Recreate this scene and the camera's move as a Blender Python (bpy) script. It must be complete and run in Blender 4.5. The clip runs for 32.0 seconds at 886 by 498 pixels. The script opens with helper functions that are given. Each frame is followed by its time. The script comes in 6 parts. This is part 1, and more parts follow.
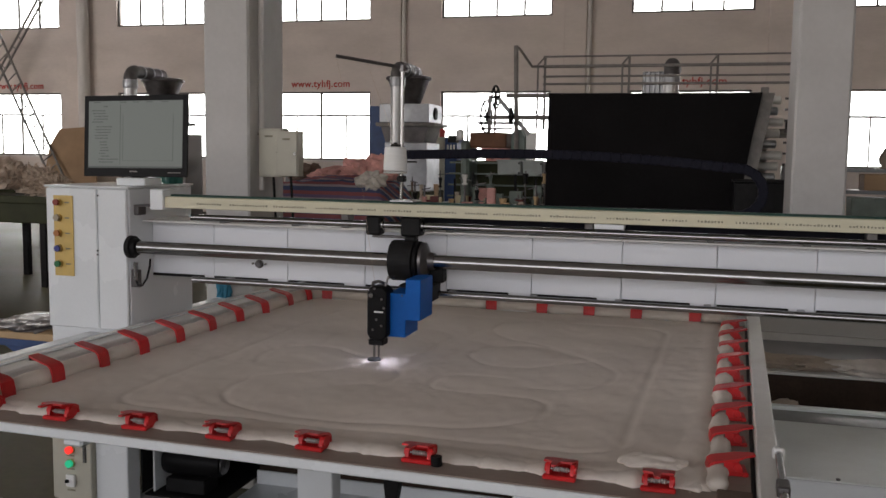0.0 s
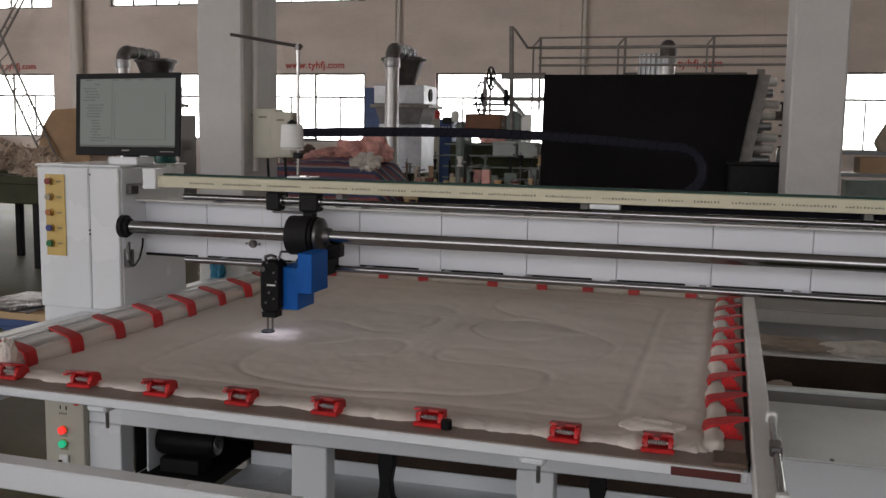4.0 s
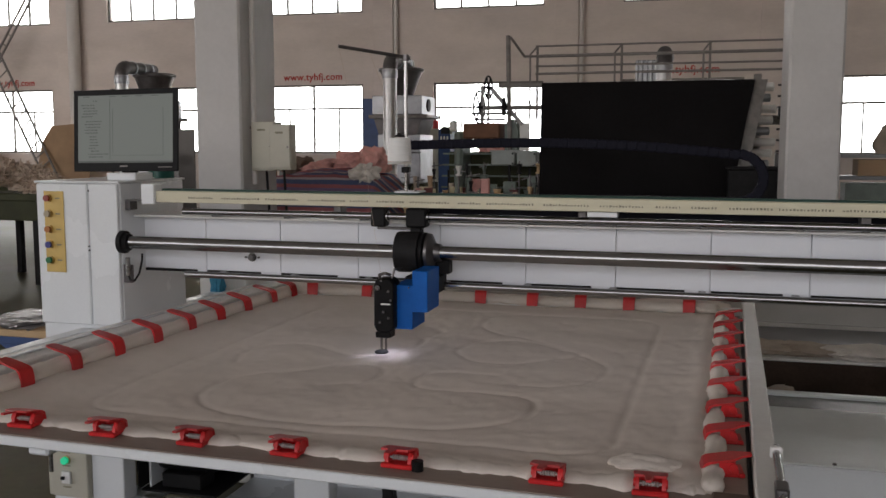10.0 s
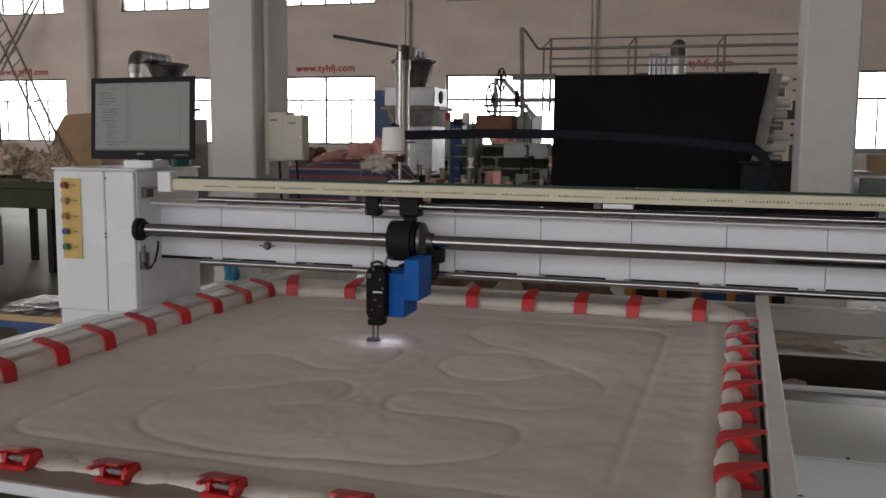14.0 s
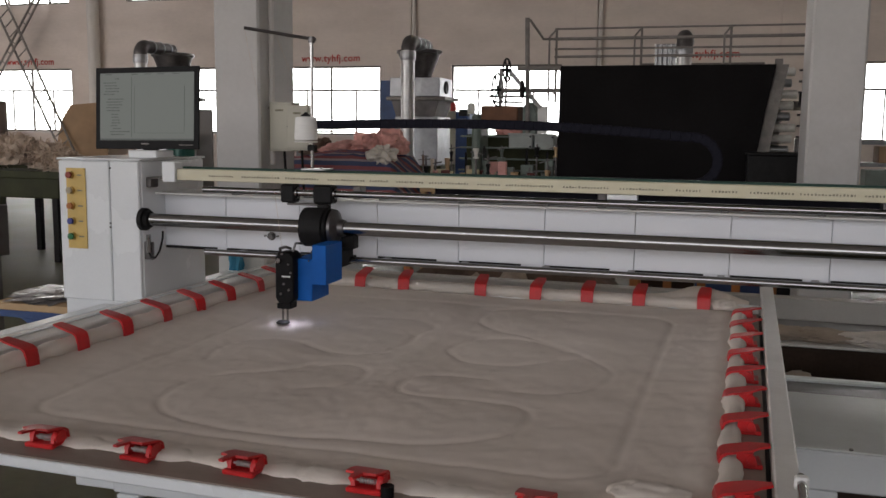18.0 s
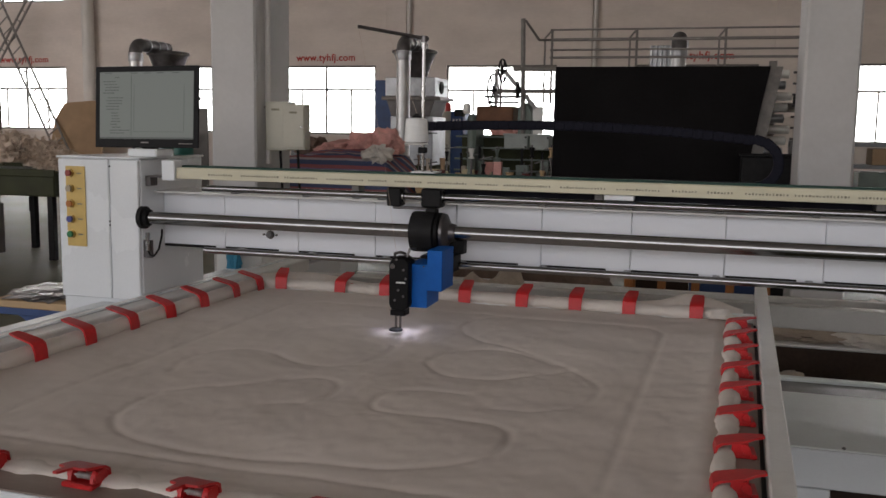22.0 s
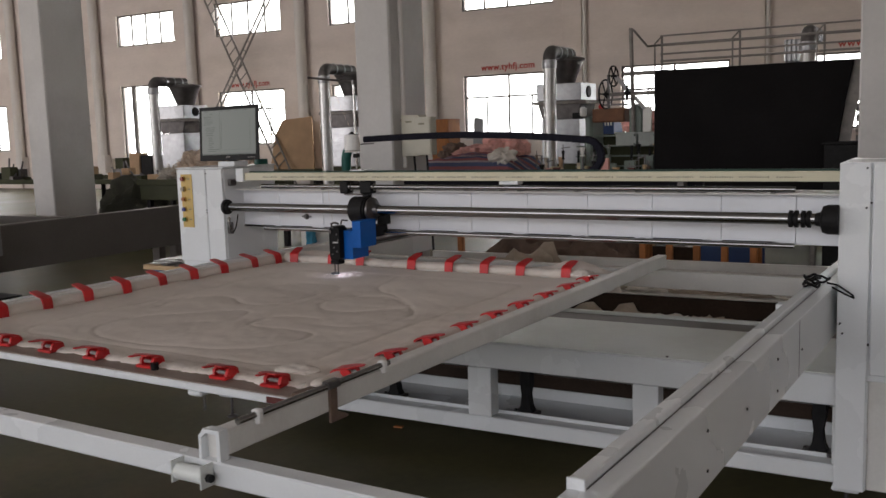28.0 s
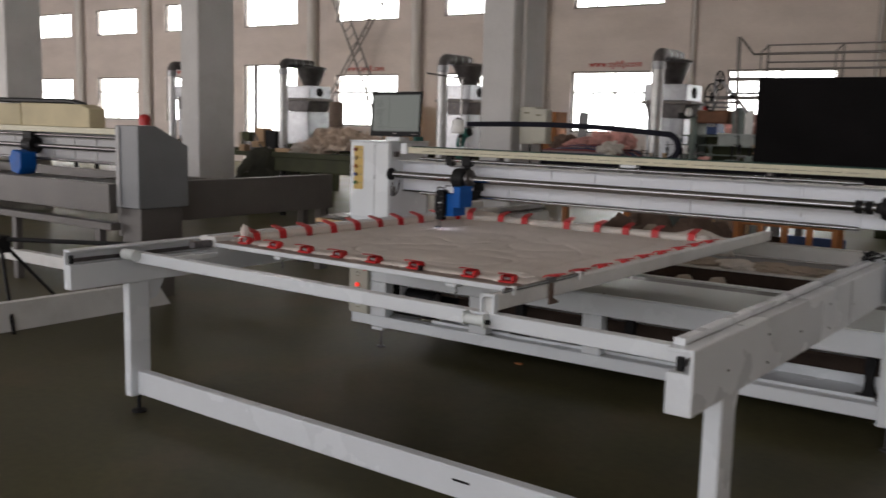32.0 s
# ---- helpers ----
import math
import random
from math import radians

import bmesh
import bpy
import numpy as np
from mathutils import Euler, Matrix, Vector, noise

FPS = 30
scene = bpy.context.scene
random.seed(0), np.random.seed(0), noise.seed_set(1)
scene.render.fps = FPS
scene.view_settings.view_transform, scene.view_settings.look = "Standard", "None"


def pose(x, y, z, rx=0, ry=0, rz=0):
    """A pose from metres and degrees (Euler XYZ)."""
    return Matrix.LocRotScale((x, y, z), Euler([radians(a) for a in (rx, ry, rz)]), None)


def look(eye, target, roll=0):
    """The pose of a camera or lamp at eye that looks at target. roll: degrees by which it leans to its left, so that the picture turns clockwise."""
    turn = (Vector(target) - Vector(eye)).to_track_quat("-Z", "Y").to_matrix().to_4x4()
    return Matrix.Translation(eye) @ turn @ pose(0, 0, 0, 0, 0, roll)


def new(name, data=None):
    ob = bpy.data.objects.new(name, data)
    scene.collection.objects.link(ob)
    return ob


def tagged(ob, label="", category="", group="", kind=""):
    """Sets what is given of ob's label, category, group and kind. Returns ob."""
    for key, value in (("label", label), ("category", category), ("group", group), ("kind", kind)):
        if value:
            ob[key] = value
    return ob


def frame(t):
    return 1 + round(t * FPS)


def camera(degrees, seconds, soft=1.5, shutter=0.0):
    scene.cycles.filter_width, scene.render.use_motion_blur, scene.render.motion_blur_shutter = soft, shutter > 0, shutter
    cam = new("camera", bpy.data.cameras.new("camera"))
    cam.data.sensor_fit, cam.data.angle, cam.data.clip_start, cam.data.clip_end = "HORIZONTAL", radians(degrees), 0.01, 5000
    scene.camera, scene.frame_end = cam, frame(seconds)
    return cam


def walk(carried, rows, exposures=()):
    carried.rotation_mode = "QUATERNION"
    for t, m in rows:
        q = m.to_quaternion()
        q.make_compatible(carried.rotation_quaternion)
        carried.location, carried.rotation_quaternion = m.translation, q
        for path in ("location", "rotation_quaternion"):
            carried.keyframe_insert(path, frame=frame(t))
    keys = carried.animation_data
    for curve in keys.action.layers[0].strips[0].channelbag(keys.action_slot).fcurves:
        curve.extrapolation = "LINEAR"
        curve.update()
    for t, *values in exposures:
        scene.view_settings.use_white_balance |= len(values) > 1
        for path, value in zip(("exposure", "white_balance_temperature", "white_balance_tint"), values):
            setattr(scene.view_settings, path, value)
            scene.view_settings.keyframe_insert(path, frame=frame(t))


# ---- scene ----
cam = camera(51.1, 32.0, 1.5, 0.5)
PATH = [
    (0, (1.887, -3.173, 1.692), (1.356, -1.256, 1.489), 0.8),
    (0.5, (1.884, -3.166, 1.69), (1.357, -1.248, 1.486), 0.9),
    (1, (1.887, -3.168, 1.688), (1.357, -1.25, 1.487), 0.9),
    (1.5, (1.882, -3.17, 1.687), (1.352, -1.253, 1.48), 0.9),
    (2, (1.88, -3.163, 1.686), (1.35, -1.246, 1.47), 0.9),
    (2.5, (1.88, -3.155, 1.684), (1.354, -1.238, 1.461), 0.7),
    (3, (1.885, -3.162, 1.683), (1.362, -1.245, 1.454), 0.8),
    (3.5, (1.883, -3.158, 1.681), (1.365, -1.241, 1.445), 1.0),
    (5.5, (1.882, -3.157, 1.68), (1.363, -1.241, 1.436), 0.8),
    (6, (1.887, -3.158, 1.683), (1.37, -1.242, 1.437), 0.8),
    (6.5, (1.885, -3.159, 1.684), (1.366, -1.242, 1.441), 0.6),
    (7, (1.888, -3.158, 1.685), (1.37, -1.241, 1.446), 0.2),
    (7.5, (1.887, -3.159, 1.682), (1.369, -1.242, 1.445), -0.1),
    (8, (1.887, -3.155, 1.683), (1.371, -1.236, 1.448), -0.3),
    (8.5, (1.885, -3.157, 1.684), (1.368, -1.239, 1.454), -0.2),
    (9, (1.885, -3.157, 1.685), (1.366, -1.238, 1.459), -0.1),
    (9.5, (1.885, -3.167, 1.684), (1.361, -1.249, 1.463), 0.1),
    (10, (1.891, -3.159, 1.685), (1.37, -1.241, 1.465), 0.0),
    (10.5, (1.894, -3.162, 1.687), (1.378, -1.242, 1.472), -0.2),
    (11, (1.896, -3.163, 1.685), (1.385, -1.241, 1.468), -0.4),
    (11.5, (1.887, -3.152, 1.678), (1.385, -1.229, 1.454), -0.4),
    (12, (1.894, -3.16, 1.683), (1.389, -1.239, 1.45), -0.2),
    (12.5, (1.881, -3.16, 1.684), (1.372, -1.24, 1.456), -0.1),
    (13, (1.88, -3.16, 1.679), (1.359, -1.243, 1.448), 0.1),
    (13.5, (1.881, -3.171, 1.677), (1.348, -1.257, 1.444), 0.3),
    (14, (1.876, -3.171, 1.677), (1.335, -1.26, 1.441), 0.5),
    (14.5, (1.881, -3.175, 1.675), (1.338, -1.265, 1.438), 0.7),
    (16.5, (1.871, -3.172, 1.672), (1.33, -1.264, 1.411), 0.8),
    (17, (1.874, -3.166, 1.674), (1.324, -1.261, 1.413), 0.7),
    (17.5, (1.876, -3.166, 1.677), (1.33, -1.259, 1.416), 0.6),
    (18, (1.881, -3.171, 1.677), (1.33, -1.266, 1.421), 0.6),
    (18.5, (1.875, -3.173, 1.675), (1.323, -1.268, 1.42), 0.6),
    (19, (1.881, -3.181, 1.675), (1.326, -1.276, 1.42), 0.7),
    (19.5, (1.878, -3.177, 1.674), (1.321, -1.273, 1.419), 0.6),
    (20, (1.88, -3.178, 1.673), (1.323, -1.274, 1.419), 0.6),
    (20.5, (1.877, -3.172, 1.672), (1.334, -1.264, 1.417), 1.0),
    (21, (1.875, -3.17, 1.669), (1.334, -1.261, 1.415), 1.4),
    (21.5, (1.876, -3.168, 1.674), (1.332, -1.26, 1.418), 1.2),
    (22, (1.874, -3.201, 1.678), (1.336, -1.292, 1.422), 0.9),
    (22.5, (1.884, -3.269, 1.685), (1.389, -1.348, 1.428), -0.3),
    (23, (2.007, -3.329, 1.676), (1.416, -1.436, 1.414), -0.4),
    (23.5, (2.15, -3.426, 1.695), (1.494, -1.552, 1.457), 0.1),
    (24, (2.312, -3.594, 1.69), (1.62, -1.732, 1.453), -0.9),
    (24.5, (2.515, -3.75, 1.712), (1.825, -1.883, 1.521), 0.0),
    (26.5, (3.327, -4.168, 1.728), (2.442, -2.383, 1.552), 0.6),
    (27, (3.528, -4.089, 1.699), (2.549, -2.355, 1.506), 1.0),
    (27.5, (3.606, -4.065, 1.712), (2.653, -2.323, 1.472), -0.5),
    (28, (3.563, -4.136, 1.714), (2.576, -2.414, 1.464), -1.8),
    (28.5, (3.544, -4.191, 1.714), (2.558, -2.468, 1.47), -1.0),
    (29, (3.513, -4.227, 1.71), (2.522, -2.506, 1.468), -0.1),
    (29.5, (3.516, -4.229, 1.703), (2.525, -2.511, 1.449), 0.4),
    (30, (3.526, -4.247, 1.709), (2.538, -2.528, 1.446), -0.3),
    (30.5, (3.54, -4.429, 1.702), (2.471, -2.756, 1.463), -0.4),
    (31, (3.637, -4.647, 1.663), (2.374, -3.123, 1.374), 0.45),
    (31.5, (3.795, -5.022, 1.663), (2.542, -3.487, 1.393), 0.9),
    (32, (3.954, -5.282, 1.694), (2.808, -3.666, 1.424), 1.4),
]
# the film camera closes a little while it swings towards the windows
EXPOSURES = [(0, -0.21), (23, -0.21), (24.5, -0.28), (26.5, -0.48), (27, -0.51), (27.5, -0.27), (28.5, -0.10), (30, -0.12), (32, -0.13)]
walk(cam, [(t, look(eye, target, roll)) for t, eye, target, roll in PATH], EXPOSURES)

# ---- world, daylight and exposure ----
world = bpy.data.worlds.new("overcast_sky")
scene.world = world
world.use_nodes = True
wn = world.node_tree.nodes
sky = wn.new("ShaderNodeTexSky")
sky.sky_type, sky.sun_disc, sky.sun_elevation, sky.sun_rotation = "NISHITA", False, radians(48), radians(180)
world.node_tree.links.new(sky.outputs[0], wn["Background"].inputs[0])
wn["Background"].inputs[1].default_value = 0.1


def window_light(x, y, z, w, h, turn, watts):
    data = bpy.data.lights.new("unseen_window_daylight", "AREA")
    data.shape, data.size, data.size_y, data.energy, data.color = "RECTANGLE", w, h, watts, (1.0, 0.93, 0.925)
    ob = new("unseen_window_daylight", data)
    ob.matrix_world = pose(x, y, z, 90, 0, turn)
    return ob


# daylight of an unseen, assumed window band behind the camera
window_light(0.0, -13.6, 4.0, 24.0, 4.6, 0, 760)
# stronger lamp added further west to brighten the far end of the hall
window_light(-31.0, -13.6, 4.0, 26.0, 4.6, 0, 3900)


# ---- materials ----
def surface(name, base, rough=0.6, metal=0.0, scale=6.0, vary=0.12, fine=60.0, bump=0.15, dirt=None, dirt_amount=0.35,
            coat=0.0, stretch=(1, 1, 1), per_object=0.0, spread=0.08, gloss=0.5):
    """A painted, woven or worn surface: colour that drifts at two scales, uneven gloss and fine relief."""
    m = bpy.data.materials.new(name)
    m.use_nodes = True
    nt = m.node_tree
    n, link = nt.nodes, nt.links.new
    p = n["Principled BSDF"]
    co = n.new("ShaderNodeTexCoord")
    mp = n.new("ShaderNodeMapping")
    mp.inputs["Scale"].default_value = stretch
    link(co.outputs["Object"], mp.inputs["Vector"])
    big, small = n.new("ShaderNodeTexNoise"), n.new("ShaderNodeTexNoise")
    big.inputs["Scale"].default_value, big.inputs["Detail"].default_value = scale, 5
    small.inputs["Scale"].default_value, small.inputs["Detail"].default_value = fine, 3
    link(mp.outputs[0], big.inputs["Vector"])
    link(mp.outputs[0], small.inputs["Vector"])
    ramp = n.new("ShaderNodeValToRGB")
    ramp.color_ramp.elements[0].position, ramp.color_ramp.elements[1].position = 0.3, 0.72
    lo = tuple(max(0.0, c * (1 - vary)) for c in base)
    hi = tuple(min(1.0, c * (1 + vary)) for c in base)
    ramp.color_ramp.elements[0].color, ramp.color_ramp.elements[1].color = (*lo, 1), (*hi, 1)
    link(big.outputs["Fac"], ramp.inputs[0])
    colour = ramp.outputs[0]
    grain = n.new("ShaderNodeMix")
    grain.data_type, grain.blend_type = "RGBA", "MULTIPLY"
    grain.inputs[0].default_value = min(1.0, vary * 2.5)
    link(colour, grain.inputs[6])
    gr = n.new("ShaderNodeValToRGB")
    gr.color_ramp.elements[0].color, gr.color_ramp.elements[0].position = (0.72, 0.72, 0.72, 1), 0.25
    gr.color_ramp.elements[1].position = 0.7
    link(small.outputs["Fac"], gr.inputs[0])
    link(gr.outputs[0], grain.inputs[7])
    colour = grain.outputs[2]
    if dirt:
        stain = n.new("ShaderNodeTexNoise")
        stain.inputs["Scale"].default_value, stain.inputs["Detail"].default_value, stain.inputs["Roughness"].default_value = scale * 0.55, 8, 0.7
        link(mp.outputs[0], stain.inputs["Vector"])
        sr = n.new("ShaderNodeValToRGB")
        sr.color_ramp.elements[0].position, sr.color_ramp.elements[1].position = 0.52, 0.74
        sr.color_ramp.elements[1].color = (dirt_amount, dirt_amount, dirt_amount, 1)
        link(stain.outputs["Fac"], sr.inputs[0])
        mix = n.new("ShaderNodeMix")
        mix.data_type = "RGBA"
        link(sr.outputs[0], mix.inputs[0])
        link(colour, mix.inputs[6])
        mix.inputs[7].default_value = (*dirt, 1)
        colour = mix.outputs[2]
    if per_object:
        info = n.new("ShaderNodeObjectInfo")
        hsv = n.new("ShaderNodeHueSaturation")
        rng = n.new("ShaderNodeMapRange")
        rng.inputs[3].default_value, rng.inputs[4].default_value = 1 - per_object, 1 + per_object
        link(info.outputs["Random"], rng.inputs[0])
        link(rng.outputs[0], hsv.inputs["Value"])
        link(colour, hsv.inputs["Color"])
        colour = hsv.outputs[0]
    link(colour, p.inputs["Base Color"])
    rr = n.new("ShaderNodeMapRange")
    rr.inputs[3].default_value, rr.inputs[4].default_value = max(0.02, rough - spread), min(1.0, rough + spread)
    link(big.outputs["Fac"], rr.inputs[0])
    link(rr.outputs[0], p.inputs["Roughness"])
    p.inputs["Metallic"].default_value = metal
    p.inputs["Coat Weight"].default_value = coat
    p.inputs["Specular IOR Level"].default_value = gloss
    if bump:
        b = n.new("ShaderNodeBump")
        b.inputs["Strength"].default_value, b.inputs["Distance"].default_value = bump, 0.004
        link(small.outputs["Fac"], b.inputs["Height"])
        link(b.outputs[0], p.inputs["Normal"])
    return m


def glowing(name, colour, strength, base=(0.02, 0.02, 0.02)):
    m = bpy.data.materials.new(name)
    m.use_nodes = True
    p = m.node_tree.nodes["Principled BSDF"]
    p.inputs["Base Color"].default_value = (*base, 1)
    p.inputs["Emission Color"].default_value = (*colour, 1)
    p.inputs["Emission Strength"].default_value = strength
    return m


def glassy(name):
    m = bpy.data.materials.new(name)
    m.use_nodes = True
    p = m.node_tree.nodes["Principled BSDF"]
    p.inputs["Transmission Weight"].default_value, p.inputs["Roughness"].default_value, p.inputs["IOR"].default_value = 1.0, 0.02, 1.05
    p.inputs["Base Color"].default_value = (0.96, 0.98, 0.98, 1)
    return m


PAINT = surface("white_machine_paint", (0.77, 0.795, 0.81), 0.27, scale=2.5, vary=0.04, fine=120, bump=0.05, spread=0.03)
PLATE = surface("white_gantry_plate", (0.77, 0.785, 0.825), 0.42, scale=3, vary=0.03, fine=140, bump=0.05, dirt=(0.6, 0.58, 0.55), dirt_amount=0.18, per_object=0.025)
DULL_WHITE = surface("rubbed_white_paint", (0.74, 0.73, 0.70), 0.4, scale=4, vary=0.07, fine=90, bump=0.08, dirt=(0.42, 0.38, 0.33), dirt_amount=0.4)
SPRING = surface("bright_zinc_spring_wire", (0.62, 0.61, 0.59), 0.4, 0.5, scale=60, vary=0.15)
BEAM_GREY = surface("rubbed_grey_beam_paint", (0.47, 0.45, 0.42), 0.45, scale=4, vary=0.08, fine=90, bump=0.08, dirt=(0.3, 0.27, 0.24), dirt_amount=0.4)
DECK = surface("pale_green_white_deck", (0.76, 0.79, 0.765), 0.38, scale=2.5, vary=0.05, fine=90, bump=0.05, dirt=(0.45, 0.44, 0.40), dirt_amount=0.3)
BEIGE = surface("beige_control_box_paint", (0.50, 0.48, 0.40), 0.45, scale=5, vary=0.05)
STEEL = surface("polished_steel", (0.34, 0.336, 0.335), 0.18, 1.0, scale=30, vary=0.06, fine=300, bump=0.03, stretch=(0.15, 1, 1))
DARK_STEEL = surface("oiled_dark_steel", (0.16, 0.15, 0.15), 0.35, 0.9, scale=25, vary=0.2, bump=0.08)
ZINC = surface("crumpled_galvanised_sheet", (0.40, 0.41, 0.43), 0.4, 0.85, scale=3.5, vary=0.22, fine=9, bump=0.9, spread=0.16, dirt=(0.22, 0.21, 0.2), dirt_amount=0.35)
DUCT = surface("dull_spiral_duct", (0.50, 0.50, 0.50), 0.42, 1.0, scale=7, vary=0.12, fine=40, bump=0.15)
HOPPER = surface("sooty_hopper_metal", (0.13, 0.12, 0.12), 0.5, 0.6, scale=6, vary=0.3, bump=0.2)
BLACK = surface("black_plastic", (0.009, 0.0085, 0.009), 0.45, scale=20, vary=0.2, bump=0.05, gloss=0.12)
CHAIN_BLACK = surface("black_chain_plastic", (0.013, 0.013, 0.02), 0.7, scale=20, vary=0.2, bump=0.05, gloss=0.08)
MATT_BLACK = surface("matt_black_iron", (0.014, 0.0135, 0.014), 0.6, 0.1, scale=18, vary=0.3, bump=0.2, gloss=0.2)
PANEL_BLACK = surface("black_tarpaulin", (0.010, 0.009, 0.0095), 0.75, scale=1.5, vary=0.25, fine=30, bump=0.15, gloss=0.06)
RED = surface("red_clamp_plastic", (0.54, 0.012, 0.014), 0.42, scale=25, vary=0.15, fine=150, bump=0.08, per_object=0.14)
BLUE = surface("blue_housing_paint", (0.002, 0.105, 0.43), 0.5, scale=9, vary=0.12, bump=0.06, gloss=0.25)
CABINET_BLUE = surface("blue_cabinet_paint", (0.03, 0.07, 0.20), 0.5, scale=6, vary=0.15)
YELLOW = surface("ochre_button_panel", (0.62, 0.43, 0.13), 0.5, scale=14, vary=0.08, bump=0.05)
CREAM = surface("cream_scale_bar", (0.66, 0.62, 0.46), 0.5, scale=5, vary=0.08, dirt=(0.5, 0.4, 0.2), dirt_amount=0.4, stretch=(0.4, 1, 1))
GREEN_BELT = surface("dark_green_belt", (0.008, 0.05, 0.035), 0.6, scale=20, vary=0.2)
STRIP = surface("worn_wooden_clamp_strip", (0.30, 0.235, 0.20), 0.62, scale=5, vary=0.15, fine=90, dirt=(0.16, 0.12, 0.1), dirt_amount=0.4, stretch=(0.3, 1, 1))
FILM = surface("grey_film_sheet", (0.27, 0.255, 0.25), 0.22, scale=9, vary=0.3, fine=50, bump=0.6)
SLEEVE = surface("clear_film_sleeve", (0.50, 0.46, 0.43), 0.25, scale=12, vary=0.15, fine=40, bump=0.5)
CONE = surface("white_thread_cone", (0.82, 0.82, 0.80), 0.75, scale=20, vary=0.04, fine=400, bump=0.3, stretch=(1, 1, 6))
WALL = surface("limewashed_plaster", (0.715, 0.64, 0.592), 0.92, scale=0.9, vary=0.09, fine=11, bump=0.35, dirt=(0.50, 0.43, 0.38), dirt_amount=0.4, stretch=(0.6, 1, 1.6))
PILLAR = surface("painted_concrete_column", (0.58, 0.57, 0.56), 0.8, scale=1.3, vary=0.07, fine=25, bump=0.12, dirt=(0.34, 0.32, 0.30), dirt_amount=0.35)
PIPE_WHITE = surface("white_rainpipe", (0.66, 0.63, 0.60), 0.5, scale=2, vary=0.05)
ROOF = surface("pale_roof_sheet", (0.55, 0.52, 0.49), 0.8, scale=0.5, vary=0.1, fine=6)
FLOOR = surface("worn_green_brown_floor", (0.078, 0.070, 0.030), 0.44, scale=0.7, vary=0.34, fine=18, bump=0.08, dirt=(0.15, 0.098, 0.058), dirt_amount=0.75, spread=0.12, gloss=0.25)
FRAME_PAINT = surface("dark_window_frame", (0.16, 0.145, 0.135), 0.6, scale=10, vary=0.15)
LETTER = surface("red_wall_lettering", (0.50, 0.05, 0.04), 0.8, scale=12, vary=0.15)
INK = surface("grey_print", (0.27, 0.25, 0.18), 0.7, scale=40, vary=0.3)
RAIL_PAINT = surface("grey_handrail_paint", (0.22, 0.20, 0.185), 0.5, scale=12, vary=0.2)
GREY_PAINT = surface("grey_machine_paint", (0.20, 0.205, 0.215), 0.42, scale=2.5, vary=0.08, dirt=(0.1, 0.1, 0.1), dirt_amount=0.3)
GREY_DARK = surface("dark_grey_beam_paint", (0.12, 0.107, 0.097), 0.45, scale=2, vary=0.15)
CARD = surface("brown_cardboard", (0.42, 0.28, 0.17), 0.9, scale=3, vary=0.12, fine=60, bump=0.2, per_object=0.12)
PALE_BOARD = surface("pale_insulation_board", (0.60, 0.52, 0.34), 0.85, scale=3, vary=0.1, per_object=0.08)
TIMBER = surface("orange_stained_timber", (0.40, 0.15, 0.04), 0.65, scale=4, vary=0.25, fine=70, stretch=(6, 1, 1), per_object=0.15)
PLY = surface("raw_plywood", (0.48, 0.33, 0.18), 0.7, scale=5, vary=0.12, stretch=(0.4, 1, 1))
GREY_PLATE = surface("grey_gantry_plate", (0.42, 0.41, 0.41), 0.5, scale=3, vary=0.06)
OLIVE = surface("olive_green_machine_paint", (0.05, 0.054, 0.026), 0.7, gloss=0.25, scale=4, vary=0.2, dirt=(0.05, 0.045, 0.04), dirt_amount=0.5)
MINT = surface("pale_green_machine_paint", (0.17, 0.21, 0.185), 0.5, scale=6, vary=0.15, dirt=(0.1, 0.09, 0.08), dirt_amount=0.5)
FLUFF = surface("raw_fibre_fluff", (0.60, 0.48, 0.38), 0.98, scale=8, vary=0.2, fine=70, bump=1.0)
WHITE_FLUFF = surface("white_wadding", (0.76, 0.71, 0.65), 0.98, scale=10, vary=0.12, fine=90, bump=1.0)
PINK = surface("pink_bedding_cloth", (0.70, 0.37, 0.33), 0.9, scale=7, vary=0.25, fine=80, bump=0.5, per_object=0.15)
BROWN_CLOTH = surface("brown_packing_cloth", (0.15, 0.10, 0.075), 0.9, scale=5, vary=0.3, fine=60, bump=0.5)
TAN_SACK = surface("tan_sacking", (0.46, 0.385, 0.31), 0.9, scale=6, vary=0.15, fine=80, bump=0.5)
GLASS = glassy("window_glass")
OUTSIDE = glowing("overcast_daylight", (1.0, 0.98, 0.97), 7.0)
LED = glowing("white_led", (0.78, 0.79, 1.0), 22.0)
LAMP_RED = glowing("lit_red_pilot_lamp", (1.0, 0.035, 0.025), 1.2, (0.5, 0.02, 0.02))
LAMP_GREEN = glowing("lit_green_pilot_lamp", (0.02, 0.65, 0.34), 0.6, (0.02, 0.3, 0.12))
SCREEN = glowing("pale_grey_screen", (0.60, 0.68, 0.58), 0.125, (0.05, 0.05, 0.05))
SCREEN_INK = glowing("screen_text_grey", (0.44, 0.50, 0.45), 0.095)
SCREEN.node_tree.nodes["Principled BSDF"].inputs["Roughness"].default_value = 0.35
SCREEN_WHITE = surface("white_paper_label", (0.78, 0.78, 0.76), 0.7, scale=20, vary=0.04)
BUTTON_RED = surface("red_button", (0.25, 0.03, 0.02), 0.35)
BUTTON_CREAM = surface("cream_button", (0.38, 0.32, 0.22), 0.35)
BUTTON_ORANGE = surface("orange_button", (0.40, 0.14, 0.03), 0.35)
BUTTON_BLUE = surface("blue_button", (0.05, 0.06, 0.25), 0.35)
BUTTON_GREEN = surface("green_button", (0.02, 0.16, 0.06), 0.35)
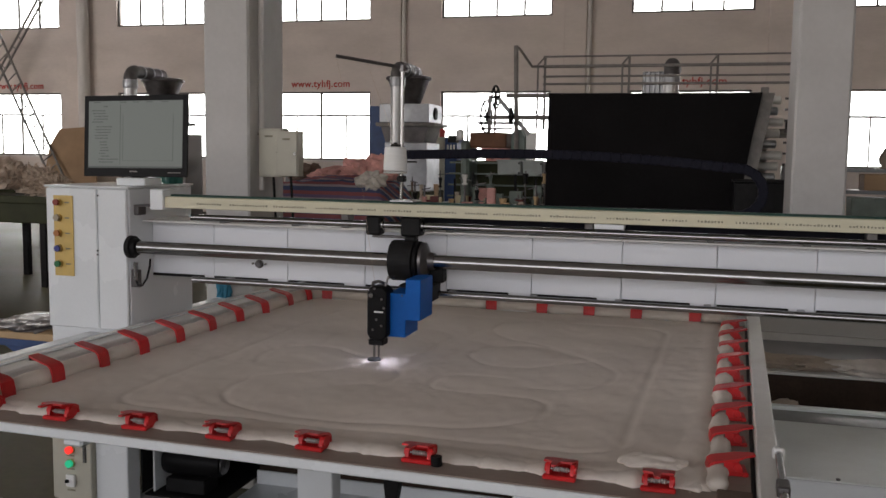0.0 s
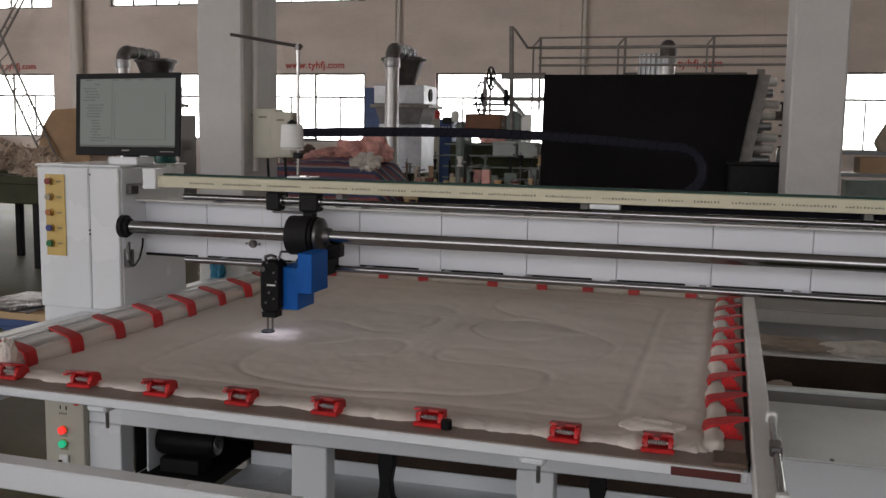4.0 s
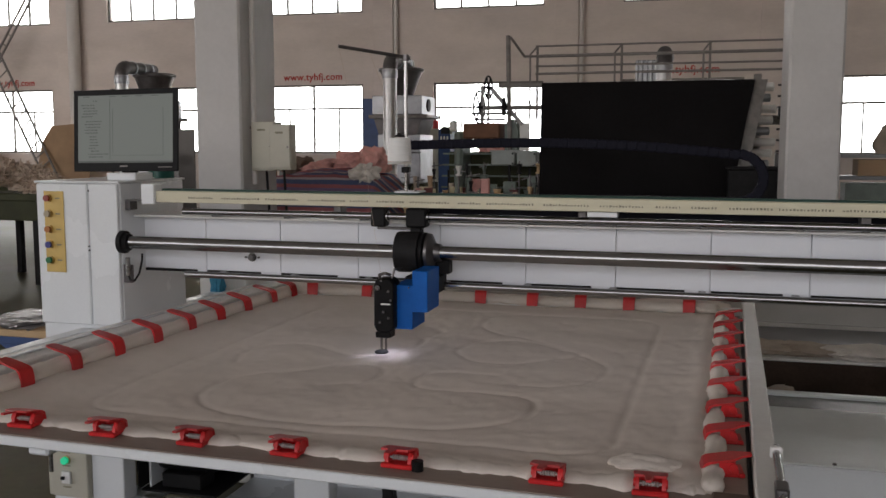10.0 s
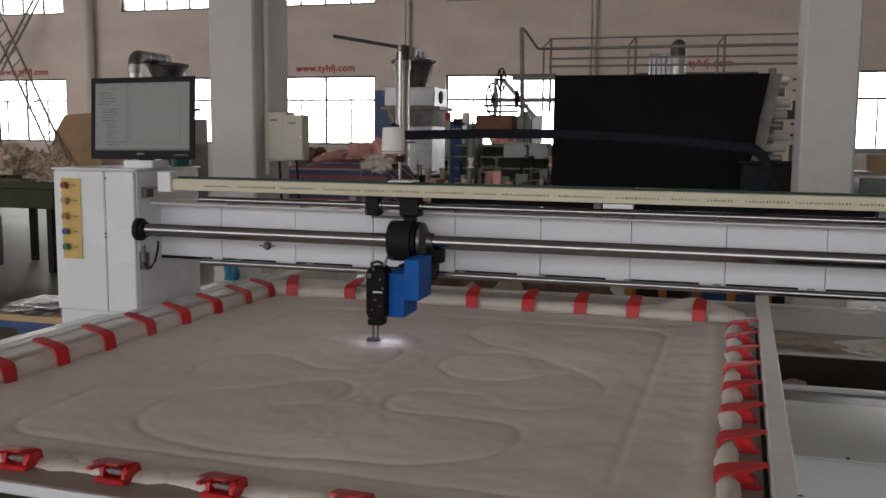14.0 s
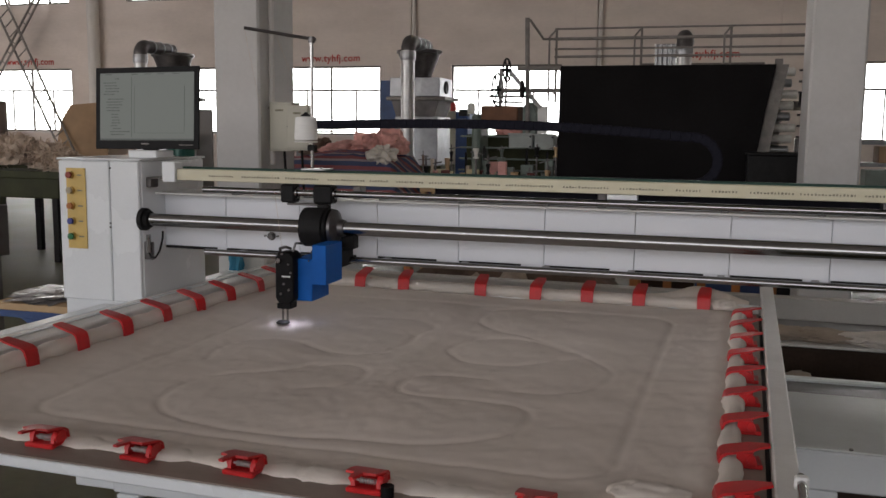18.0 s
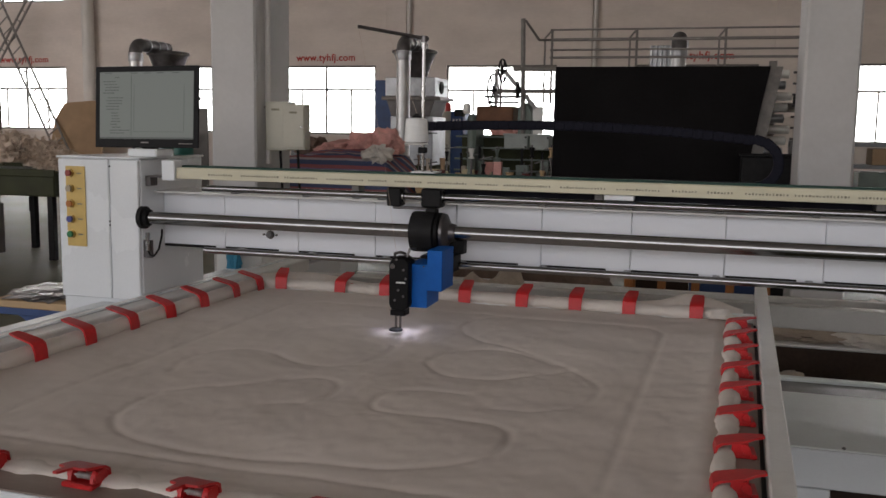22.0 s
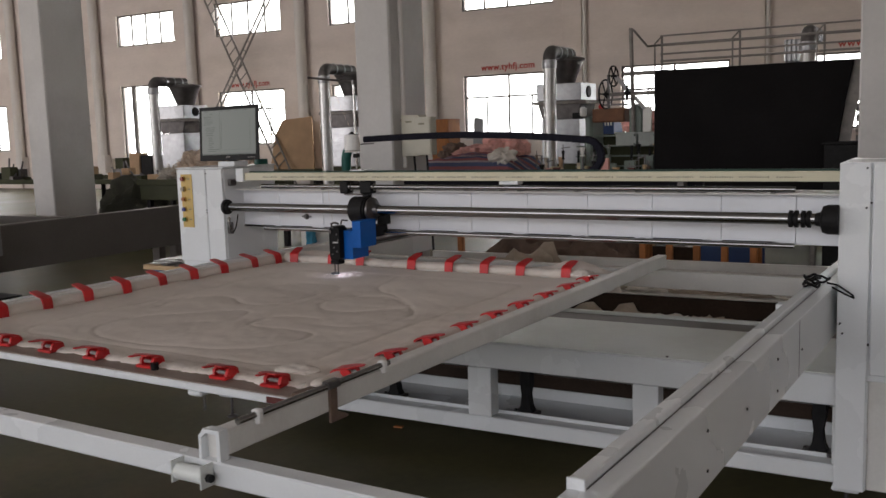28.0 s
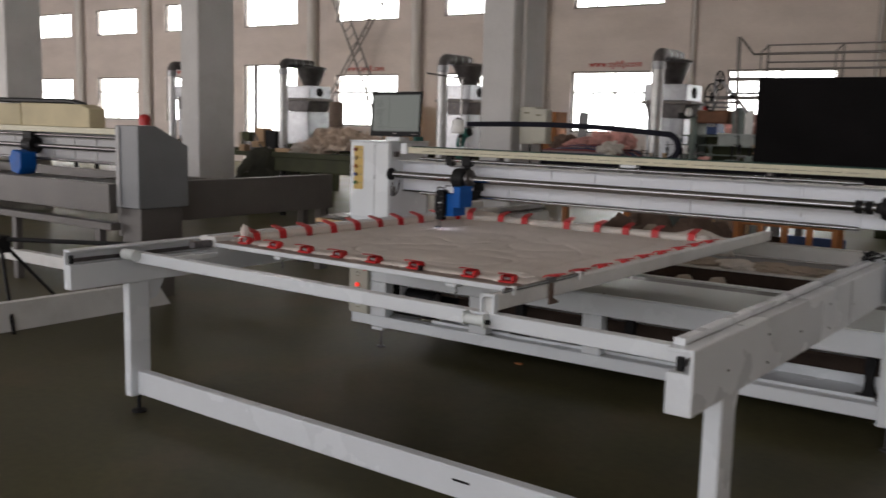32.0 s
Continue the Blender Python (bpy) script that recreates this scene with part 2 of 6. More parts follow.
BRASS = surface("brass_bezel", (0.6, 0.45, 0.2), 0.3, 1.0)
RED_TAPE = surface("signal_red_plastic", (0.55, 0.03, 0.03), 0.4)
TRAY = surface("pale_grey_green_tray", (0.34, 0.37, 0.35), 0.5, scale=6, vary=0.12, dirt=(0.2, 0.18, 0.15), dirt_amount=0.4)
TROUGH = surface("dark_brown_sheet", (0.05, 0.033, 0.024), 0.8, scale=4, vary=0.3, gloss=0.2)
DRUM = surface("brown_fibre_drum", (0.17, 0.125, 0.10), 0.8, scale=5, vary=0.15)
DARK_RED = surface("dark_red_paint", (0.10, 0.018, 0.014), 0.6)
COVER = surface("rusty_brown_sheet", (0.20, 0.09, 0.045), 0.7, scale=6, vary=0.25, fine=60)
TEAL = surface("teal_pipe_paint", (0.015, 0.14, 0.115), 0.5)
HEAP_GREEN = surface("dark_olive_tarpaulin", (0.045, 0.045, 0.03), 0.85, scale=4, vary=0.3, fine=40, bump=0.4)
CYAN = surface("faded_cyan_cloth", (0.05, 0.27, 0.42), 0.8)


def cloth_material(name, base):
    """Quilt ticking: woven grain, soft grubby patches."""
    return surface(name, base, 0.93, scale=1.6, vary=0.07, fine=420, bump=0.35, dirt=(0.46, 0.40, 0.35), dirt_amount=0.3)


QUILT = cloth_material("grey_beige_quilt_ticking", (0.72, 0.645, 0.58))
WADDING = cloth_material("quilt_edge_wadding", (0.72, 0.655, 0.59))


def striped(name):
    m = surface(name, (0.3, 0.12, 0.12), 0.9, scale=5, vary=0.15, fine=120, bump=0.4)
    nt = m.node_tree
    n, link = nt.nodes, nt.links.new
    co = n.new("ShaderNodeTexCoord")
    sep = n.new("ShaderNodeSeparateXYZ")
    link(co.outputs["Object"], sep.inputs[0])
    ma = n.new("ShaderNodeMath")
    ma.operation = "MULTIPLY_ADD"
    ma.inputs[1].default_value, ma.inputs[2].default_value = 3.4, 0.0
    add = n.new("ShaderNodeMath")
    link(sep.outputs[2], add.inputs[0])
    sc = n.new("ShaderNodeMath")
    sc.operation = "MULTIPLY"
    sc.inputs[1].default_value = 0.45
    link(sep.outputs[1], sc.inputs[0])
    link(sc.outputs[0], add.inputs[1])
    link(add.outputs[0], ma.inputs[0])
    fr = n.new("ShaderNodeMath")
    fr.operation = "FRACT"
    link(ma.outputs[0], fr.inputs[0])
    ramp = n.new("ShaderNodeValToRGB")
    ramp.color_ramp.interpolation = "CONSTANT"
    cols = [(0.0, (0.27, 0.085, 0.09)), (0.16, (0.065, 0.085, 0.17)), (0.36, (0.36, 0.31, 0.32)), (0.46, (0.25, 0.08, 0.09)), (0.6, (0.06, 0.08, 0.16)), (0.76, (0.34, 0.27, 0.28)), (0.86, (0.14, 0.10, 0.18))]
    el = ramp.color_ramp.elements
    el[0].color, el[1].position, el[1].color = (*cols[0][1], 1), cols[1][0], (*cols[1][1], 1)
    for pos, c in cols[2:]:
        e = el.new(pos)
        e.color = (*c, 1)
    link(fr.outputs[0], ramp.inputs[0])
    link(ramp.outputs[0], n["Principled BSDF"].inputs["Base Color"])
    return m


STRIPES = striped("red_blue_striped_blanket_cloth")


# ---- building blocks ----
def rounded(x0, x1, y0, y1, z0, z1, bev=0.003, bm=None):
    """A box with chamfered edges, added to bm or new."""
    one = bmesh.new()
    bmesh.ops.create_cube(one, size=1)
    for v in one.verts:
        v.co = Vector(((x0 + x1) / 2 + v.co.x * (x1 - x0), (y0 + y1) / 2 + v.co.y * (y1 - y0), (z0 + z1) / 2 + v.co.z * (z1 - z0)))
    bev = min(bev, 0.3 * min(x1 - x0, y1 - y0, z1 - z0))
    if bev > 0:
        bmesh.ops.bevel(one, geom=one.edges[:], offset=bev, segments=1, affect="EDGES", profile=0.5)
    return merge(bm, one)


def merge(bm, one):
    if bm is None:
        return one
    me = bpy.data.meshes.new("piece")
    one.to_mesh(me)
    one.free()
    bm.from_mesh(me)
    bpy.data.meshes.remove(me)
    return bm


def rod(a, b, r, r2=None, seg=16, bm=None, caps=True):
    """A round bar from a to b."""
    a, b = Vector(a), Vector(b)
    one = bmesh.new()
    bmesh.ops.create_cone(one, cap_ends=caps, segments=seg, radius1=r, radius2=r if r2 is None else r2, depth=(b - a).length)
    turn = (b - a).to_track_quat("Z", "Y").to_matrix().to_4x4()
    bmesh.ops.transform(one, matrix=Matrix.Translation((a + b) / 2) @ turn, verts=one.verts)
    return merge(bm, one)


def bent(points, r, seg=10, bm=None):
    """A pipe through points."""
    one = None
    for a, b in zip(points, points[1:]):
        one = rod(a, b, r, seg=seg, bm=one)
    for p in points[1:-1]:
        ball = bmesh.new()
        bmesh.ops.create_uvsphere(ball, u_segments=seg, v_segments=6, radius=r)
        bmesh.ops.translate(ball, vec=p, verts=ball.verts)
        one = merge(one, ball)
    return merge(bm, one)


def lathe(profile, seg=24, bm=None, at=(0, 0, 0), axis="z"):
    """A turned shape from (radius, height) pairs."""
    one = bmesh.new()
    rings = []
    for r, h in profile:
        rings.append([one.verts.new((r * math.cos(2 * math.pi * k / seg), r * math.sin(2 * math.pi * k / seg), h)) for k in range(seg)])
    for lo, hi in zip(rings, rings[1:]):
        for k in range(seg):
            one.faces.new((lo[k], lo[(k + 1) % seg], hi[(k + 1) % seg], hi[k]))
    one.faces.new(rings[0][::-1])
    one.faces.new(rings[-1])
    if axis == "x":
        bmesh.ops.rotate(one, matrix=Matrix.Rotation(radians(90), 3, "Y"), verts=one.verts)
    if axis == "y":
        bmesh.ops.rotate(one, matrix=Matrix.Rotation(radians(-90), 3, "X"), verts=one.verts)
    bmesh.ops.translate(one, vec=at, verts=one.verts)
    return merge(bm, one)


def extruded(outline, lo, hi, axis="y", bm=None, bev=0.0):
    """A flat outline drawn out along an axis. The outline's pairs are the two other axes, in order."""
    one = bmesh.new()
    put = {"x": lambda u, v, w: (w, u, v), "y": lambda u, v, w: (u, w, v), "z": lambda u, v, w: (u, v, w)}[axis]
    near = [one.verts.new(put(u, v, lo)) for u, v in outline]
    far = [one.verts.new(put(u, v, hi)) for u, v in outline]
    one.faces.new(near)
    one.faces.new(far[::-1])
    k = len(outline)
    for i in range(k):
        one.faces.new((near[i], far[i], far[(i + 1) % k], near[(i + 1) % k]))
    bmesh.ops.recalc_face_normals(one, faces=one.faces[:])
    if bev:
        bmesh.ops.bevel(one, geom=one.edges[:], offset=bev, segments=1, affect="EDGES", profile=0.5)
    return merge(bm, one)


def mesh_of(name, bm, material, smooth=None):
    me = bpy.data.meshes.new(name)
    bmesh.ops.recalc_face_normals(bm, faces=bm.faces[:])
    bm.to_mesh(me)
    bm.free()
    me.materials.append(material)
    if smooth:
        for p in me.polygons:
            p.use_smooth = True
        me.set_sharp_from_angle(angle=radians(smooth))
    return me


def part(name, bm, material, parent, label="", smooth=35):
    ob = new(name, mesh_of(name, bm, material, smooth))
    ob.parent = parent
    return tagged(ob, label=label)


def thing(name, label, category, group="", kind="", m=None):
    ob = new(name)
    ob.empty_display_size = 0.1
    if m is not None:
        ob.matrix_basis = m
    return tagged(ob, label=label, category=category, group=group, kind=kind)


def solid(name, bm, material, label, category, group="", kind="", smooth=35):
    ob = new(name, mesh_of(name, bm, material, smooth))
    return tagged(ob, label=label, category=category, group=group, kind=kind)


def lump(rx, ry, rz, seed, rough=0.25, freq=2.2, flat=0.0, seg=26, bm=None, at=(0, 0, 0)):
    """A soft heap: an uneven ball squashed on its support."""
    one = bmesh.new()
    bmesh.ops.create_icosphere(one, subdivisions=4, radius=1.0)
    for v in one.verts:
        d = v.co.normalized()
        k = 1 + rough * noise.fractal(d * freq + Vector((seed * 7.1, seed * 3.3, seed)), 0.8, 2.0, 4)
        v.co = Vector((d.x * rx * k, d.y * ry * k, max(d.z * rz * k, -flat)))
    bmesh.ops.translate(one, vec=at, verts=one.verts)
    return merge(bm, one)


def lettering(text, x, y, z, height, material, name, parent=None, turn=0, extrude=0.004, spread=1.0, bold=0.004):
    cu = bpy.data.curves.new(name, "FONT")
    cu.body, cu.size, cu.extrude, cu.space_character, cu.offset = text, height, extrude, spread, bold
    tmp = bpy.data.objects.new(name, cu)
    scene.collection.objects.link(tmp)
    bpy.context.view_layer.update()
    me = bpy.data.meshes.new_from_object(tmp.evaluated_get(bpy.context.evaluated_depsgraph_get()))
    bpy.data.objects.remove(tmp)
    bpy.data.curves.remove(cu)
    me.materials.clear()
    me.materials.append(material)
    ob = new(name, me)
    ob.parent = parent
    ob.matrix_basis = pose(x, y, z, 90, 0, turn)
    return ob


# ---- the hall: floor, walls, windows, columns, roof ----
X0, X1, YN, YF, ZC = -54.0, 16.0, -14.0, 20.0, 9.0
solid("floor", rounded(X0, X1, YN, YF + 0.3, -0.2, 0.0, 0), FLOOR, "dark green sealed concrete floor, dusty and scuffed", "floor", kind="structure")
# roof is never in view; kept pale so it bounces daylight down
solid("ceiling", rounded(X0, X1, YN, YF + 0.3, ZC, ZC + 0.2, 0), ROOF, "unseen pale grey roof sheeting over the hall", "ceiling", kind="structure")
solid("wall_west", rounded(X0 - 0.3, X0, YN, YF + 0.3, 0, ZC, 0), WALL, "limewashed end wall of the hall", "wall", kind="structure")
solid("wall_east", rounded(X1, X1 + 0.3, YN, YF + 0.3, 0, ZC, 0), WALL, "limewashed end wall of the hall", "wall", kind="structure")

# wall out of view; its window band is assumed, to hold the daylight lamps
near = rounded(X0, X1, YN - 0.3, YN, 0, 1.6, 0)
near = rounded(X0, X1, YN - 0.3, YN, 6.4, ZC, 0, near)
near = rounded(X0, -42.2, YN - 0.3, YN, 1.6, 6.4, 0, near)
near = rounded(12.2, X1, YN - 0.3, YN, 1.6, 6.4, 0, near)
solid("wall_south", near, WALL, "unseen limewashed wall with one long assumed window band", "wall", kind="structure")

BAYS = [1.52 - 4.755 * k for k in range(-2, 12)]
WLO, WHI, ULO, UHI, HALF, DROP = 1.50, 3.31, 5.14, 6.25, 1.42, 0.42
DOOR_BAY = 7  # this bay's lower opening reaches down to the floor


def far_wall():
    bm = None
    door = BAYS[DOOR_BAY]
    bm = rounded(X0, X1, YF, YF + 0.3, WHI + DROP, ULO, 0, bm)
    bm = rounded(X0, door - HALF, YF, YF + 0.3, WHI, WHI + DROP, 0, bm)
    bm = rounded(door + HALF, X1, YF, YF + 0.3, WHI, WHI + DROP, 0, bm)
    bm = rounded(X0, X1, YF, YF + 0.3, UHI, ZC, 0, bm)
    edges = [X1] + [e for c in BAYS for e in (c + HALF, c - HALF)] + [X0]
    for hi, lo in zip(edges[0::2], edges[1::2]):
        bm = rounded(lo, hi, YF, YF + 0.3, 0, WHI, 0, bm)
        bm = rounded(lo, hi, YF, YF + 0.3, ULO, UHI, 0, bm)
    for k, c in enumerate(BAYS):
        if k != DOOR_BAY:
            bm = rounded(c - HALF, c + HALF, YF, YF + 0.3, 0, WLO, 0, bm)
    return solid("wall_north", bm, WALL, "limewashed plaster wall with two rows of windows, stained and patchy", "wall", kind="structure", smooth=None)


far_wall()
solid("backdrop", rounded(X0 - 10, X1 + 10, YF + 3.0, YF + 3.1, -1, 10, 0), OUTSIDE, "bright overcast daylight outside the windows", "backdrop", kind="structure")


def window(name, x, z0, z1, upper, door=False):
    w = thing(name, "steel-framed factory window, blown bright by daylight", "window", "windows of the north wall", "structure")
    w.matrix_basis = pose(x, YF + 0.1, 0)
    t = 0.025
    bm = rounded(-HALF, -HALF + 2 * t, -0.03, 0.03, z0, z1, 0)
    bm = rounded(HALF - 2 * t, HALF, -0.03, 0.03, z0, z1, 0, bm)
    bm = rounded(-HALF, HALF, -0.03, 0.03, z0, z0 + 2 * t, 0, bm)
    bm = rounded(-HALF, HALF, -0.03, 0.03, z1 - 2 * t, z1, 0, bm)
    part("window_frame", bm, FRAME_PAINT, w)
    if door:
        part("mullion", rounded(-0.93, -0.76, -0.04, 0.04, z0, z1, 0), FRAME_PAINT, w)
    elif upper:
        for dx in (-0.71, 0.0, 0.71):
            part("mullion", rounded(dx - t, dx + t, -0.025, 0.025, z0, z1, 0), FRAME_PAINT, w)
    else:
        tr = z1 - 0.63
        part("transom", rounded(-HALF + 0.02, HALF - 0.02, -0.025, 0.025, tr - t, tr + t, 0), FRAME_PAINT, w)
        part("mullion", rounded(-t, t, -0.025, 0.025, z0, z1, 0), FRAME_PAINT, w)
        for dx in (-0.71, 0.71):
            part("mullion", rounded(dx - t * 0.7, dx + t * 0.7, -0.02, 0.02, z0, tr, 0), FRAME_PAINT, w)
        part("window_sill", rounded(-(HALF + 0.05), (HALF + 0.05), -0.14, 0.05, z0 - 0.04, z0 - 0.004, 0.004), PIPE_WHITE, w)
    pane = part("pane", rounded(-(HALF - 0.03), (HALF - 0.03), -0.004, 0.004, z0 + 0.03, z1 - 0.03, 0), GLASS, w, smooth=None)
    pane.visible_shadow = False
    return w


for k, c in enumerate(BAYS):
    window(f"window_{2 * k + 1}", c, ULO, UHI, True)
    window(f"window_{2 * k + 2}", c, 0.02 if k == DOOR_BAY else WLO, WHI + (DROP if k == DOOR_BAY else 0), False, k == DOOR_BAY)

for c in BAYS:
    rp = thing("rainpipe", "round white pipe running up the plaster wall", "pipe", "pipes of the north wall", "structure")
    x, r = c - 2.4, 0.17 if c < -6 else 0.055
    part("pipe", rod((x, YF - r - 0.02, 0.9), (x, YF - r - 0.02, ZC), r, seg=24), PIPE_WHITE, rp)
    part("box", rounded(x - 0.2, x + 0.2, YF - 0.3, YF - 0.002, 0.2, 1.25, 0.01), PIPE_WHITE, rp)
    solid("pilaster", rounded(x - 0.62, x - r - 0.02, YF - 0.1, YF - 0.003, 0, ZC, 0.01), WALL, "shallow plaster pilaster of the wall", "pilaster", "pilasters", "structure")

for c in (BAYS[2], BAYS[4], BAYS[6], BAYS[8]):
    ob = lettering("www.tyhfj.com", c - 0.82, YF - 0.012, 3.43, 0.255, LETTER, "wall_sign", spread=1.08)
    tagged(ob, "red painted web address on the plaster above a window", "sign", "wall signs")


def column(name, x0, x1, y0, y1):
    bm = rounded(x0, x1, y0, y1, 0, ZC, 0.02)
    return solid(name, bm, PILLAR, "square painted concrete column of the hall", "column", "columns", "structure")


column("column_1", -2.99, -2.49, 5.3, 6.1)
column("column_2", 2.63, 3.07, 5.3, 6.0)
column("column_3", -9.2, -8.72, 5.3, 6.1)
column("column_4", -15.2, -14.7, 5.3, 6.1)
column("column_5", -20.8, -20.3, 5.3, 6.1)

# conduits and switch boxes on the column behind the machine
cd = thing("conduit", "grey cable conduit clipped to the column", "conduit")
part("pipe", rod((-2.462, 5.52, 1.3), (-2.462, 5.52, ZC), 0.028), PIPE_WHITE, cd)
part("bracket", rounded(-2.488, -2.43, 5.48, 5.56, 1.86, 1.89, 0.003), RAIL_PAINT, cd)


def switch_box(x0, x1, y0, y1, z0, z1, label):
    b = thing("switch_box", label, "switch box", "switch boxes on the column")
    part("body", rounded(x0, x1, y0, y1, z0, z1, 0.006), BEIGE, b)
    part("door", rounded(x0 + 0.01, x1 - 0.01, y0 - 0.014, y0 - 0.002, z0 + 0.02, z1 - 0.02, 0.004), BEIGE, b)
    part("label_bar", rounded(x0 + 0.3 * (x1 - x0), x1 - 0.35 * (x1 - x0), y0 - 0.018, y0 - 0.0145, z1 - 0.09, z1 - 0.07, 0), INK, b)
    part("lock", rod((x1 - 0.03, y0 - 0.024, (z0 + z1) / 2), (x1 - 0.03, y0 - 0.012, (z0 + z1) / 2), 0.012), STEEL, b)
    part("cable", bent([((x0 + x1) / 2, y0 + 0.08, z0), ((x0 + x1) / 2 + 0.02, y0 + 0.09, z0 - 0.5), ((x0 + x1) / 2 + 0.05, y0 + 0.1, 0.02)], 0.013), BLACK, b)


switch_box(-2.45, -2.2, 5.43, 5.62, 1.44, 1.93, "narrow beige steel switch box beside the column")
switch_box(-2.19, -1.955, 5.3, 5.425, 1.455, 1.9, "beige steel switch box with a closed door beside the column")

# ---- the quilting machine: fixed stand, gantry and rails ----
SKEW = -2.0  # the table stands turned a little against the gantry
TABLE = pose(0, 0, 0, 0, 0, SKEW)
SAG = pose(0, 0, 0, 0, 0.2, 0)  # the gantry hangs a little lower at its far end

base = thing("steel_stand", "white painted steel base of the quilting machine on levelling feet", "stand")
part("bottom_rail", rounded(-0.455, 3.56, 0.0, 0.09, 0.165, 0.245, 0.006), PAINT, base)
part("top_rail", rounded(-0.455, 3.56, 0.002, 0.09, 0.505, 0.638, 0.006), PAINT, base)
for x0, x1 in ((-0.455, -0.305), (0.44, 0.585), (1.315, 1.45), (2.2, 2.325), (3.08, 3.2)):
    part("post", rounded(x0, x1, 0.001, 0.088, 0.247, 0.503, 0.004), PAINT, base)
part("back_rail", rounded(-0.455, 3.56, 0.72, 0.80, 0.165, 0.245, 0.006), PAINT, base)
part("back_top_rail", rounded(-0.455, 3.56, 0.74, 0.80, 0.44, 0.595, 0.006), PAINT, base)
for x in (-0.40, 1.35, 3.12):
    part("side_rail", rounded(x, x + 0.1, 0.092, 0.718, 0.165, 0.23, 0.005), PAINT, base)
part("deck", rounded(-0.455, 3.10, 0.012, 0.70, 0.6385, 0.6445, 0.002), DECK, base)
for x in (0.5, 1.45, 2.36):
    part("deck_bolt", rod((x, 0.024, 0.6445), (x, 0.024, 0.6495), 0.007, seg=10), DARK_STEEL, base)
part("tray", rounded(0.055, 3.05, 0.093, 0.42, 0.232, 0.242, 0.003), PAINT, base)
part("tray_lip", rounded(0.055, 3.05, 0.0915, 0.098, 0.2425, 0.262, 0.002), PAINT, base)
part("tray_back", rounded(0.055, 3.05, 0.422, 0.434, 0.232, 0.30, 0.003), PAINT, base)
# dark sheets added inside the base: shade of the recess put into colour
part("recess_dark_sheet", rounded(0.06, 3.05, 0.438, 0.446, 0.25, 0.60, 0.002), TROUGH, base)
# left bay of the same tray, blackened where the motor recess is shaded
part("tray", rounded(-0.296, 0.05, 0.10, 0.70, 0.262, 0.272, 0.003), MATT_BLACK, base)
part("recess_dark_sheet", rounded(0.06, 3.05, 0.20, 0.21, 0.43, 0.62, 0.002), TROUGH, base)
part("recess_dark_sheet", rounded(-0.296, 0.05, 0.60, 0.61, 0.273, 0.60, 0.002), MATT_BLACK, base)
part("lower_shaft", rod((-0.25, 0.135, 0.475), (3.08, 0.135, 0.475), 0.012), STEEL, base)
for x in (1.55, 2.97, 0.74):
    br = part("shaft_bracket", extruded([(x, 0.262), (x + 0.085, 0.262), (x + 0.07, 0.29), (x + 0.062, 0.35), (x + 0.075, 0.42), (x + 0.072, 0.49), (x + 0.022, 0.50), (x + 0.012, 0.43), (x + 0.022, 0.35), (x + 0.015, 0.29)], 0.105, 0.16, "y", bev=0.003), MATT_BLACK, base)
    part("bracket_foot", rounded(x - 0.025, x + 0.105, 0.098, 0.17, 0.2425, 0.2615, 0.003), DARK_STEEL, br)
    part("bracket_bolt", rod((x - 0.014, 0.11, 0.262), (x - 0.014, 0.11, 0.272), 0.007, seg=8), STEEL, br)
    part("shaft_collar", lathe([(0.014, -0.014), (0.024, -0.012), (0.024, 0.012), (0.014, 0.014)], 18, at=(x + 0.045, 0.135, 0.475), axis="x"), DARK_STEEL, br)
part("deck_edge", rounded(-0.3, 3.08, 0.702, 0.748, 0.620, 0.634, 0.003), DECK, base)
part("rear_channel", rounded(-0.3, 3.08, 0.75, 0.938, 0.618, 0.630, 0.003), DARK_STEEL, base)
part("rear_lip", rounded(-0.3, 3.08, 0.94, 0.985, 0.615, 0.644, 0.006), DECK, base)
for x, y in ((-0.38, 0.05), (3.14, 0.03), (-0.38, 0.76), (3.14, 0.76)):
    f = part("levelling_foot", lathe([(0.032, 0.0), (0.032, 0.01), (0.009, 0.016), (0.009, 0.14)], 18, at=(x, y, 0.001)), DARK_STEEL, base)
    part("pad", rounded(x - 0.055, x + 0.055, y - 0.06, y + 0.04, 0.14, 0.163, 0.008), PAINT, f)

# black sheet added to keep the motor recess dark
part("recess_black_sheet", rounded(-0.303, -0.297, 0.09, 0.71, 0.273, 0.636, 0.001), MATT_BLACK, base)
mo = thing("drive_motor", "black cylindrical drive motor lying on the base tray", "motor")
part("casing", lathe([(0.0, 0), (0.058, 0.004), (0.062, 0.02), (0.062, 0.2), (0.056, 0.215), (0.056, 0.25), (0.05, 0.262), (0.0, 0.262)], 28, at=(-0.245, 0.2, 0.395), axis="x"), BLACK, mo)
part("flange", rounded(-0.268, -0.258, 0.12, 0.29, 0.274, 0.475, 0.003), PAINT, mo)
part("fan_cover", lathe([(0.042, 0), (0.042, 0.006), (0.015, 0.008), (0.015, 0.012)], 20, at=(0.019, 0.2, 0.395), axis="x"), DARK_STEEL, mo)
part("foot", rounded(-0.22, -0.04, 0.14, 0.26, 0.2735, 0.334, 0.004), MATT_BLACK, mo)

ec = thing("control_cabinet", "beige steel control cabinet with two lit pilot lamps and a breaker", "control cabinet")
part("body", rounded(-0.66, -0.458, -0.005, 0.36, 0.248, 0.62, 0.006), BEIGE, ec)
part("door", rounded(-0.632, -0.46, -0.022, -0.007, 0.255, 0.615, 0.004), BEIGE, ec)
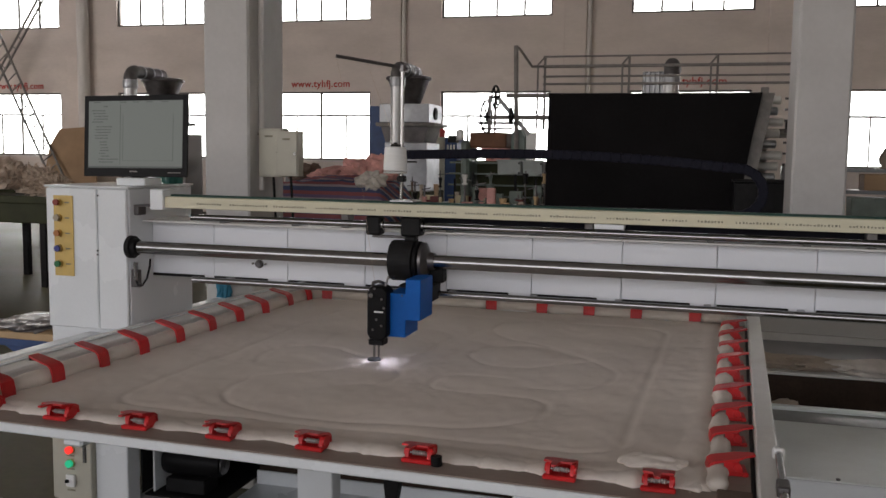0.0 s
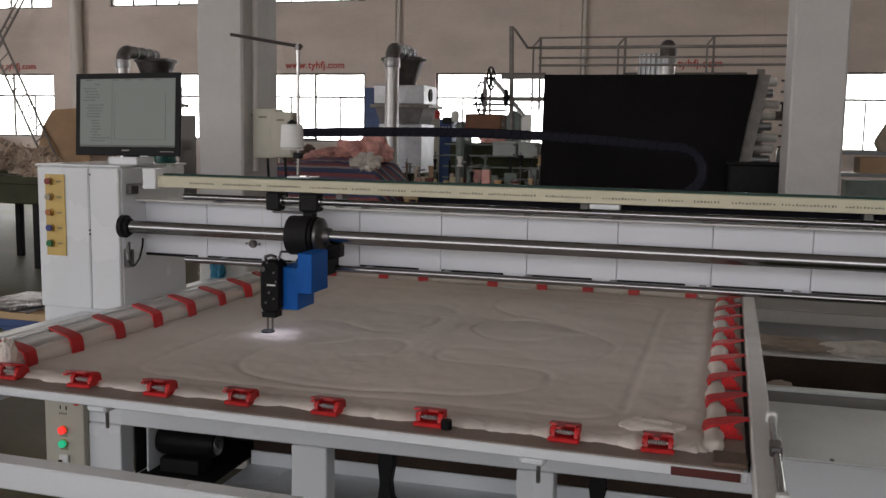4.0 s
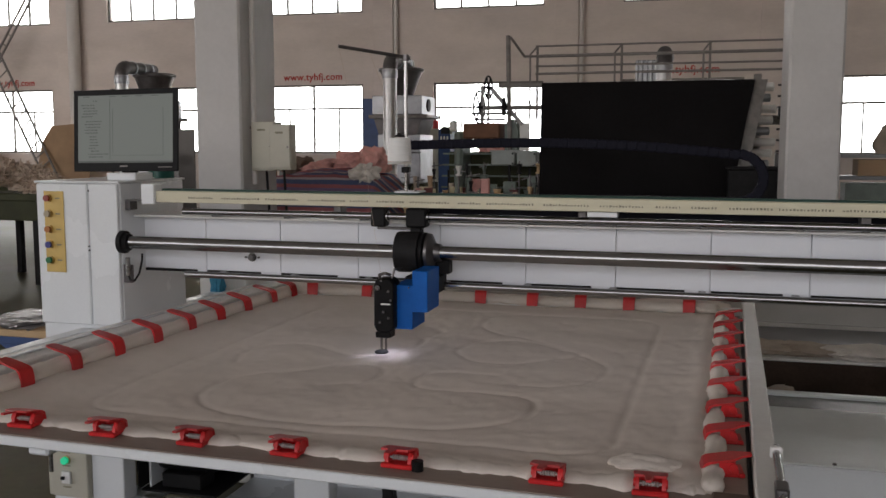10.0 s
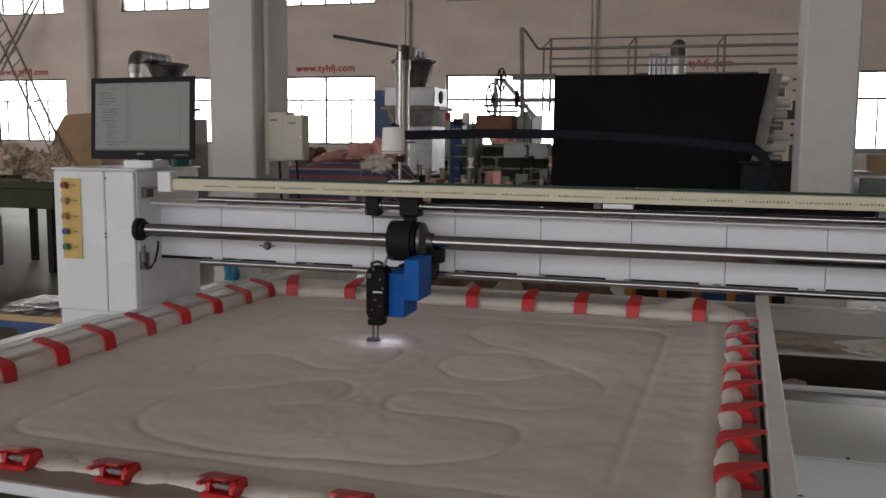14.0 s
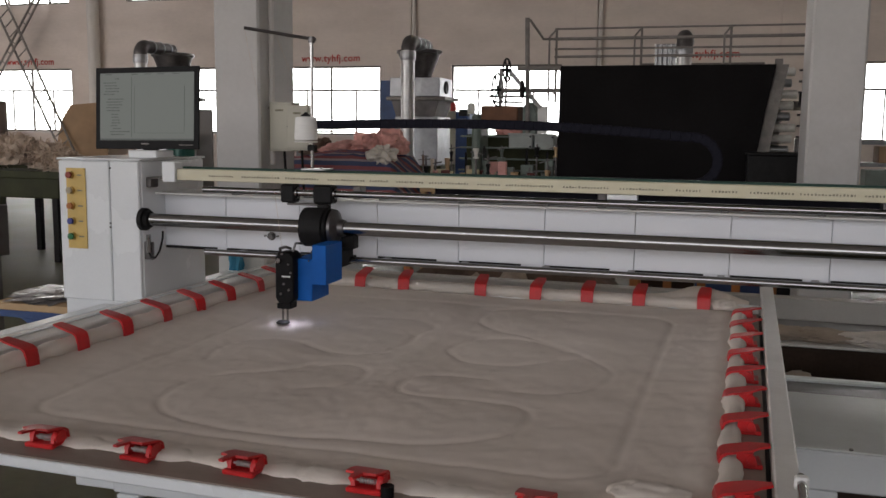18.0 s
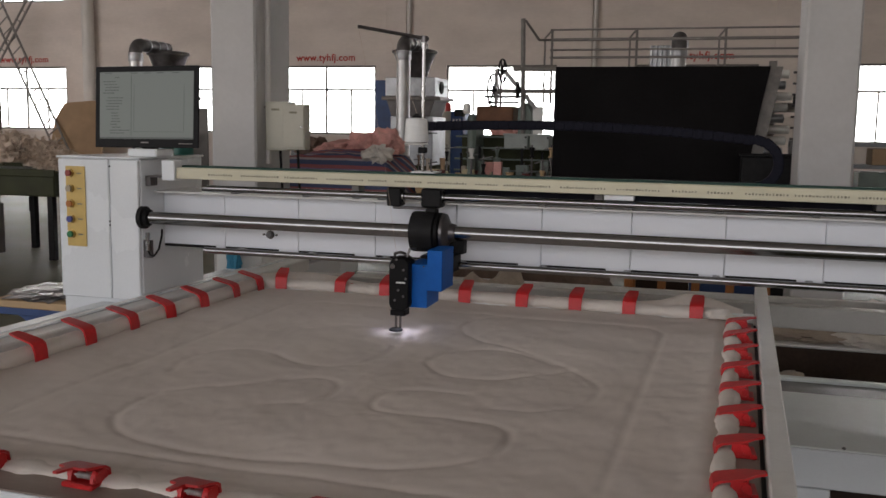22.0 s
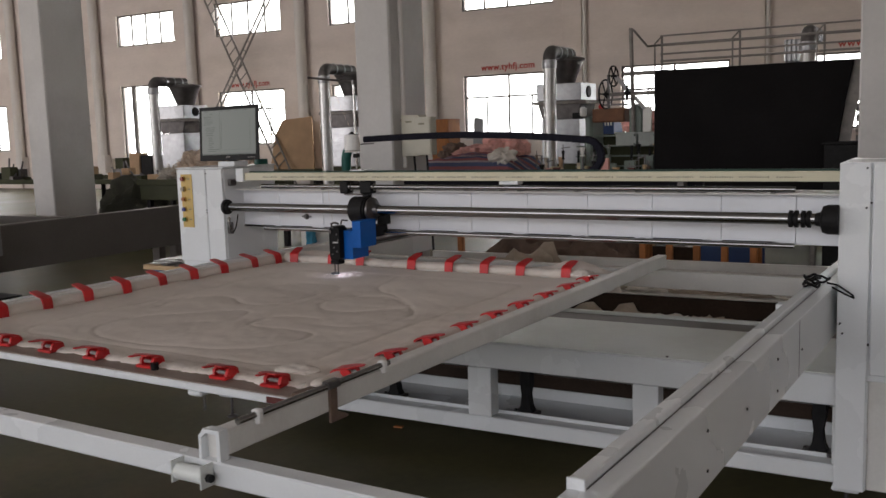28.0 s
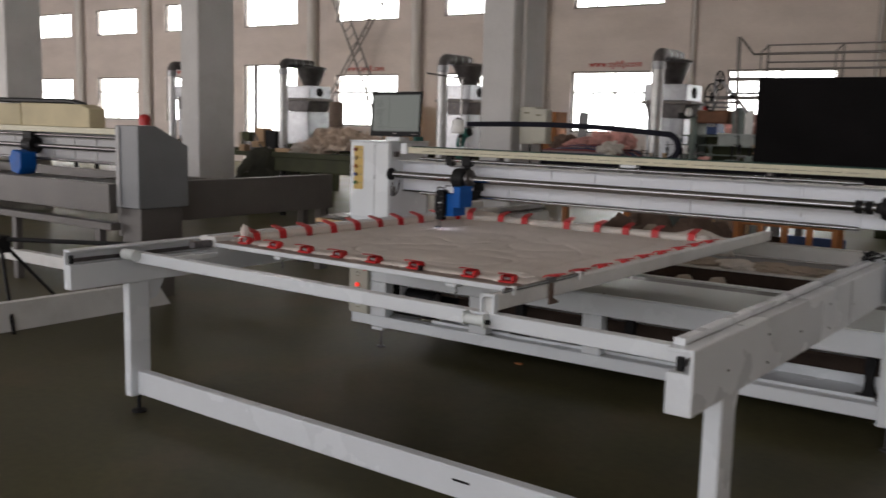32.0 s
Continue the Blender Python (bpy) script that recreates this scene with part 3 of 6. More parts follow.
for z, mm, lab in ((0.47, LAMP_RED, "lit red pilot lamp"), (0.413, LAMP_GREEN, "lit green pilot lamp")):
    pl = part("pilot_lamp", rod((-0.555, -0.042, z), (-0.555, -0.02, z), 0.0155), mm, ec, lab)
    part("lamp_bezel", rod((-0.555, -0.03, z), (-0.555, -0.0225, z), 0.0185), BRASS, pl)
part("breaker", rounded(-0.574, -0.532, -0.036, -0.0225, 0.315, 0.367, 0.003), SCREEN_WHITE, ec)
part("switch", rounded(-0.569, -0.555, -0.048, -0.037, 0.335, 0.347, 0.001), BLACK, ec)
part("stop_button", rod((-0.478, -0.045, 0.598), (-0.478, -0.0225, 0.598), 0.016), RED_TAPE, ec, "red stop button")
for x in (-0.568, -0.54):
    part("key_slot", rounded(x - 0.002, x + 0.002, -0.0245, -0.0225, 0.555, 0.57, 0), MATT_BLACK, ec)
for z in (0.444, 0.388, 0.298, 0.537):
    part("label_bar", rounded(-0.574, -0.538, -0.0245, -0.0223, z - 0.003, z + 0.003, 0), INK, ec)
part("mount", rounded(-0.655, -0.457, 0.02, 0.30, 0.165, 0.246, 0.005), PAINT, ec)

# left upright with the operating panel
lc = thing("machine_upright", "white sheet-steel upright with a yellow panel of five push buttons", "machine upright", "uprights of the gantry")
part("body", extruded([(-0.602, -0.055), (-0.602, 0.40), (-0.235, 0.40), (-0.235, -0.055)], 0.645, 1.543, "z", bev=0.004), PAINT, lc)
part("front_panel", rounded(-0.60, -0.3705, -0.072, -0.057, 0.99, 1.541, 0.004), PAINT, lc)
part("front_panel", rounded(-0.3665, -0.238, -0.072, -0.057, 0.99, 1.541, 0.004), PAINT, lc)
part("top_cover", rounded(-0.61, -0.23, -0.07, 0.41, 1.544, 1.552, 0.003), PAINT, lc)
pn = part("button_panel", rounded(-0.562, -0.474, -0.0765, -0.0725, 1.195, 1.512, 0.001), YELLOW, lc, "ochre yellow button panel")
for k, mm in enumerate((BUTTON_RED, BUTTON_CREAM, BUTTON_ORANGE, BUTTON_BLUE, BUTTON_GREEN)):
    z = 1.485 - 0.0605 * k
    b = part("push_button", lathe([(0.0165, 0), (0.0165, 0.008), (0.0128, 0.010), (0.0128, 0.0)], 20, at=(-0.54, -0.0852, z), axis="y"), BRASS, pn)
    part("button_cap", rod((-0.54, -0.094, z), (-0.54, -0.078, z), 0.0125), mm, b)
    part("label_bar", rounded(-0.510, -0.49, -0.0778, -0.0766, z - 0.003, z + 0.002, 0), INK, pn)
for x, z in ((-0.361, 1.515), (-0.367, 1.30), (-0.367, 1.285)):
    part("screw", rod((x, -0.0755, z), (x, -0.0725, z), 0.0035, seg=8), MATT_BLACK, lc)

# right upright
rc = thing("machine_upright", "white sheet-steel upright with a large flush side door", "machine upright", "uprights of the gantry")
part("body", rounded(3.1, 3.62, -0.05, 0.45, 0.64, 1.543, 0.004), PAINT, rc)
part("front_strip", rounded(3.097, 3.214, -0.068, -0.052, 0.166, 1.541, 0.003), PAINT, rc)
part("side_door", rounded(3.223, 3.62, -0.078, -0.053, 0.672, 1.541, 0.005), PAINT, rc)
part("inner_leg", rounded(3.22, 3.3, -0.03, 0.0, 0.166, 0.66, 0.003), DULL_WHITE, rc)
part("leg", rounded(3.102, 3.22, -0.05, -0.002, 0.166, 0.638, 0.003), PAINT, rc)
part("leg", rounded(3.3, 3.6, 0.1, 0.44, 0.001, 0.639, 0.004), DULL_WHITE, rc)
for x, z in ((3.2, 1.52), (3.2, 1.36), (3.218, 1.38), (3.218, 0.80), (3.11, 0.88), (3.12, 0.84)):
    part("screw", rod((x, -0.084, z), (x, -0.066, z), 0.004, seg=8), MATT_BLACK, rc)

# the gantry beam, its plates, rails and shaft
ga = thing("gantry_beam", "white gantry beam of riveted plates carrying two steel rails", "gantry beam", m=SAG)
part("core", rounded(-0.24, 3.095, 0.12, 0.26, 1.188, 1.408, 0.004), PAINT, ga)
xs = [-0.24, 0.035] + [0.353 + 0.3185 * k for k in range(9)]
xs = [x for x in xs if x < 3.0] + [3.09]
for a, b in zip(xs, xs[1:]):
    part("plate", rounded(a + 0.0010, b - 0.0010, 0.1, 0.118, 1.19, 1.405, 0.002), PLATE, ga)
    if b - a > 0.2:
        part("slot", rounded(a + 0.004, a + 0.235, 0.094, 0.0995, 1.190, 1.201, 0.001), MATT_BLACK, ga)
part("top_flange", rounded(-0.24, 3.095, 0.03, 0.26, 1.41, 1.418, 0.002), DULL_WHITE, ga)
part("upper_rail", rod((-0.003, 0, 1.438), (2.912, 0, 1.438), 0.0125, seg=20), STEEL, ga)
part("lower_rail", rod((0.0, 0, 1.196), (2.912, 0, 1.196), 0.0125, seg=20), STEEL, ga)
for k in range(10):
    x = 0.12 + 0.3 * k
    part("rail_support", rounded(x - 0.012, x + 0.012, 0.0135, 0.118, 1.419, 1.431, 0.001), DARK_STEEL, ga)
    part("rail_support", rounded(x - 0.012, x + 0.012, 0.0135, 0.0995, 1.191, 1.2, 0.001), DARK_STEEL, ga)
part("main_shaft", rod((-0.2, -0.05, 1.318), (3.05, -0.05, 1.318), 0.0245, seg=28), STEEL, ga)
part("bearing", lathe([(0.03, -0.05), (0.044, -0.048), (0.044, -0.03), (0.034, -0.028), (0.032, -0.012), (0.026, -0.01)], 28, at=(-0.195, -0.05, 1.318), axis="x"), MATT_BLACK, ga)
for x in (2.915, 2.965):
    part("coupling", lathe([(0.022, -0.02), (0.036, -0.018), (0.036, -0.004), (0.026, -0.003), (0.026, 0.003), (0.036, 0.004), (0.036, 0.018), (0.022, 0.02)], 24, at=(x, -0.05, 1.318), axis="x"), MATT_BLACK, ga)
part("bearing", lathe([(0.026, -0.06), (0.03, -0.04), (0.055, -0.03), (0.062, -0.01), (0.062, 0.035)], 28, at=(3.06, -0.05, 1.318), axis="x"), MATT_BLACK, ga)
eye = part("eye_bolt", lathe([(0.011, 0.0), (0.0125, 0.004), (0.011, 0.018), (0.007, 0.02), (0.006, 0.014)], 20, at=(0.235, 0.079, 1.258), axis="y"), DARK_STEEL, ga)
part("washer", rod((0.235, 0.094, 1.258), (0.235, 0.0995, 1.258), 0.017), STEEL, eye)
for x in (0.208, 0.262):
    part("screw", rod((x, 0.09, 1.258), (x, 0.0995, 1.258), 0.004, seg=8), DARK_STEEL, ga)
# sensor with a curled lead on the left upright
part("bracket", rounded(-0.238, -0.215, -0.03, 0.02, 1.44, 1.475, 0.002), DARK_STEEL, ga)
part("bracket", rounded(-0.238, -0.10, -0.03, 0.05, 1.474, 1.48, 0.002), DARK_STEEL, ga)
sn = part("sensor", rod((-0.212, -0.06, 1.19), (-0.212, -0.06, 1.26), 0.009), STEEL, ga, "steel proximity sensor")
part("sensor_bracket", rounded(-0.24, -0.2, -0.052, -0.04, 1.16, 1.23, 0.002), DARK_STEEL, ga)
part("lead", bent([(-0.212, -0.06, 1.19), (-0.20, -0.065, 1.172), (-0.18, -0.067, 1.172), (-0.16, -0.066, 1.20), (-0.15, -0.06, 1.25), (-0.155, -0.05, 1.275)], 0.004, 8), BLACK, sn)

# cream scale bar over the gantry
sb = thing("scale_bar", "long cream scale bar with faint print and a dark green belt", "scale bar", m=SAG)
part("bar", rounded(-0.0885, 3.09, -0.05, -0.012, 1.474, 1.517, 0.002), CREAM, sb)
part("belt", rounded(-0.0885, 3.09, -0.01, 0.03, 1.498, 1.524, 0.002), GREEN_BELT, sb)
part("end_block", rounded(-0.146, -0.09, -0.06, 0.03, 1.466, 1.543, 0.003), PAINT, sb)
part("clip", rounded(1.54, 1.64, -0.04, 0.02, 1.455, 1.472, 0.002), PAINT, sb)
random.seed(3)
x = 0.05
while x < 2.95:
    word = bmesh.new()
    for k in range(random.randint(7, 16)):
        if x < 3.05:
            h = random.choice((0.005, 0.006, 0.007))
            rounded(x, x + random.uniform(0.004, 0.0075), -0.0512, -0.0499, 1.490, 1.490 + h, 0, word)
        x += 0.0105
    part("print_bar", word, INK, sb, smooth=None)
    x += random.uniform(0.012, 0.035)
for x in (0.6, 1.5, 2.4):
    part("bar_support", rounded(x, x + 0.03, 0.031, 0.09, 1.419, 1.51, 0.002), DARK_STEEL, sb)

# monitor on the upright
mn = thing("monitor", "black flat-screen monitor showing a pale program window", "monitor", m=pose(-0.265, 0.045, 1.747, -4, -0.6, -1.5))
part("case", rounded(-0.195, 0.195, 0.0, 0.04, -0.13, 0.13, 0.012), BLACK, mn)
part("bezel", extruded([(-0.237, -0.160), (0.237, -0.160), (0.237, 0.160), (-0.237, 0.160)], -0.008, -0.001, "y", bev=0.002), BLACK, mn)
sc = part("screen", rounded(-0.2145, 0.2145, -0.0095, -0.0083, -0.126, 0.138, 0), SCREEN, mn, "pale grey lit screen")
random.seed(8)
for rows, z0, xa, wide in ((1, 0.114, -0.148, 0.012), (5, 0.098, -0.20, 0.07), (5, 0.034, -0.185, 0.075), (6, -0.026, -0.165, 0.04), (2, -0.094, -0.17, 0.09)):
    for k in range(rows):
        z = z0 - 0.0112 * k
        x = xa + random.uniform(0, 0.014)
        line = bmesh.new()
        end = x + wide * random.uniform(0.7, 1.0)
        while x < end:
            w = random.uniform(0.004, 0.014)
            rounded(x, x + w, -0.0102, -0.0096, z, z + 0.0042, 0, line)
            x += w + 0.003
        part("text_bar", line, SCREEN_INK, sc, smooth=None)
for x in (-0.19, -0.07, -0.01, 0.05, 0.12):
    part("text_bar", rounded(x, x + 0.03, -0.0102, -0.0096, 0.131, 0.1345, 0), SCREEN_INK, sc, smooth=None)
part("divider", rounded(-0.068, -0.0665, -0.0102, -0.0096, -0.112, 0.122, 0), SCREEN_INK, sc, smooth=None)
for x in (-0.055, 0.172):
    part("divider", rounded(x, x + 0.0012, -0.0102, -0.0096, -0.098, 0.085, 0), SCREEN_INK, sc, smooth=None)
part("divider", rounded(-0.0535, 0.1715, -0.0102, -0.0096, -0.098, -0.0968, 0), SCREEN_INK, sc, smooth=None)
part("task_bar", rounded(-0.214, 0.214, -0.0102, -0.0096, -0.1255, -0.1195, 0), SCREEN_INK, sc, smooth=None)
part("brand_bar", rounded(-0.022, 0.012, -0.0095, -0.0082, -0.142, -0.137, 0), RAIL_PAINT, mn, smooth=None)
part("button_bar", rounded(0.15, 0.21, -0.0095, -0.0082, -0.145, -0.142, 0), RAIL_PAINT, mn, smooth=None)
part("neck", rounded(-0.03, 0.03, 0.01, 0.04, -0.18, -0.14, 0.004), BLACK, mn)
solid("tape_roll", lathe([(0.022, 0.0), (0.04, 0.0), (0.041, 0.003), (0.041, 0.03), (0.04, 0.032), (0.022, 0.032), (0.022, 0.0)], 28, at=(-0.28, 0.33, 1.5525)), TEAL, "roll of green tape lying on the upright", "tape")
ms = thing("monitor_stand", "white steel block carrying the monitor on the upright", "stand")
part("block", rounded(-0.33, -0.2, 0.0, 0.12, 1.553, 1.583, 0.004), PAINT, ms)
part("cable", bent([(-0.36, 0.1, 1.60), (-0.34, 0.05, 1.57), (-0.30, 0.03, 1.56), (-0.26, 0.02, 1.557)], 0.004, 8), BLACK, ms)

# ---- the table: outer rails and legs ----
tb = thing("machine_table", "white steel side rails and legs of the quilting table", "machine table", m=TABLE)


def side_rail(x0, x1, outer, y0, y1, drop=0.0):
    """A C-shaped rail with its slot inward: lower box, web on the outer side, top flange and a track in the slot."""
    xo, xi = (x1, x0) if outer > 0 else (x0, x1)
    xw = xo - 0.014 * outer
    r = part("side_rail", extruded([(x, z - drop) for x, z in ((xi, 0.805), (xo, 0.805), (xo, 1.02), (xi, 1.02), (xi, 1.006), (xw, 1.006), (xw, 0.94), (xi, 0.94))], y0, y1, "y", bev=0.003), PAINT, tb)
    xm = (x0 + x1) / 2 - 0.006 * outer
    part("track", rod((xm, y0 + 0.03, 0.962 - drop), (xm, y1 - 0.02, 0.962 - drop), 0.011), DARK_STEEL, r)
    part("slot_stop", rounded(xm - 0.012, xm + 0.012, y0 + 0.012, y0 + 0.03, 0.945 - drop, 0.99 - drop, 0.002), MATT_BLACK, r)
    xs = x1 if outer > 0 else x0
    for k in range(int((min(y1, -0.15) - y0) / 0.4)):
        for z in (0.85, 0.955) if k % 2 else (0.9,):
            part("screw", rod((xs - 0.001, y0 + 0.3 + 0.4 * k, z - drop), (xs + 0.003, y0 + 0.3 + 0.4 * k, z - drop), 0.005, seg=8), MATT_BLACK, r)
    return r


side_rail(-0.41, -0.345, -1, -2.50, -0.09, 0.04)
side_rail(-0.41, -0.345, -1, 0.42, 2.35, 0.04)
rr = side_rail(2.985, 3.075, 1, -2.47, 2.35)
# raised guide strip along the inner edge of the right rail
part("guide_strip", rounded(2.986, 3.022, -2.415, 2.3, 1.0205, 1.042, 0.003), PAINT, rr)
part("groove", rounded(3.0222, 3.0245, -2.41, 2.3, 1.0202, 1.0222, 0), DARK_STEEL, rr)
part("strip_end", rounded(2.984, 3.024, -2.421, -2.4155, 0.995, 1.043, 0.002), PAINT, rr)
part("rail_joint", rounded(3.074, 3.0765, -0.62, -0.615, 0.81, 1.015, 0), GREY_PAINT, rr)
part("joint_block", rounded(2.95, 2.984, -0.42, -0.36, 0.96, 1.03, 0.003), PAINT, rr)
for x0, x1, zt in ((-0.41, -0.35, 0.764), (2.99, 3.056, 0.804)):
    for y in (-2.147, 1.85):
        lg = part("leg", rounded(x0, x1, y, y + 0.135, 0.105, zt, 0.005), PAINT, tb)
        xm = (x0 + x1) / 2
        part("foot", lathe([(0.042, 0), (0.042, 0.012), (0.012, 0.02), (0.012, 0.104)], 18, at=(xm, y + 0.07, 0.001)), MATT_BLACK, lg)
        part("gusset", extruded([(y + 0.136, zt - 0.001), (y + 0.25, zt - 0.001), (y + 0.20, zt - 0.104), (y + 0.136, zt - 0.124)], xm - 0.006, xm + 0.006, "x"), PAINT, lg)
for y in (-2.105, 1.855):
    part("cross_beam", rounded(-0.349, 2.989, y, y + 0.06, 0.115, 0.25, 0.005), PAINT, tb)
part("cross_slot", rounded(1.9, 1.99, -2.107, -2.1045, 0.19, 0.2, 0), MATT_BLACK, tb)
hk = thing("black_cable_loop", "coil of thin black cable hung at the side rail", "cable")
random.seed(4)
for k in range(5):
    c = Vector((3.02 + random.uniform(-0.02, 0.02), -0.12 + random.uniform(-0.04, 0.04), 1.05 + 0.008 * k))
    ring = bmesh.new()
    bmesh.ops.create_circle(ring, segments=28, radius=0.036 + random.uniform(-0.006, 0.01))
    loops = []
    for v in ring.verts[:]:
        d = Vector((v.co.x, v.co.y, 0)).normalized()
        up = Vector((0, 0, 1))
        mid = c + Vector((v.co.x * 0.8, v.co.y * 1.25, 0.006 * math.sin(3 * math.atan2(v.co.y, v.co.x) + k)))
        loops.append([mid + (d * math.cos(q) + up * math.sin(q)) * 0.005 for q in [math.pi * s / 3 for s in range(6)]])
    ring.free()
    coil = bmesh.new()
    rows = [[coil.verts.new(p) for p in loop] for loop in loops]
    for a in range(28):
        for s in range(6):
            coil.faces.new((rows[a][s], rows[a][(s + 1) % 6], rows[(a + 1) % 28][(s + 1) % 6], rows[(a + 1) % 28][s]))
    part("loop", coil, BLACK, hk)
part("tail", bent([(3.06, -0.09, 1.05), (3.10, -0.1, 1.045), (3.16, -0.12, 1.01), (3.165, -0.12, 0.998), (3.13, -0.115, 1.012), (3.08, -0.1, 1.035)], 0.004, 6), BLACK, hk)

# side shelf by the left upright with a folded plastic bag
st = thing("side_shelf", "raw plywood shelf on a blue frame beside the machine", "shelf")
part("top", rounded(-1.02, -0.63, 0.0, 0.5, 0.905, 0.935, 0.003), PLY, st)
part("frame", rounded(-1.0, -0.65, 0.02, 0.48, 0.87, 0.903, 0.003), CABINET_BLUE, st)
for y in (0.1, 0.4):
    part("bracket", extruded([(-0.98, 0.868), (-0.615, 0.868), (-0.615, 0.66)], y - 0.012, y + 0.012, "y"), CABINET_BLUE, st)
solid("plastic_bag", lump(0.19, 0.22, 0.017, 5, 0.5, 4.0, 0.008, at=(-0.83, 0.24, 0.944)), FILM, "flat folded sheet of grey plastic film on the plywood shelf", "plastic film")

# ---- the sliding carriage with the quilt ----
fr = thing("sliding_carriage", "white sliding steel carriage gripping the quilt with red clamps", "carriage", m=TABLE)
part("front_beam", rounded(-0.30, 2.965, -1.54, -1.485, 0.888, 0.948, 0.004), PAINT, fr)
part("back_beam", rounded(-0.30, 2.965, 1.70, 1.78, 0.85, 0.947, 0.004), BEAM_GREY, fr)
for x in (-0.29, 2.94):
    for y in (-1.51, 1.735):
        part("roller", rod((x - 0.02, y, 0.918), (x + 0.035, y, 0.918), 0.03, seg=20), DARK_STEEL, fr)


def inner_beam(x0, x1):
    b = part("inner_beam", rounded(x0, x1, -1.505, 1.79, 0.957, 1.02, 0.004), DULL_WHITE, fr)
    cap = part("end_cap", extruded([(x0 - 0.022, 0.93), (x0 - 0.014, 0.93), (x0 - 0.014, 1.0), (x0 + 0.002, 1.014), (x1 - 0.012, 1.014), (x1 - 0.012, 0.90), (x1, 0.90), (x1, 1.024), (x0 - 0.006, 1.024), (x0 - 0.022, 1.004)], -1.535, -1.5065, "y"), PAINT, b)
    part("cap_back", rounded(x0 - 0.013, x1 - 0.013, -1.514, -1.507, 0.945, 1.006, 0.002), DULL_WHITE, cap)
    xm = x0 - 0.02
    part("roller_box", rod((xm - 0.044, -1.564, 0.92), (xm + 0.046, -1.564, 0.92), 0.021, seg=20), DECK, b)
    part("roller_plate", rounded(xm - 0.05, xm - 0.045, -1.586, -1.543, 0.895, 0.95, 0.002), DECK, b)
    part("roller_plate", rounded(xm + 0.047, xm + 0.052, -1.586, -1.543, 0.893, 0.95, 0.002), DECK, b)
    part("roller_pin", rod((xm + 0.053, -1.564, 0.917), (xm + 0.066, -1.564, 0.917), 0.01), MATT_BLACK, b)
    xr = x1 - 0.002
    g = part("guide_rod", rod((xr, -1.47, 1.03), (xr, -0.83, 1.03), 0.009), STEEL, b)
    for y in (-1.40, -0.86):
        part("rod_holder", rounded(xr - 0.013, xr + 0.013, y - 0.011, y + 0.011, 1.006, 1.043, 0.004), SCREEN_WHITE, g)
    part("slide_block", rounded(xr - 0.014, xr + 0.012, -1.13, -1.075, 1.021, 1.044, 0.003), DARK_STEEL, g)
    part("grip", extruded([(-1.125, 1.022), (-1.095, 1.022), (-1.095, 0.955), (-1.05, 0.935), (-1.05, 0.928), (-1.125, 0.928)], xr + 0.003, xr + 0.012, "x"), BROWN_CLOTH, g)


inner_beam(2.067, 2.116)
part("left_beam", rounded(-0.235, -0.103, -1.13, 1.79, 0.949, 1.012, 0.006), DULL_WHITE, fr)
part("left_rib", rounded(-0.185, -0.172, -1.125, 1.78, 1.0125, 1.019, 0.002), PAINT, fr)
part("left_roller", rod((-0.33, -1.568, 0.936), (-0.22, -1.568, 0.936), 0.03, seg=20), DECK, fr)
part("left_slide", rounded(-0.16, -0.11, -1.27, -1.135, 0.955, 0.995, 0.006), DARK_STEEL, fr)
part("left_stay", rounded(-0.10, -0.06, -1.484, -1.14, 0.90, 0.93, 0.003), PAINT, fr)
# bars that carry the clamps
part("front_bar", rounded(-0.10, 2.06, -1.135, -1.05, 0.957, 0.9812, 0.003), PAINT, fr)
part("front_strip", rounded(-0.10, 2.05, -1.13, -1.03, 0.9816, 0.985, 0.001), STRIP, fr)
part("back_bar", rounded(-0.10, 2.06, 1.08, 1.17, 0.925, 1.0, 0.004), DULL_WHITE, fr)
part("right_strip", rounded(1.985, 2.056, -1.04, 1.075, 0.965, 0.983, 0.002), STRIP, fr)
part("shadow_gap", rounded(2.0565, 2.0665, -1.04, 1.09, 0.95, 0.972, 0.001), MATT_BLACK, fr)
part("left_tube", rod((-0.064, -1.04, 0.962), (-0.064, 1.075, 0.962), 0.033, seg=20), SLEEVE, fr)
part("left_strip", rounded(-0.04, 0.026, -1.04, 1.075, 0.965, 1.0, 0.002), STRIP, fr)
part("end_patch", rounded(1.90, 2.045, -1.1385, -1.1355, 0.96, 0.979, 0.001), DARK_RED, fr, "dark red patch on the bar end")
part("corner_block", rounded(1.985, 2.058, -1.13, -1.045, 0.986, 0.997, 0.003), BROWN_CLOTH, fr)
for x in (0.42, 1.6):
    part("bar_foot", rounded(x - 0.04, x + 0.02, -1.125, -1.06, 0.936, 0.9565, 0.006), PAINT, fr)
    part("foot_screw", rod((x, -1.09, 0.886), (x, -1.09, 0.9355), 0.005), STEEL, fr)
part("stop_knob", rod((1.372, -1.08, 0.986), (1.372, -1.08, 1.008), 0.013), BLACK, fr)
part("stop_knob", rod((-0.045, -0.74, 1.045), (-0.045, -0.74, 1.053), 0.012), BLACK, fr)
for k in range(5):
    x = 0.1 + 0.45 * k
    part("under_slat", rounded(x, x + 0.05, -1.045, 1.095, 0.943, 0.955, 0.002), DULL_WHITE, fr)


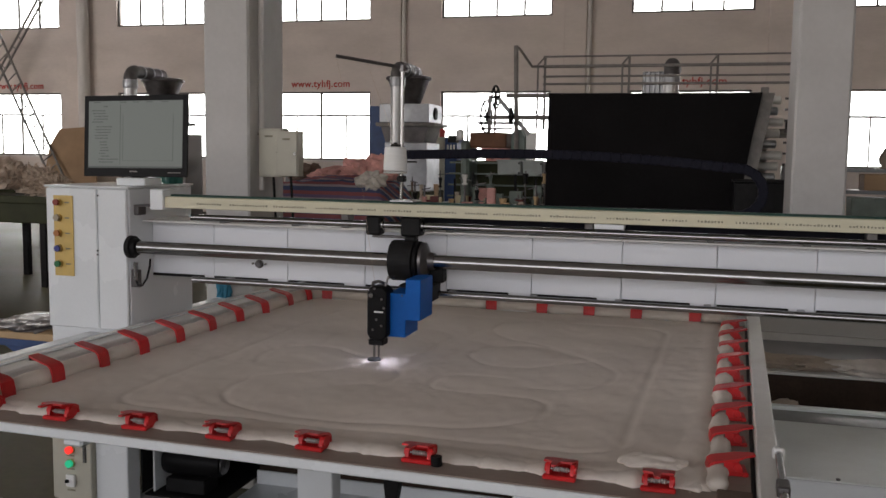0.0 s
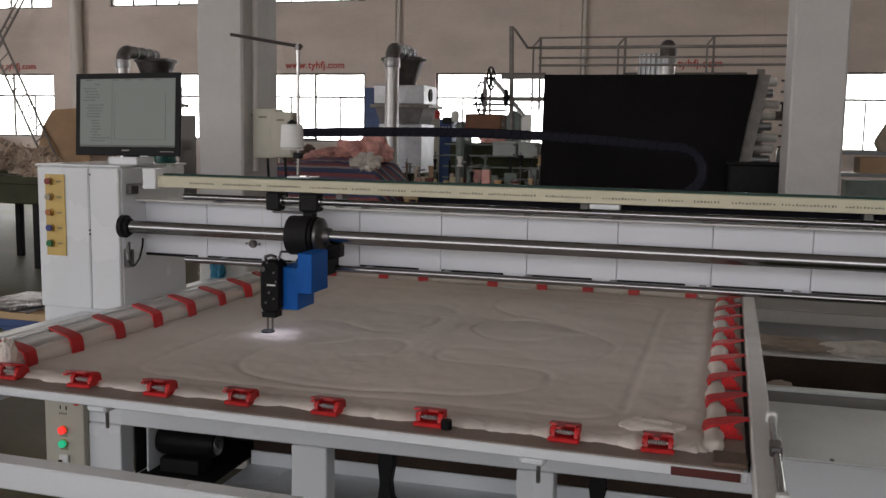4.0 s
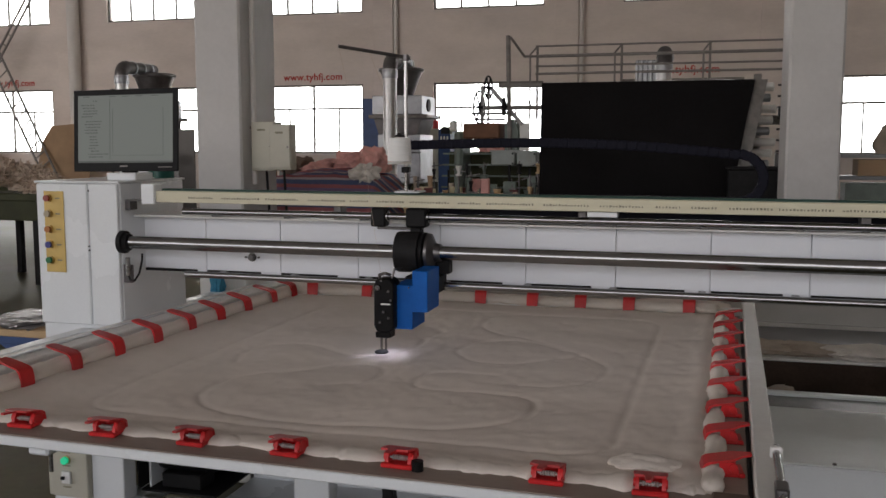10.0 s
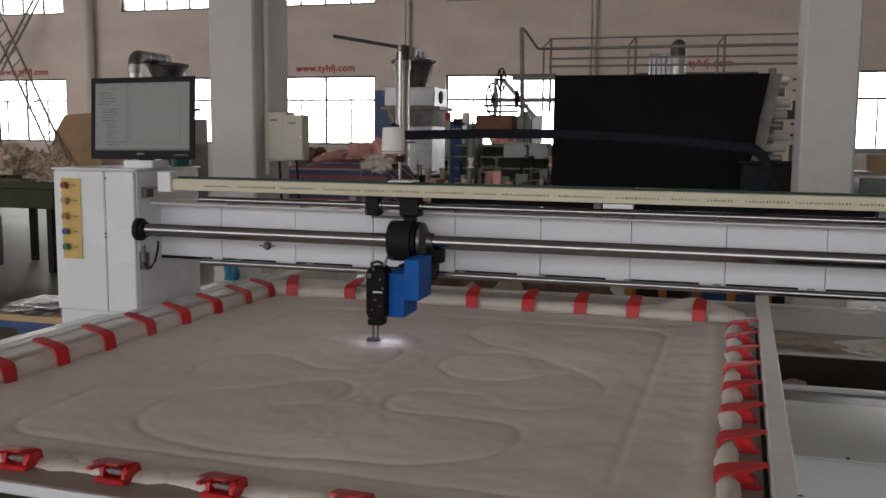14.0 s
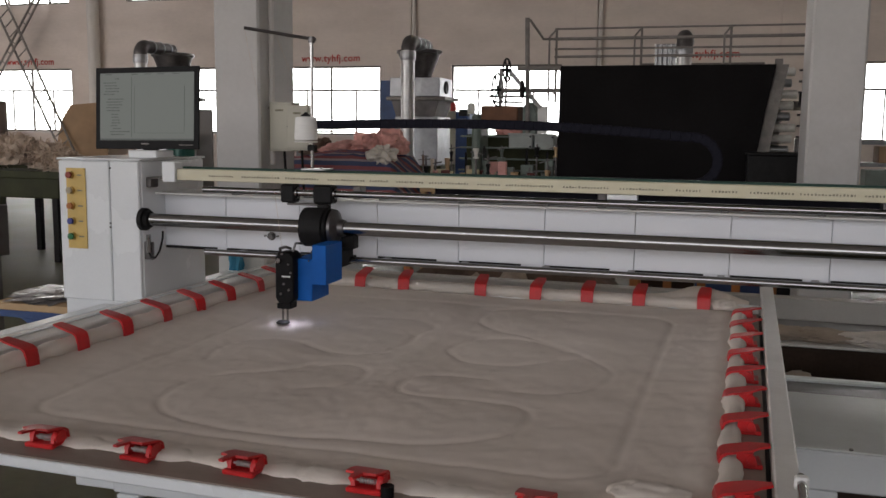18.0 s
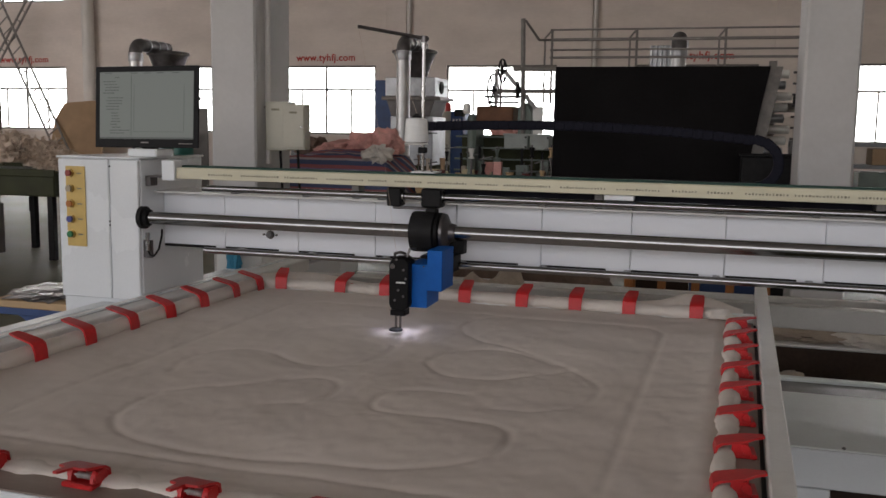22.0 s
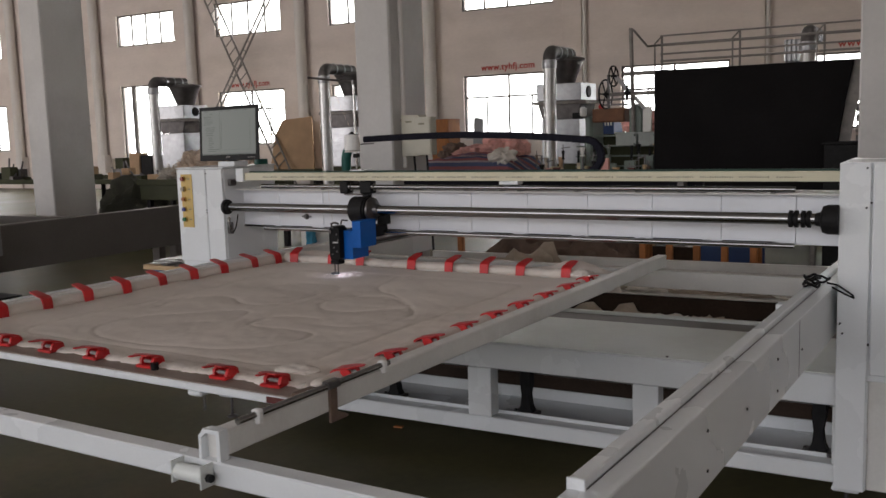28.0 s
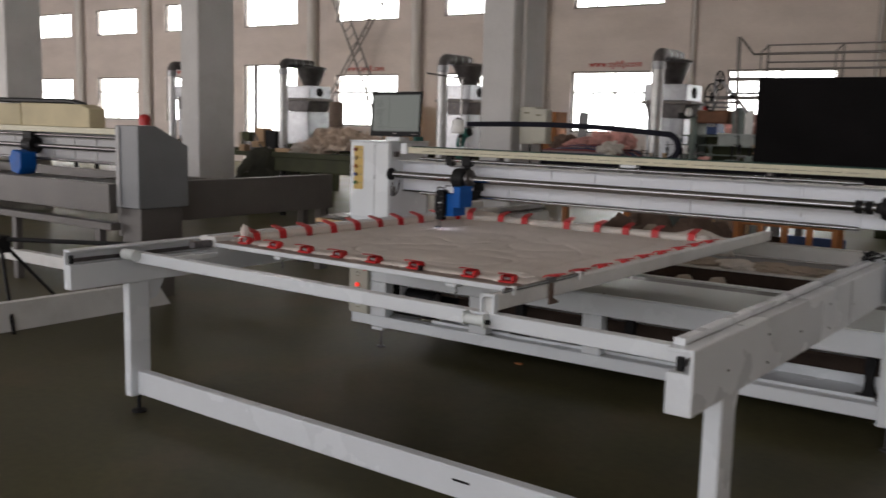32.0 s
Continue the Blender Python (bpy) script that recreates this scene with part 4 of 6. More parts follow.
def clamp_parts(broad, short=False):
    """A spring clamp that grips towards +y: base, two cheeks, a spring and a bent lever with a steep nose."""
    body = bmesh.new()
    rounded(-0.036, 0.036, -0.036, 0.03, 0.0, 0.008, 0.002, body)
    rounded(-0.040, 0.040, -0.044, -0.026, 0.0, 0.012, 0.003, body)
    for s in (-1, 1):
        extruded([(-0.030, 0.008), (0.024, 0.008), (0.022, 0.036), (-0.016, 0.038), (-0.026, 0.026)], s * 0.029 - 0.0045, s * 0.029 + 0.0045, "x", body)
        lathe([(0.011, -0.003), (0.012, 0), (0.011, 0.003)], 12, body, (s * 0.0345, -0.014, 0.024), "x")
    spring = bmesh.new()
    for k in range(6):
        lathe([(0.004, -0.003), (0.008, 0), (0.004, 0.003)], 10, spring, (-0.0155 + 0.0062 * k, -0.014, 0.022), "x")
    rod((-0.03, -0.014, 0.022), (0.03, -0.014, 0.022), 0.003, seg=8, bm=spring)
    lever = bmesh.new()
    rows = [(-0.064, 0.058, -0.010, 0.010), (-0.036, 0.055, -0.02, 0.02), (-0.014, 0.050, -0.033, 0.033), (0.02, 0.044, -0.034, 0.034), (0.052, 0.038, -0.034, 0.034), (0.063, 0.030, -0.034, 0.034), (0.068, 0.010, -0.033, 0.033), (0.069, -0.020, -0.032, 0.032)]
    if short:
        rows = [(-0.118, 0.066, -0.007, 0.004), (-0.066, 0.062, -0.012, 0.008), (-0.058, 0.060, -0.034, 0.034), (-0.02, 0.054, -0.037, 0.037), (0.014, 0.047, -0.037, 0.037), (0.034, 0.036, -0.035, 0.035), (0.042, 0.012, -0.033, 0.033), (0.044, -0.016, -0.032, 0.032)]
    if broad:
        rows = [(-0.045, 0.068, -0.024, 0.024), (-0.025, 0.063, -0.03, 0.03), (0.01, 0.055, -0.033, 0.033), (0.046, 0.046, -0.034, 0.034), (0.06, 0.036, -0.034, 0.034), (0.067, 0.012, -0.033, 0.033), (0.070, -0.026, -0.032, 0.032)]
    up = [[lever.verts.new((x, y, z)) for x in (xa, xb)] for y, z, xa, xb in rows]
    dn = [[lever.verts.new((x, y - (0.005 if z < 0.042 and y > 0 else 0.001), z - 0.006)) for x in (xa, xb)] for y, z, xa, xb in rows]
    for i in range(len(rows) - 1):
        lever.faces.new((up[i][0], up[i][1], up[i + 1][1], up[i + 1][0]))
        lever.faces.new((dn[i][0], dn[i + 1][0], dn[i + 1][1], dn[i][1]))
        for s in (0, 1):
            lever.faces.new((up[i][s], up[i + 1][s], dn[i + 1][s], dn[i][s]))
    lever.faces.new((up[0][0], dn[0][0], dn[0][1], up[0][1]))
    lever.faces.new((up[-1][0], up[-1][1], dn[-1][1], dn[-1][0]))
    for bm in (body, spring):
        bmesh.ops.scale(bm, vec=(0.7, 0.6, 0.5) if broad else (0.92 if short else 0.8, 0.8, 0.85), verts=bm.verts)
    bmesh.ops.scale(lever, vec=(0.76, 0.9, 0.9) if broad else (0.92 if short else 0.84, 0.72 if short else 0.8, 0.8), verts=lever.verts)
    return mesh_of("base", body, RED, 30), mesh_of("spring", spring, SPRING, 50), mesh_of("lever", lever, RED, 30)


CLAMP, BROAD_CLAMP, SHORT_CLAMP = clamp_parts(False), clamp_parts(True), clamp_parts(False, True)


def clamp(x, y, z, turn, model=CLAMP):
    b = new("clamp", model[0])
    b.parent, b.matrix_basis = fr, pose(x, y, z, 0, 0, turn)
    tagged(b, label="red plastic spring clamp")
    for name, me in (("spring", model[1]), ("lever", model[2])):
        o = new(name, me)
        o.parent = b


random.seed(12)
for x in (0.08, 0.323, 0.566, 0.81, 1.055, 1.325, 1.655, 1.865):
    clamp(x, -1.052, 0.986, random.uniform(-4, 4), SHORT_CLAMP)
for y in (-0.89, -0.66, -0.43, -0.195, 0.035, 0.265, 0.50, 0.73, 0.955):
    clamp(2.012, y, 0.984, 94 + random.uniform(-5, 7))
for y in (-0.95, -0.74, -0.53, -0.31, -0.09, 0.13, 0.35, 0.57, 0.80, 1.0):
    clamp(-0.006, y, 1.001, -90 + random.uniform(-5, 5), BROAD_CLAMP)
clamp(0.10, 1.115, 1.001, 198, BROAD_CLAMP)
for x in (0.40, 0.595, 0.94, 1.185, 1.395, 1.605, 1.853):
    clamp(x, 1.115, 1.001, 180 + random.uniform(-5, 5), BROAD_CLAMP)


# the quilt: a soft sheet with stitched furrows
def border(x0, x1, y0, y1, r, n=10):
    pts = []
    for cx, cy, a0 in ((x1 - r, y0 + r, -90), (x1 - r, y1 - r, 0), (x0 + r, y1 - r, 90), (x0 + r, y0 + r, 180)):
        for k in range(n + 1):
            a = radians(a0 + 90 * k / n)
            pts.append((cx + r * math.cos(a), cy + r * math.sin(a)))
    return pts + pts[:1]


def curve(*knots, steps=8):
    """A smooth line through a few knots."""
    k = [Vector(p) for p in (knots[0], *knots, knots[-1])]
    pts = []
    for a, b, c, d in zip(k, k[1:], k[2:], k[3:]):
        for s in range(steps):
            t = s / steps
            pts.append(tuple(0.5 * (2 * b + (c - a) * t + (2 * a - 5 * b + 4 * c - d) * t * t + (3 * b - a - 3 * c + d) * t ** 3)))
    return pts + [tuple(k[-1])]


STITCHES = [
    (border(0.31, 1.755, -0.87, 0.87, 0.13), 0.010),
    (curve((1.68, 0.86), (1.36, 0.86), (1.19, 0.85), (1.09, 0.76), (1.08, 0.58), (1.18, 0.45), (1.29, 0.38), (1.44, 0.26), (1.54, 0.16), (1.63, 0.04), (1.65, -0.08), (1.61, -0.2), (1.52, -0.27), (1.42, -0.28)), 0.008),
    (curve((1.47, 0.21), (1.37, 0.29), (1.25, 0.33), (1.17, 0.29), (1.12, 0.16), (1.13, 0.06), (1.22, -0.02), (1.36, 0.0), (1.47, 0.09), (1.54, 0.16)), 0.010),
    (curve((1.32, -0.19), (1.21, -0.18), (1.13, -0.23), (1.11, -0.31), (1.13, -0.38), (1.18, -0.41), (1.33, -0.40), (1.46, -0.41), (1.51, -0.48), (1.51, -0.6), (1.45, -0.69), (1.31, -0.775), (1.13, -0.79), (0.95, -0.81), (0.78, -0.80), (0.65, -0.75), (0.58, -0.67), (0.555, -0.57), (0.56, -0.45), (0.62, -0.38), (0.71, -0.3), (0.79, -0.2)), 0.011),
    (curve((0.67, -0.35), (0.77, -0.25), (0.87, -0.18), (0.95, -0.2), (0.985, -0.29), (0.96, -0.39), (0.88, -0.44)), 0.009),
    (curve((0.64, 0.04), (0.75, -0.03), (0.85, -0.05), (0.92, 0.0), (0.96, 0.14), (0.94, 0.28)), 0.011),
    (curve((0.76, -0.05), (0.67, 0.01), (0.56, 0.05), (0.46, 0.0), (0.42, -0.12), (0.46, -0.26)), 0.008),
    (curve((0.5, 0.3), (0.62, 0.46), (0.82, 0.52), (0.96, 0.42), (0.93, 0.28)), 0.005),
]


def quilt_mesh():
    nx, ny = 340, 370
    gx, gy = np.meshgrid(np.linspace(-0.02, 1.995, nx), np.linspace(-1.06, 1.10, ny))
    p = np.stack([gx.ravel(), gy.ravel()], 1)
    z = np.zeros(len(p))
    nearest = np.full(len(p), 9.0)
    for pts, depth in STITCHES:
        q = np.array(pts)
        d = np.full(len(p), 9.0)
        for a, b in zip(q[:-1], q[1:]):
            ab = b - a
            t = np.clip(((p - a) @ ab) / (ab @ ab), 0, 1)
            d = np.minimum(d, np.hypot(*(p - a - t[:, None] * ab).T))
        z -= 0.34 * depth * np.exp(-((d / 0.0125) ** 2))
        nearest = np.minimum(nearest, d)
    z += 0.0045 * (1 - np.exp(-((nearest / 0.08) ** 2)))
    edge = np.minimum.reduce([p[:, 0] + 0.02, 1.995 - p[:, 0], p[:, 1] + 1.06, 1.10 - p[:, 1]])
    z += 0.008 * np.exp(-(((edge - 0.06) / 0.04) ** 2)) - 0.02 * np.exp(-((edge / 0.02) ** 2))
    z -= 0.010 * np.exp(-(((p[:, 0] + 0.02) / 0.10) ** 2)) + 0.008 * np.exp(-(((1.10 - p[:, 1]) / 0.10) ** 2))
    z += 0.013 * np.exp(-(((p[:, 0] - 1.85) / 0.08) ** 2) - (((p[:, 1] + 0.95) / 0.05) ** 2))
    soft = np.array([noise.fractal(Vector((x * 5, y * 5, 0.3)), 0.7, 2.0, 4) + 0.5 * noise.noise(Vector((x * 26, y * 16, 4.0))) * math.exp(-((e / 0.16) ** 2)) for (x, y), e in zip(p, edge)])
    crease = np.array([noise.noise(Vector((x * 9 + y * 3, y * 24 - x * 6, 8.2))) for x, y in p])
    broad = np.array([noise.noise(Vector((x * 2.6 + 3, y * 4.2, 1.7))) for x, y in p])
    z += 0.004 * soft + 0.0004 * np.abs(crease) + 0.004 * broad
    verts = [(float(x), float(y), 0.982 + float(h)) for (x, y), h in zip(p, z)]
    faces = [(j * nx + i, j * nx + i + 1, (j + 1) * nx + i + 1, (j + 1) * nx + i) for j in range(ny - 1) for i in range(nx - 1)]
    low = len(verts)
    rim = [i for i in range(nx)] + [j * nx + nx - 1 for j in range(1, ny)] + [(ny - 1) * nx + i for i in range(nx - 2, -1, -1)] + [j * nx for j in range(ny - 2, 0, -1)]
    verts += [(verts[i][0], verts[i][1], 0.958) for i in rim]
    k = len(rim)
    faces += [(rim[i], low + i, low + (i + 1) % k, rim[(i + 1) % k]) for i in range(k)]
    faces.append(tuple(low + i for i in range(k)))
    me = bpy.data.meshes.new("cover")
    me.from_pydata(verts, [], faces)
    me.materials.append(QUILT)
    for f in me.polygons:
        f.use_smooth = True
    me.set_sharp_from_angle(angle=radians(50))
    return me


qu = thing("quilt", "grey-beige quilt with stitched curved furrows, clamped flat in the frame", "quilt", m=TABLE)
cover = new("cover", quilt_mesh())
cover.parent = qu


def roll(a, b, r, seed, n=60, seg=12, squash=0.75, swell=0.5):
    """A lumpy roll of wadding along an edge."""
    a, b = Vector(a), Vector(b)
    bm = bmesh.new()
    along = (b - a).normalized()
    side = Vector((0, 0, 1)).cross(along)
    rings = []
    for i in range(n + 1):
        t = i / n
        k = 0.8 + swell * noise.fractal(Vector((t * 20, seed, 0)), 0.6, 2.2, 4)
        if i in (0, n):
            k = 0.2
        c = a.lerp(b, t) + side * 0.006 * noise.noise(Vector((t * 11, seed, 5)))
        rings.append([bm.verts.new(c + side * (math.cos(u) * r * k) + Vector((0, 0, math.sin(u) * r * k * squash))) for u in [2 * math.pi * s / seg for s in range(seg)]])
    for lo, hi in zip(rings, rings[1:]):
        for s in range(seg):
            bm.faces.new((lo[s], lo[(s + 1) % seg], hi[(s + 1) % seg], hi[s]))
    bm.faces.new(rings[0][::-1])
    bm.faces.new(rings[-1])
    return bm


part("front_edge", roll((0.0, -1.022, 0.982), (1.96, -1.022, 0.982), 0.042, 1, 200, 12, 0.45, 0.45), WADDING, qu, "pale lumpy wadding edge", 60)
part("right_edge", roll((1.985, -1.03, 0.99), (1.985, 1.08, 0.99), 0.032, 2, 160, 12, 0.75, 0.3), WADDING, qu, "pale lumpy wadding edge", 60)
part("left_edge", roll((0.006, -1.03, 1.0), (0.006, 1.08, 1.0), 0.044, 3, 160, 12, 0.74, 0.14), WADDING, qu, "pale lumpy wadding edge", 60)
part("back_edge", roll((0.0, 1.105, 1.0), (1.98, 1.105, 1.0), 0.05, 4, 160, 12, 0.62, 0.25), WADDING, qu, "pale lumpy wadding edge", 60)


def rear_cloth():
    """Loose cover cloth past the back clamps: it rises in soft humps and falls away behind the bar."""
    nx, ny = 90, 14
    verts, faces = [], []
    for j in range(ny):
        v = j / (ny - 1)
        for i in range(nx):
            x = -0.06 + 2.08 * i / (nx - 1)
            hump = 0.016 + 0.03 * max(0.0, noise.noise(Vector((x * 2.3, 1.4, 0.2)))) + 0.05 * math.exp(-(((x - 1.83) / 0.12) ** 2)) + 0.02 * math.exp(-(((x - 0.2) / 0.2) ** 2))
            z = 0.985 + hump * math.sin(math.pi * min(1.0, v * 1.35)) - 0.11 * max(0.0, v - 0.45) ** 1.2 * 2 + 0.006 * noise.noise(Vector((x * 9, v * 5, 2.0)))
            verts.append((x, 1.135 + 0.24 * v + 0.012 * noise.noise(Vector((x * 5, v * 2, 7.0))), z))
    faces = [(j * nx + i, j * nx + i + 1, (j + 1) * nx + i + 1, (j + 1) * nx + i) for j in range(ny - 1) for i in range(nx - 1)]
    me = bpy.data.meshes.new("rear_cloth")
    me.from_pydata(verts, [], faces)
    me.materials.append(QUILT)
    for f in me.polygons:
        f.use_smooth = True
    ob = new("rear_cloth", me)
    ob.parent = qu
    thick = ob.modifiers.new("thickness", "SOLIDIFY")
    thick.thickness, thick.offset = 0.008, -1
    tagged(ob, label="loose cover cloth heaped behind the clamps")


rear_cloth()
part("corner_tuft", lump(0.05, 0.05, 0.025, 15, 0.2, 1.6, 0.01, at=(1.93, 1.06, 1.01)), WADDING, qu, "tuft of loose white wadding", 60)
part("loose_tuft", lump(0.075, 0.05, 0.022, 33, 0.2, 1.8, 0.008, at=(1.845, -0.93, 0.996)), WADDING, qu, "tuft of loose white wadding", 60)
part("corner_tie", lump(0.024, 0.022, 0.05, 21, 0.3, 2.4, 0.05, at=(0.05, -1.04, 1.04)), WADDING, qu, "twisted tuft of wadding standing up", 60)

# ---- the sewing head on the gantry ----
hd = thing("sewing_head", "blue and black sewing head with lit foot and thread cone", "sewing head")
face = part("face_plate", extruded([(-0.022, 1.09), (-0.012, 1.072), (0.03, 1.068), (0.048, 1.085), (0.048, 1.235), (0.03, 1.252), (-0.012, 1.25), (-0.022, 1.23)], -0.272, -0.2, "y", bev=0.004), BLACK, hd, "glossy black face plate")
part("tension_dial", rod((-0.006, -0.282, 1.222), (-0.006, -0.268, 1.222), 0.009), STEEL, face)
for x, z in ((0.005, 1.245), (0.03, 1.21), (0.012, 1.14), (0.03, 1.12), (0.0, 1.105), (0.038, 1.18)):
    part("screw", rod((x, -0.277, z), (x, -0.27, z), 0.004, seg=10), DARK_STEEL, face)
part("mark_bar", rounded(0.004, 0.036, -0.2745, -0.2721, 1.164, 1.169, 0), SCREEN_WHITE, face)
part("take_up_lever", bent([(-0.004, -0.26, 1.245), (0.0, -0.275, 1.265), (0.018, -0.27, 1.27), (0.03, -0.25, 1.262)], 0.005, 8), DARK_STEEL, face)
part("thread_guide", bent([(0.032, -0.24, 1.25), (0.04, -0.235, 1.28), (0.05, -0.2, 1.275)], 0.004, 8), DARK_STEEL, face)
part("needle_bar", rod((0.0, -0.258, 1.008), (0.0, -0.258, 1.075), 0.004), STEEL, hd)
part("presser_bar", rod((0.012, -0.246, 1.002), (0.012, -0.246, 1.075), 0.0038), STEEL, hd)
part("presser_foot", lathe([(0.012, 0.0), (0.023, 0.001), (0.024, 0.005), (0.019, 0.009), (0.009, 0.010)], 24, at=(0.0, -0.258, 0.997)), MATT_BLACK, hd)
part("led_lamp", rounded(-0.012, 0.03, -0.266, -0.22, 1.0635, 1.0655, 0), LED, hd, "lit white work lamp")
# black pieces added round the emitter to block direct sight of it
part("lamp_blocker_top", rounded(-0.0175, 0.0355, -0.2712, -0.2185, 1.0658, 1.0705, 0.001), BLACK, hd)
for x0, x1, y0, y1 in ((-0.016, 0.034, -0.271, -0.267), (-0.017, -0.0135, -0.2665, -0.219), (0.0315, 0.035, -0.2665, -0.219)):
    part("lamp_blocker", rounded(x0, x1, y0, y1, 1.052, 1.0675, 0.0005), BLACK, hd)
part("housing", extruded([(0.032, 1.077), (0.102, 1.077), (0.102, 1.137), (0.154, 1.137), (0.154, 1.276), (0.101, 1.276), (0.101, 1.226), (0.032, 1.226)], -0.235, -0.09, "y", bev=0.002), BLUE, hd, "blue painted sheet-metal housing")
for x, z in ((0.036, 1.218), (0.036, 1.17), (0.09, 1.22)):
    part("screw", rod((x, -0.239, z), (x, -0.234, z), 0.003, seg=8), STEEL, hd)
part("hub", lathe([(0.05, -0.012), (0.07, -0.006), (0.072, 0.0), (0.072, 0.078), (0.066, 0.082)], 36, at=(0.0, -0.05, 1.318), axis="x"), MATT_BLACK, hd, "black bearing hub on the main shaft")
part("collar", lathe([(0.066, 0.084), (0.07, 0.086), (0.07, 0.096), (0.06, 0.1)], 36, at=(0.0, -0.05, 1.318), axis="x"), BLACK, hd)
part("flange", lathe([(0.055, 0.102), (0.068, 0.104), (0.066, 0.114), (0.034, 0.13), (0.03, 0.15)], 36, at=(0.0, -0.05, 1.318), axis="x"), DARK_STEEL, hd)
part("bearing_block", rounded(0.115, 0.172, -0.02, 0.03, 1.238, 1.29, 0.004), MATT_BLACK, hd)
part("lower_slide", rounded(0.03, 0.15, -0.089, 0.03, 1.178, 1.236, 0.003), MATT_BLACK, hd)
for x0, x1 in ((-0.12, -0.064), (0.012, 0.088)):
    b = part("upper_slide", rounded(x0, x1, -0.026, 0.03, 1.402, 1.47, 0.006), MATT_BLACK, hd)
    part("bush", rod((x1, 0, 1.438), (x1 + 0.006, 0, 1.438), 0.021), STEEL, b)
part("tie_plate", rounded(-0.10, 0.07, -0.012, 0.012, 1.392, 1.401, 0.002), DARK_STEEL, hd)
part("hanger", rounded(0.03, 0.07, -0.03, 0.01, 1.372, 1.4, 0.003), MATT_BLACK, hd)
stn = part("thread_stand", rounded(-0.012, 0.075, -0.075, 0.02, 1.5265, 1.532, 0.002), PAINT, hd, "thread stand on a small white plate")
for x in (0.0, 0.062):
    part("screw", rod((x, -0.06, 1.531), (x, -0.06, 1.537), 0.005, seg=10), DARK_STEEL, stn)
part("post", rod((0.027, -0.06, 1.53), (0.027, -0.06, 1.99), 0.0065), STEEL, stn)
part("arm", bent([(0.04, -0.05, 1.992), (-0.015, -0.09, 2.0), (-0.165, -0.2, 2.022)], 0.006, 8), DARK_STEEL, stn)
part("clamp_collar", lathe([(0.012, -0.01), (0.012, 0.012)], 16, at=(0.027, -0.06, 1.99)), DARK_STEEL, stn)
part("cone_tray", lathe([(0.04, 0.0), (0.043, 0.003), (0.04, 0.007), (0.012, 0.009)], 28, at=(0.003, -0.06, 1.626)), DULL_WHITE, stn)
part("tray_clamp", rounded(0.013, 0.041, -0.074, -0.046, 1.597, 1.618, 0.003), MATT_BLACK, stn)
part("thread_cone", lathe([(0.041, 0.0), (0.0425, 0.006), (0.0385, 0.074), (0.037, 0.081), (0.012, 0.084)], 32, at=(0.003, -0.06, 1.636)), CONE, stn, "white cone of sewing thread")
part("cone_tip", lathe([(0.018, 0.0), (0.016, 0.006), (0.008, 0.009), (0.007, 0.014)], 20, at=(0.003, -0.06, 1.7205)), MATT_BLACK, stn)
part("thread", bent([(0.003, -0.06, 1.736), (-0.08, -0.13, 2.008), (-0.163, -0.2, 2.02)], 0.0005, 4), FLUFF, stn)
part("thread", bent([(-0.163, -0.2, 2.018), (-0.06, -0.23, 1.6), (0.0, -0.262, 1.27)], 0.0005, 4), FLUFF, stn)
part("chain_bracket", extruded([(0.02, -0.06), (0.034, -0.06), (0.034, 0.1), (0.0, 0.15), (-0.055, 0.15), (-0.055, 0.11), (-0.02, 0.11), (0.02, 0.08)], 1.664, 1.669, "z"), BLACK, stn)

# ---- the cable chain: rigid links along a loop behind the scale bar ----
LINKS, PITCH, LOOP, ZTOP, ANCHOR = 72, 0.034, 0.095, 1.688, 1.04

END_DROP = 0.03


def chain_pose(s, head):
    """Where the link at arc length s lies when the head stands at x = head."""
    start = head - 0.045
    total = LINKS * PITCH
    xb = (total - math.pi * LOOP + start + ANCHOR) / 2
    run = xb - start
    yy = 0.13
    if s < run:
        u = s / run
        sag = 0.012 * math.sin(math.pi * u) - END_DROP * u ** 3
        return start + s, yy, ZTOP + sag, 0.0
    a = (s - run) / LOOP
    if a < math.pi:
        return xb + LOOP * math.sin(a), yy, ZTOP - LOOP + LOOP * math.cos(a) - END_DROP * (1 - a / math.pi), math.degrees(a)
    return xb - (s - run - math.pi * LOOP), yy, ZTOP - 2 * LOOP, 180.0


def chain_mesh():
    bm = bmesh.new()
    rounded(-0.02, 0.02, -0.018, 0.018, -0.0165, 0.0165, 0.005, bm)
    rounded(-0.006, 0.006, -0.0185, 0.0185, -0.0172, 0.0172, 0.003, bm)
    return mesh_of("link", bm, CHAIN_BLACK, 30)


chain = thing("cable_chain", "black plastic cable chain looping from the sewing head", "cable chain")
chain_link = chain_mesh()
LINK_OBJECTS = []
for k in range(LINKS):
    ob = new("link", chain_link)
    ob.parent = chain
    LINK_OBJECTS.append(ob)
part("tray", rounded(0.9, 2.5, 0.105, 0.155, 1.4185, 1.464, 0.003), CHAIN_BLACK, chain)

# ---- behind the machine: blanket-covered bench, bedding ----
bt = thing("packing_bench", "low timber bench behind the column", "bench")
part("top", rounded(-2.9, -1.2, 6.35, 7.6, 0.70, 0.76, 0.01), PLY, bt)
for x in (-2.8, -1.3):
    for y in (6.45, 7.5):
        part("leg", rounded(x - 0.04, x + 0.04, y - 0.04, y + 0.04, 0.001, 0.699, 0.005), TIMBER, bt)


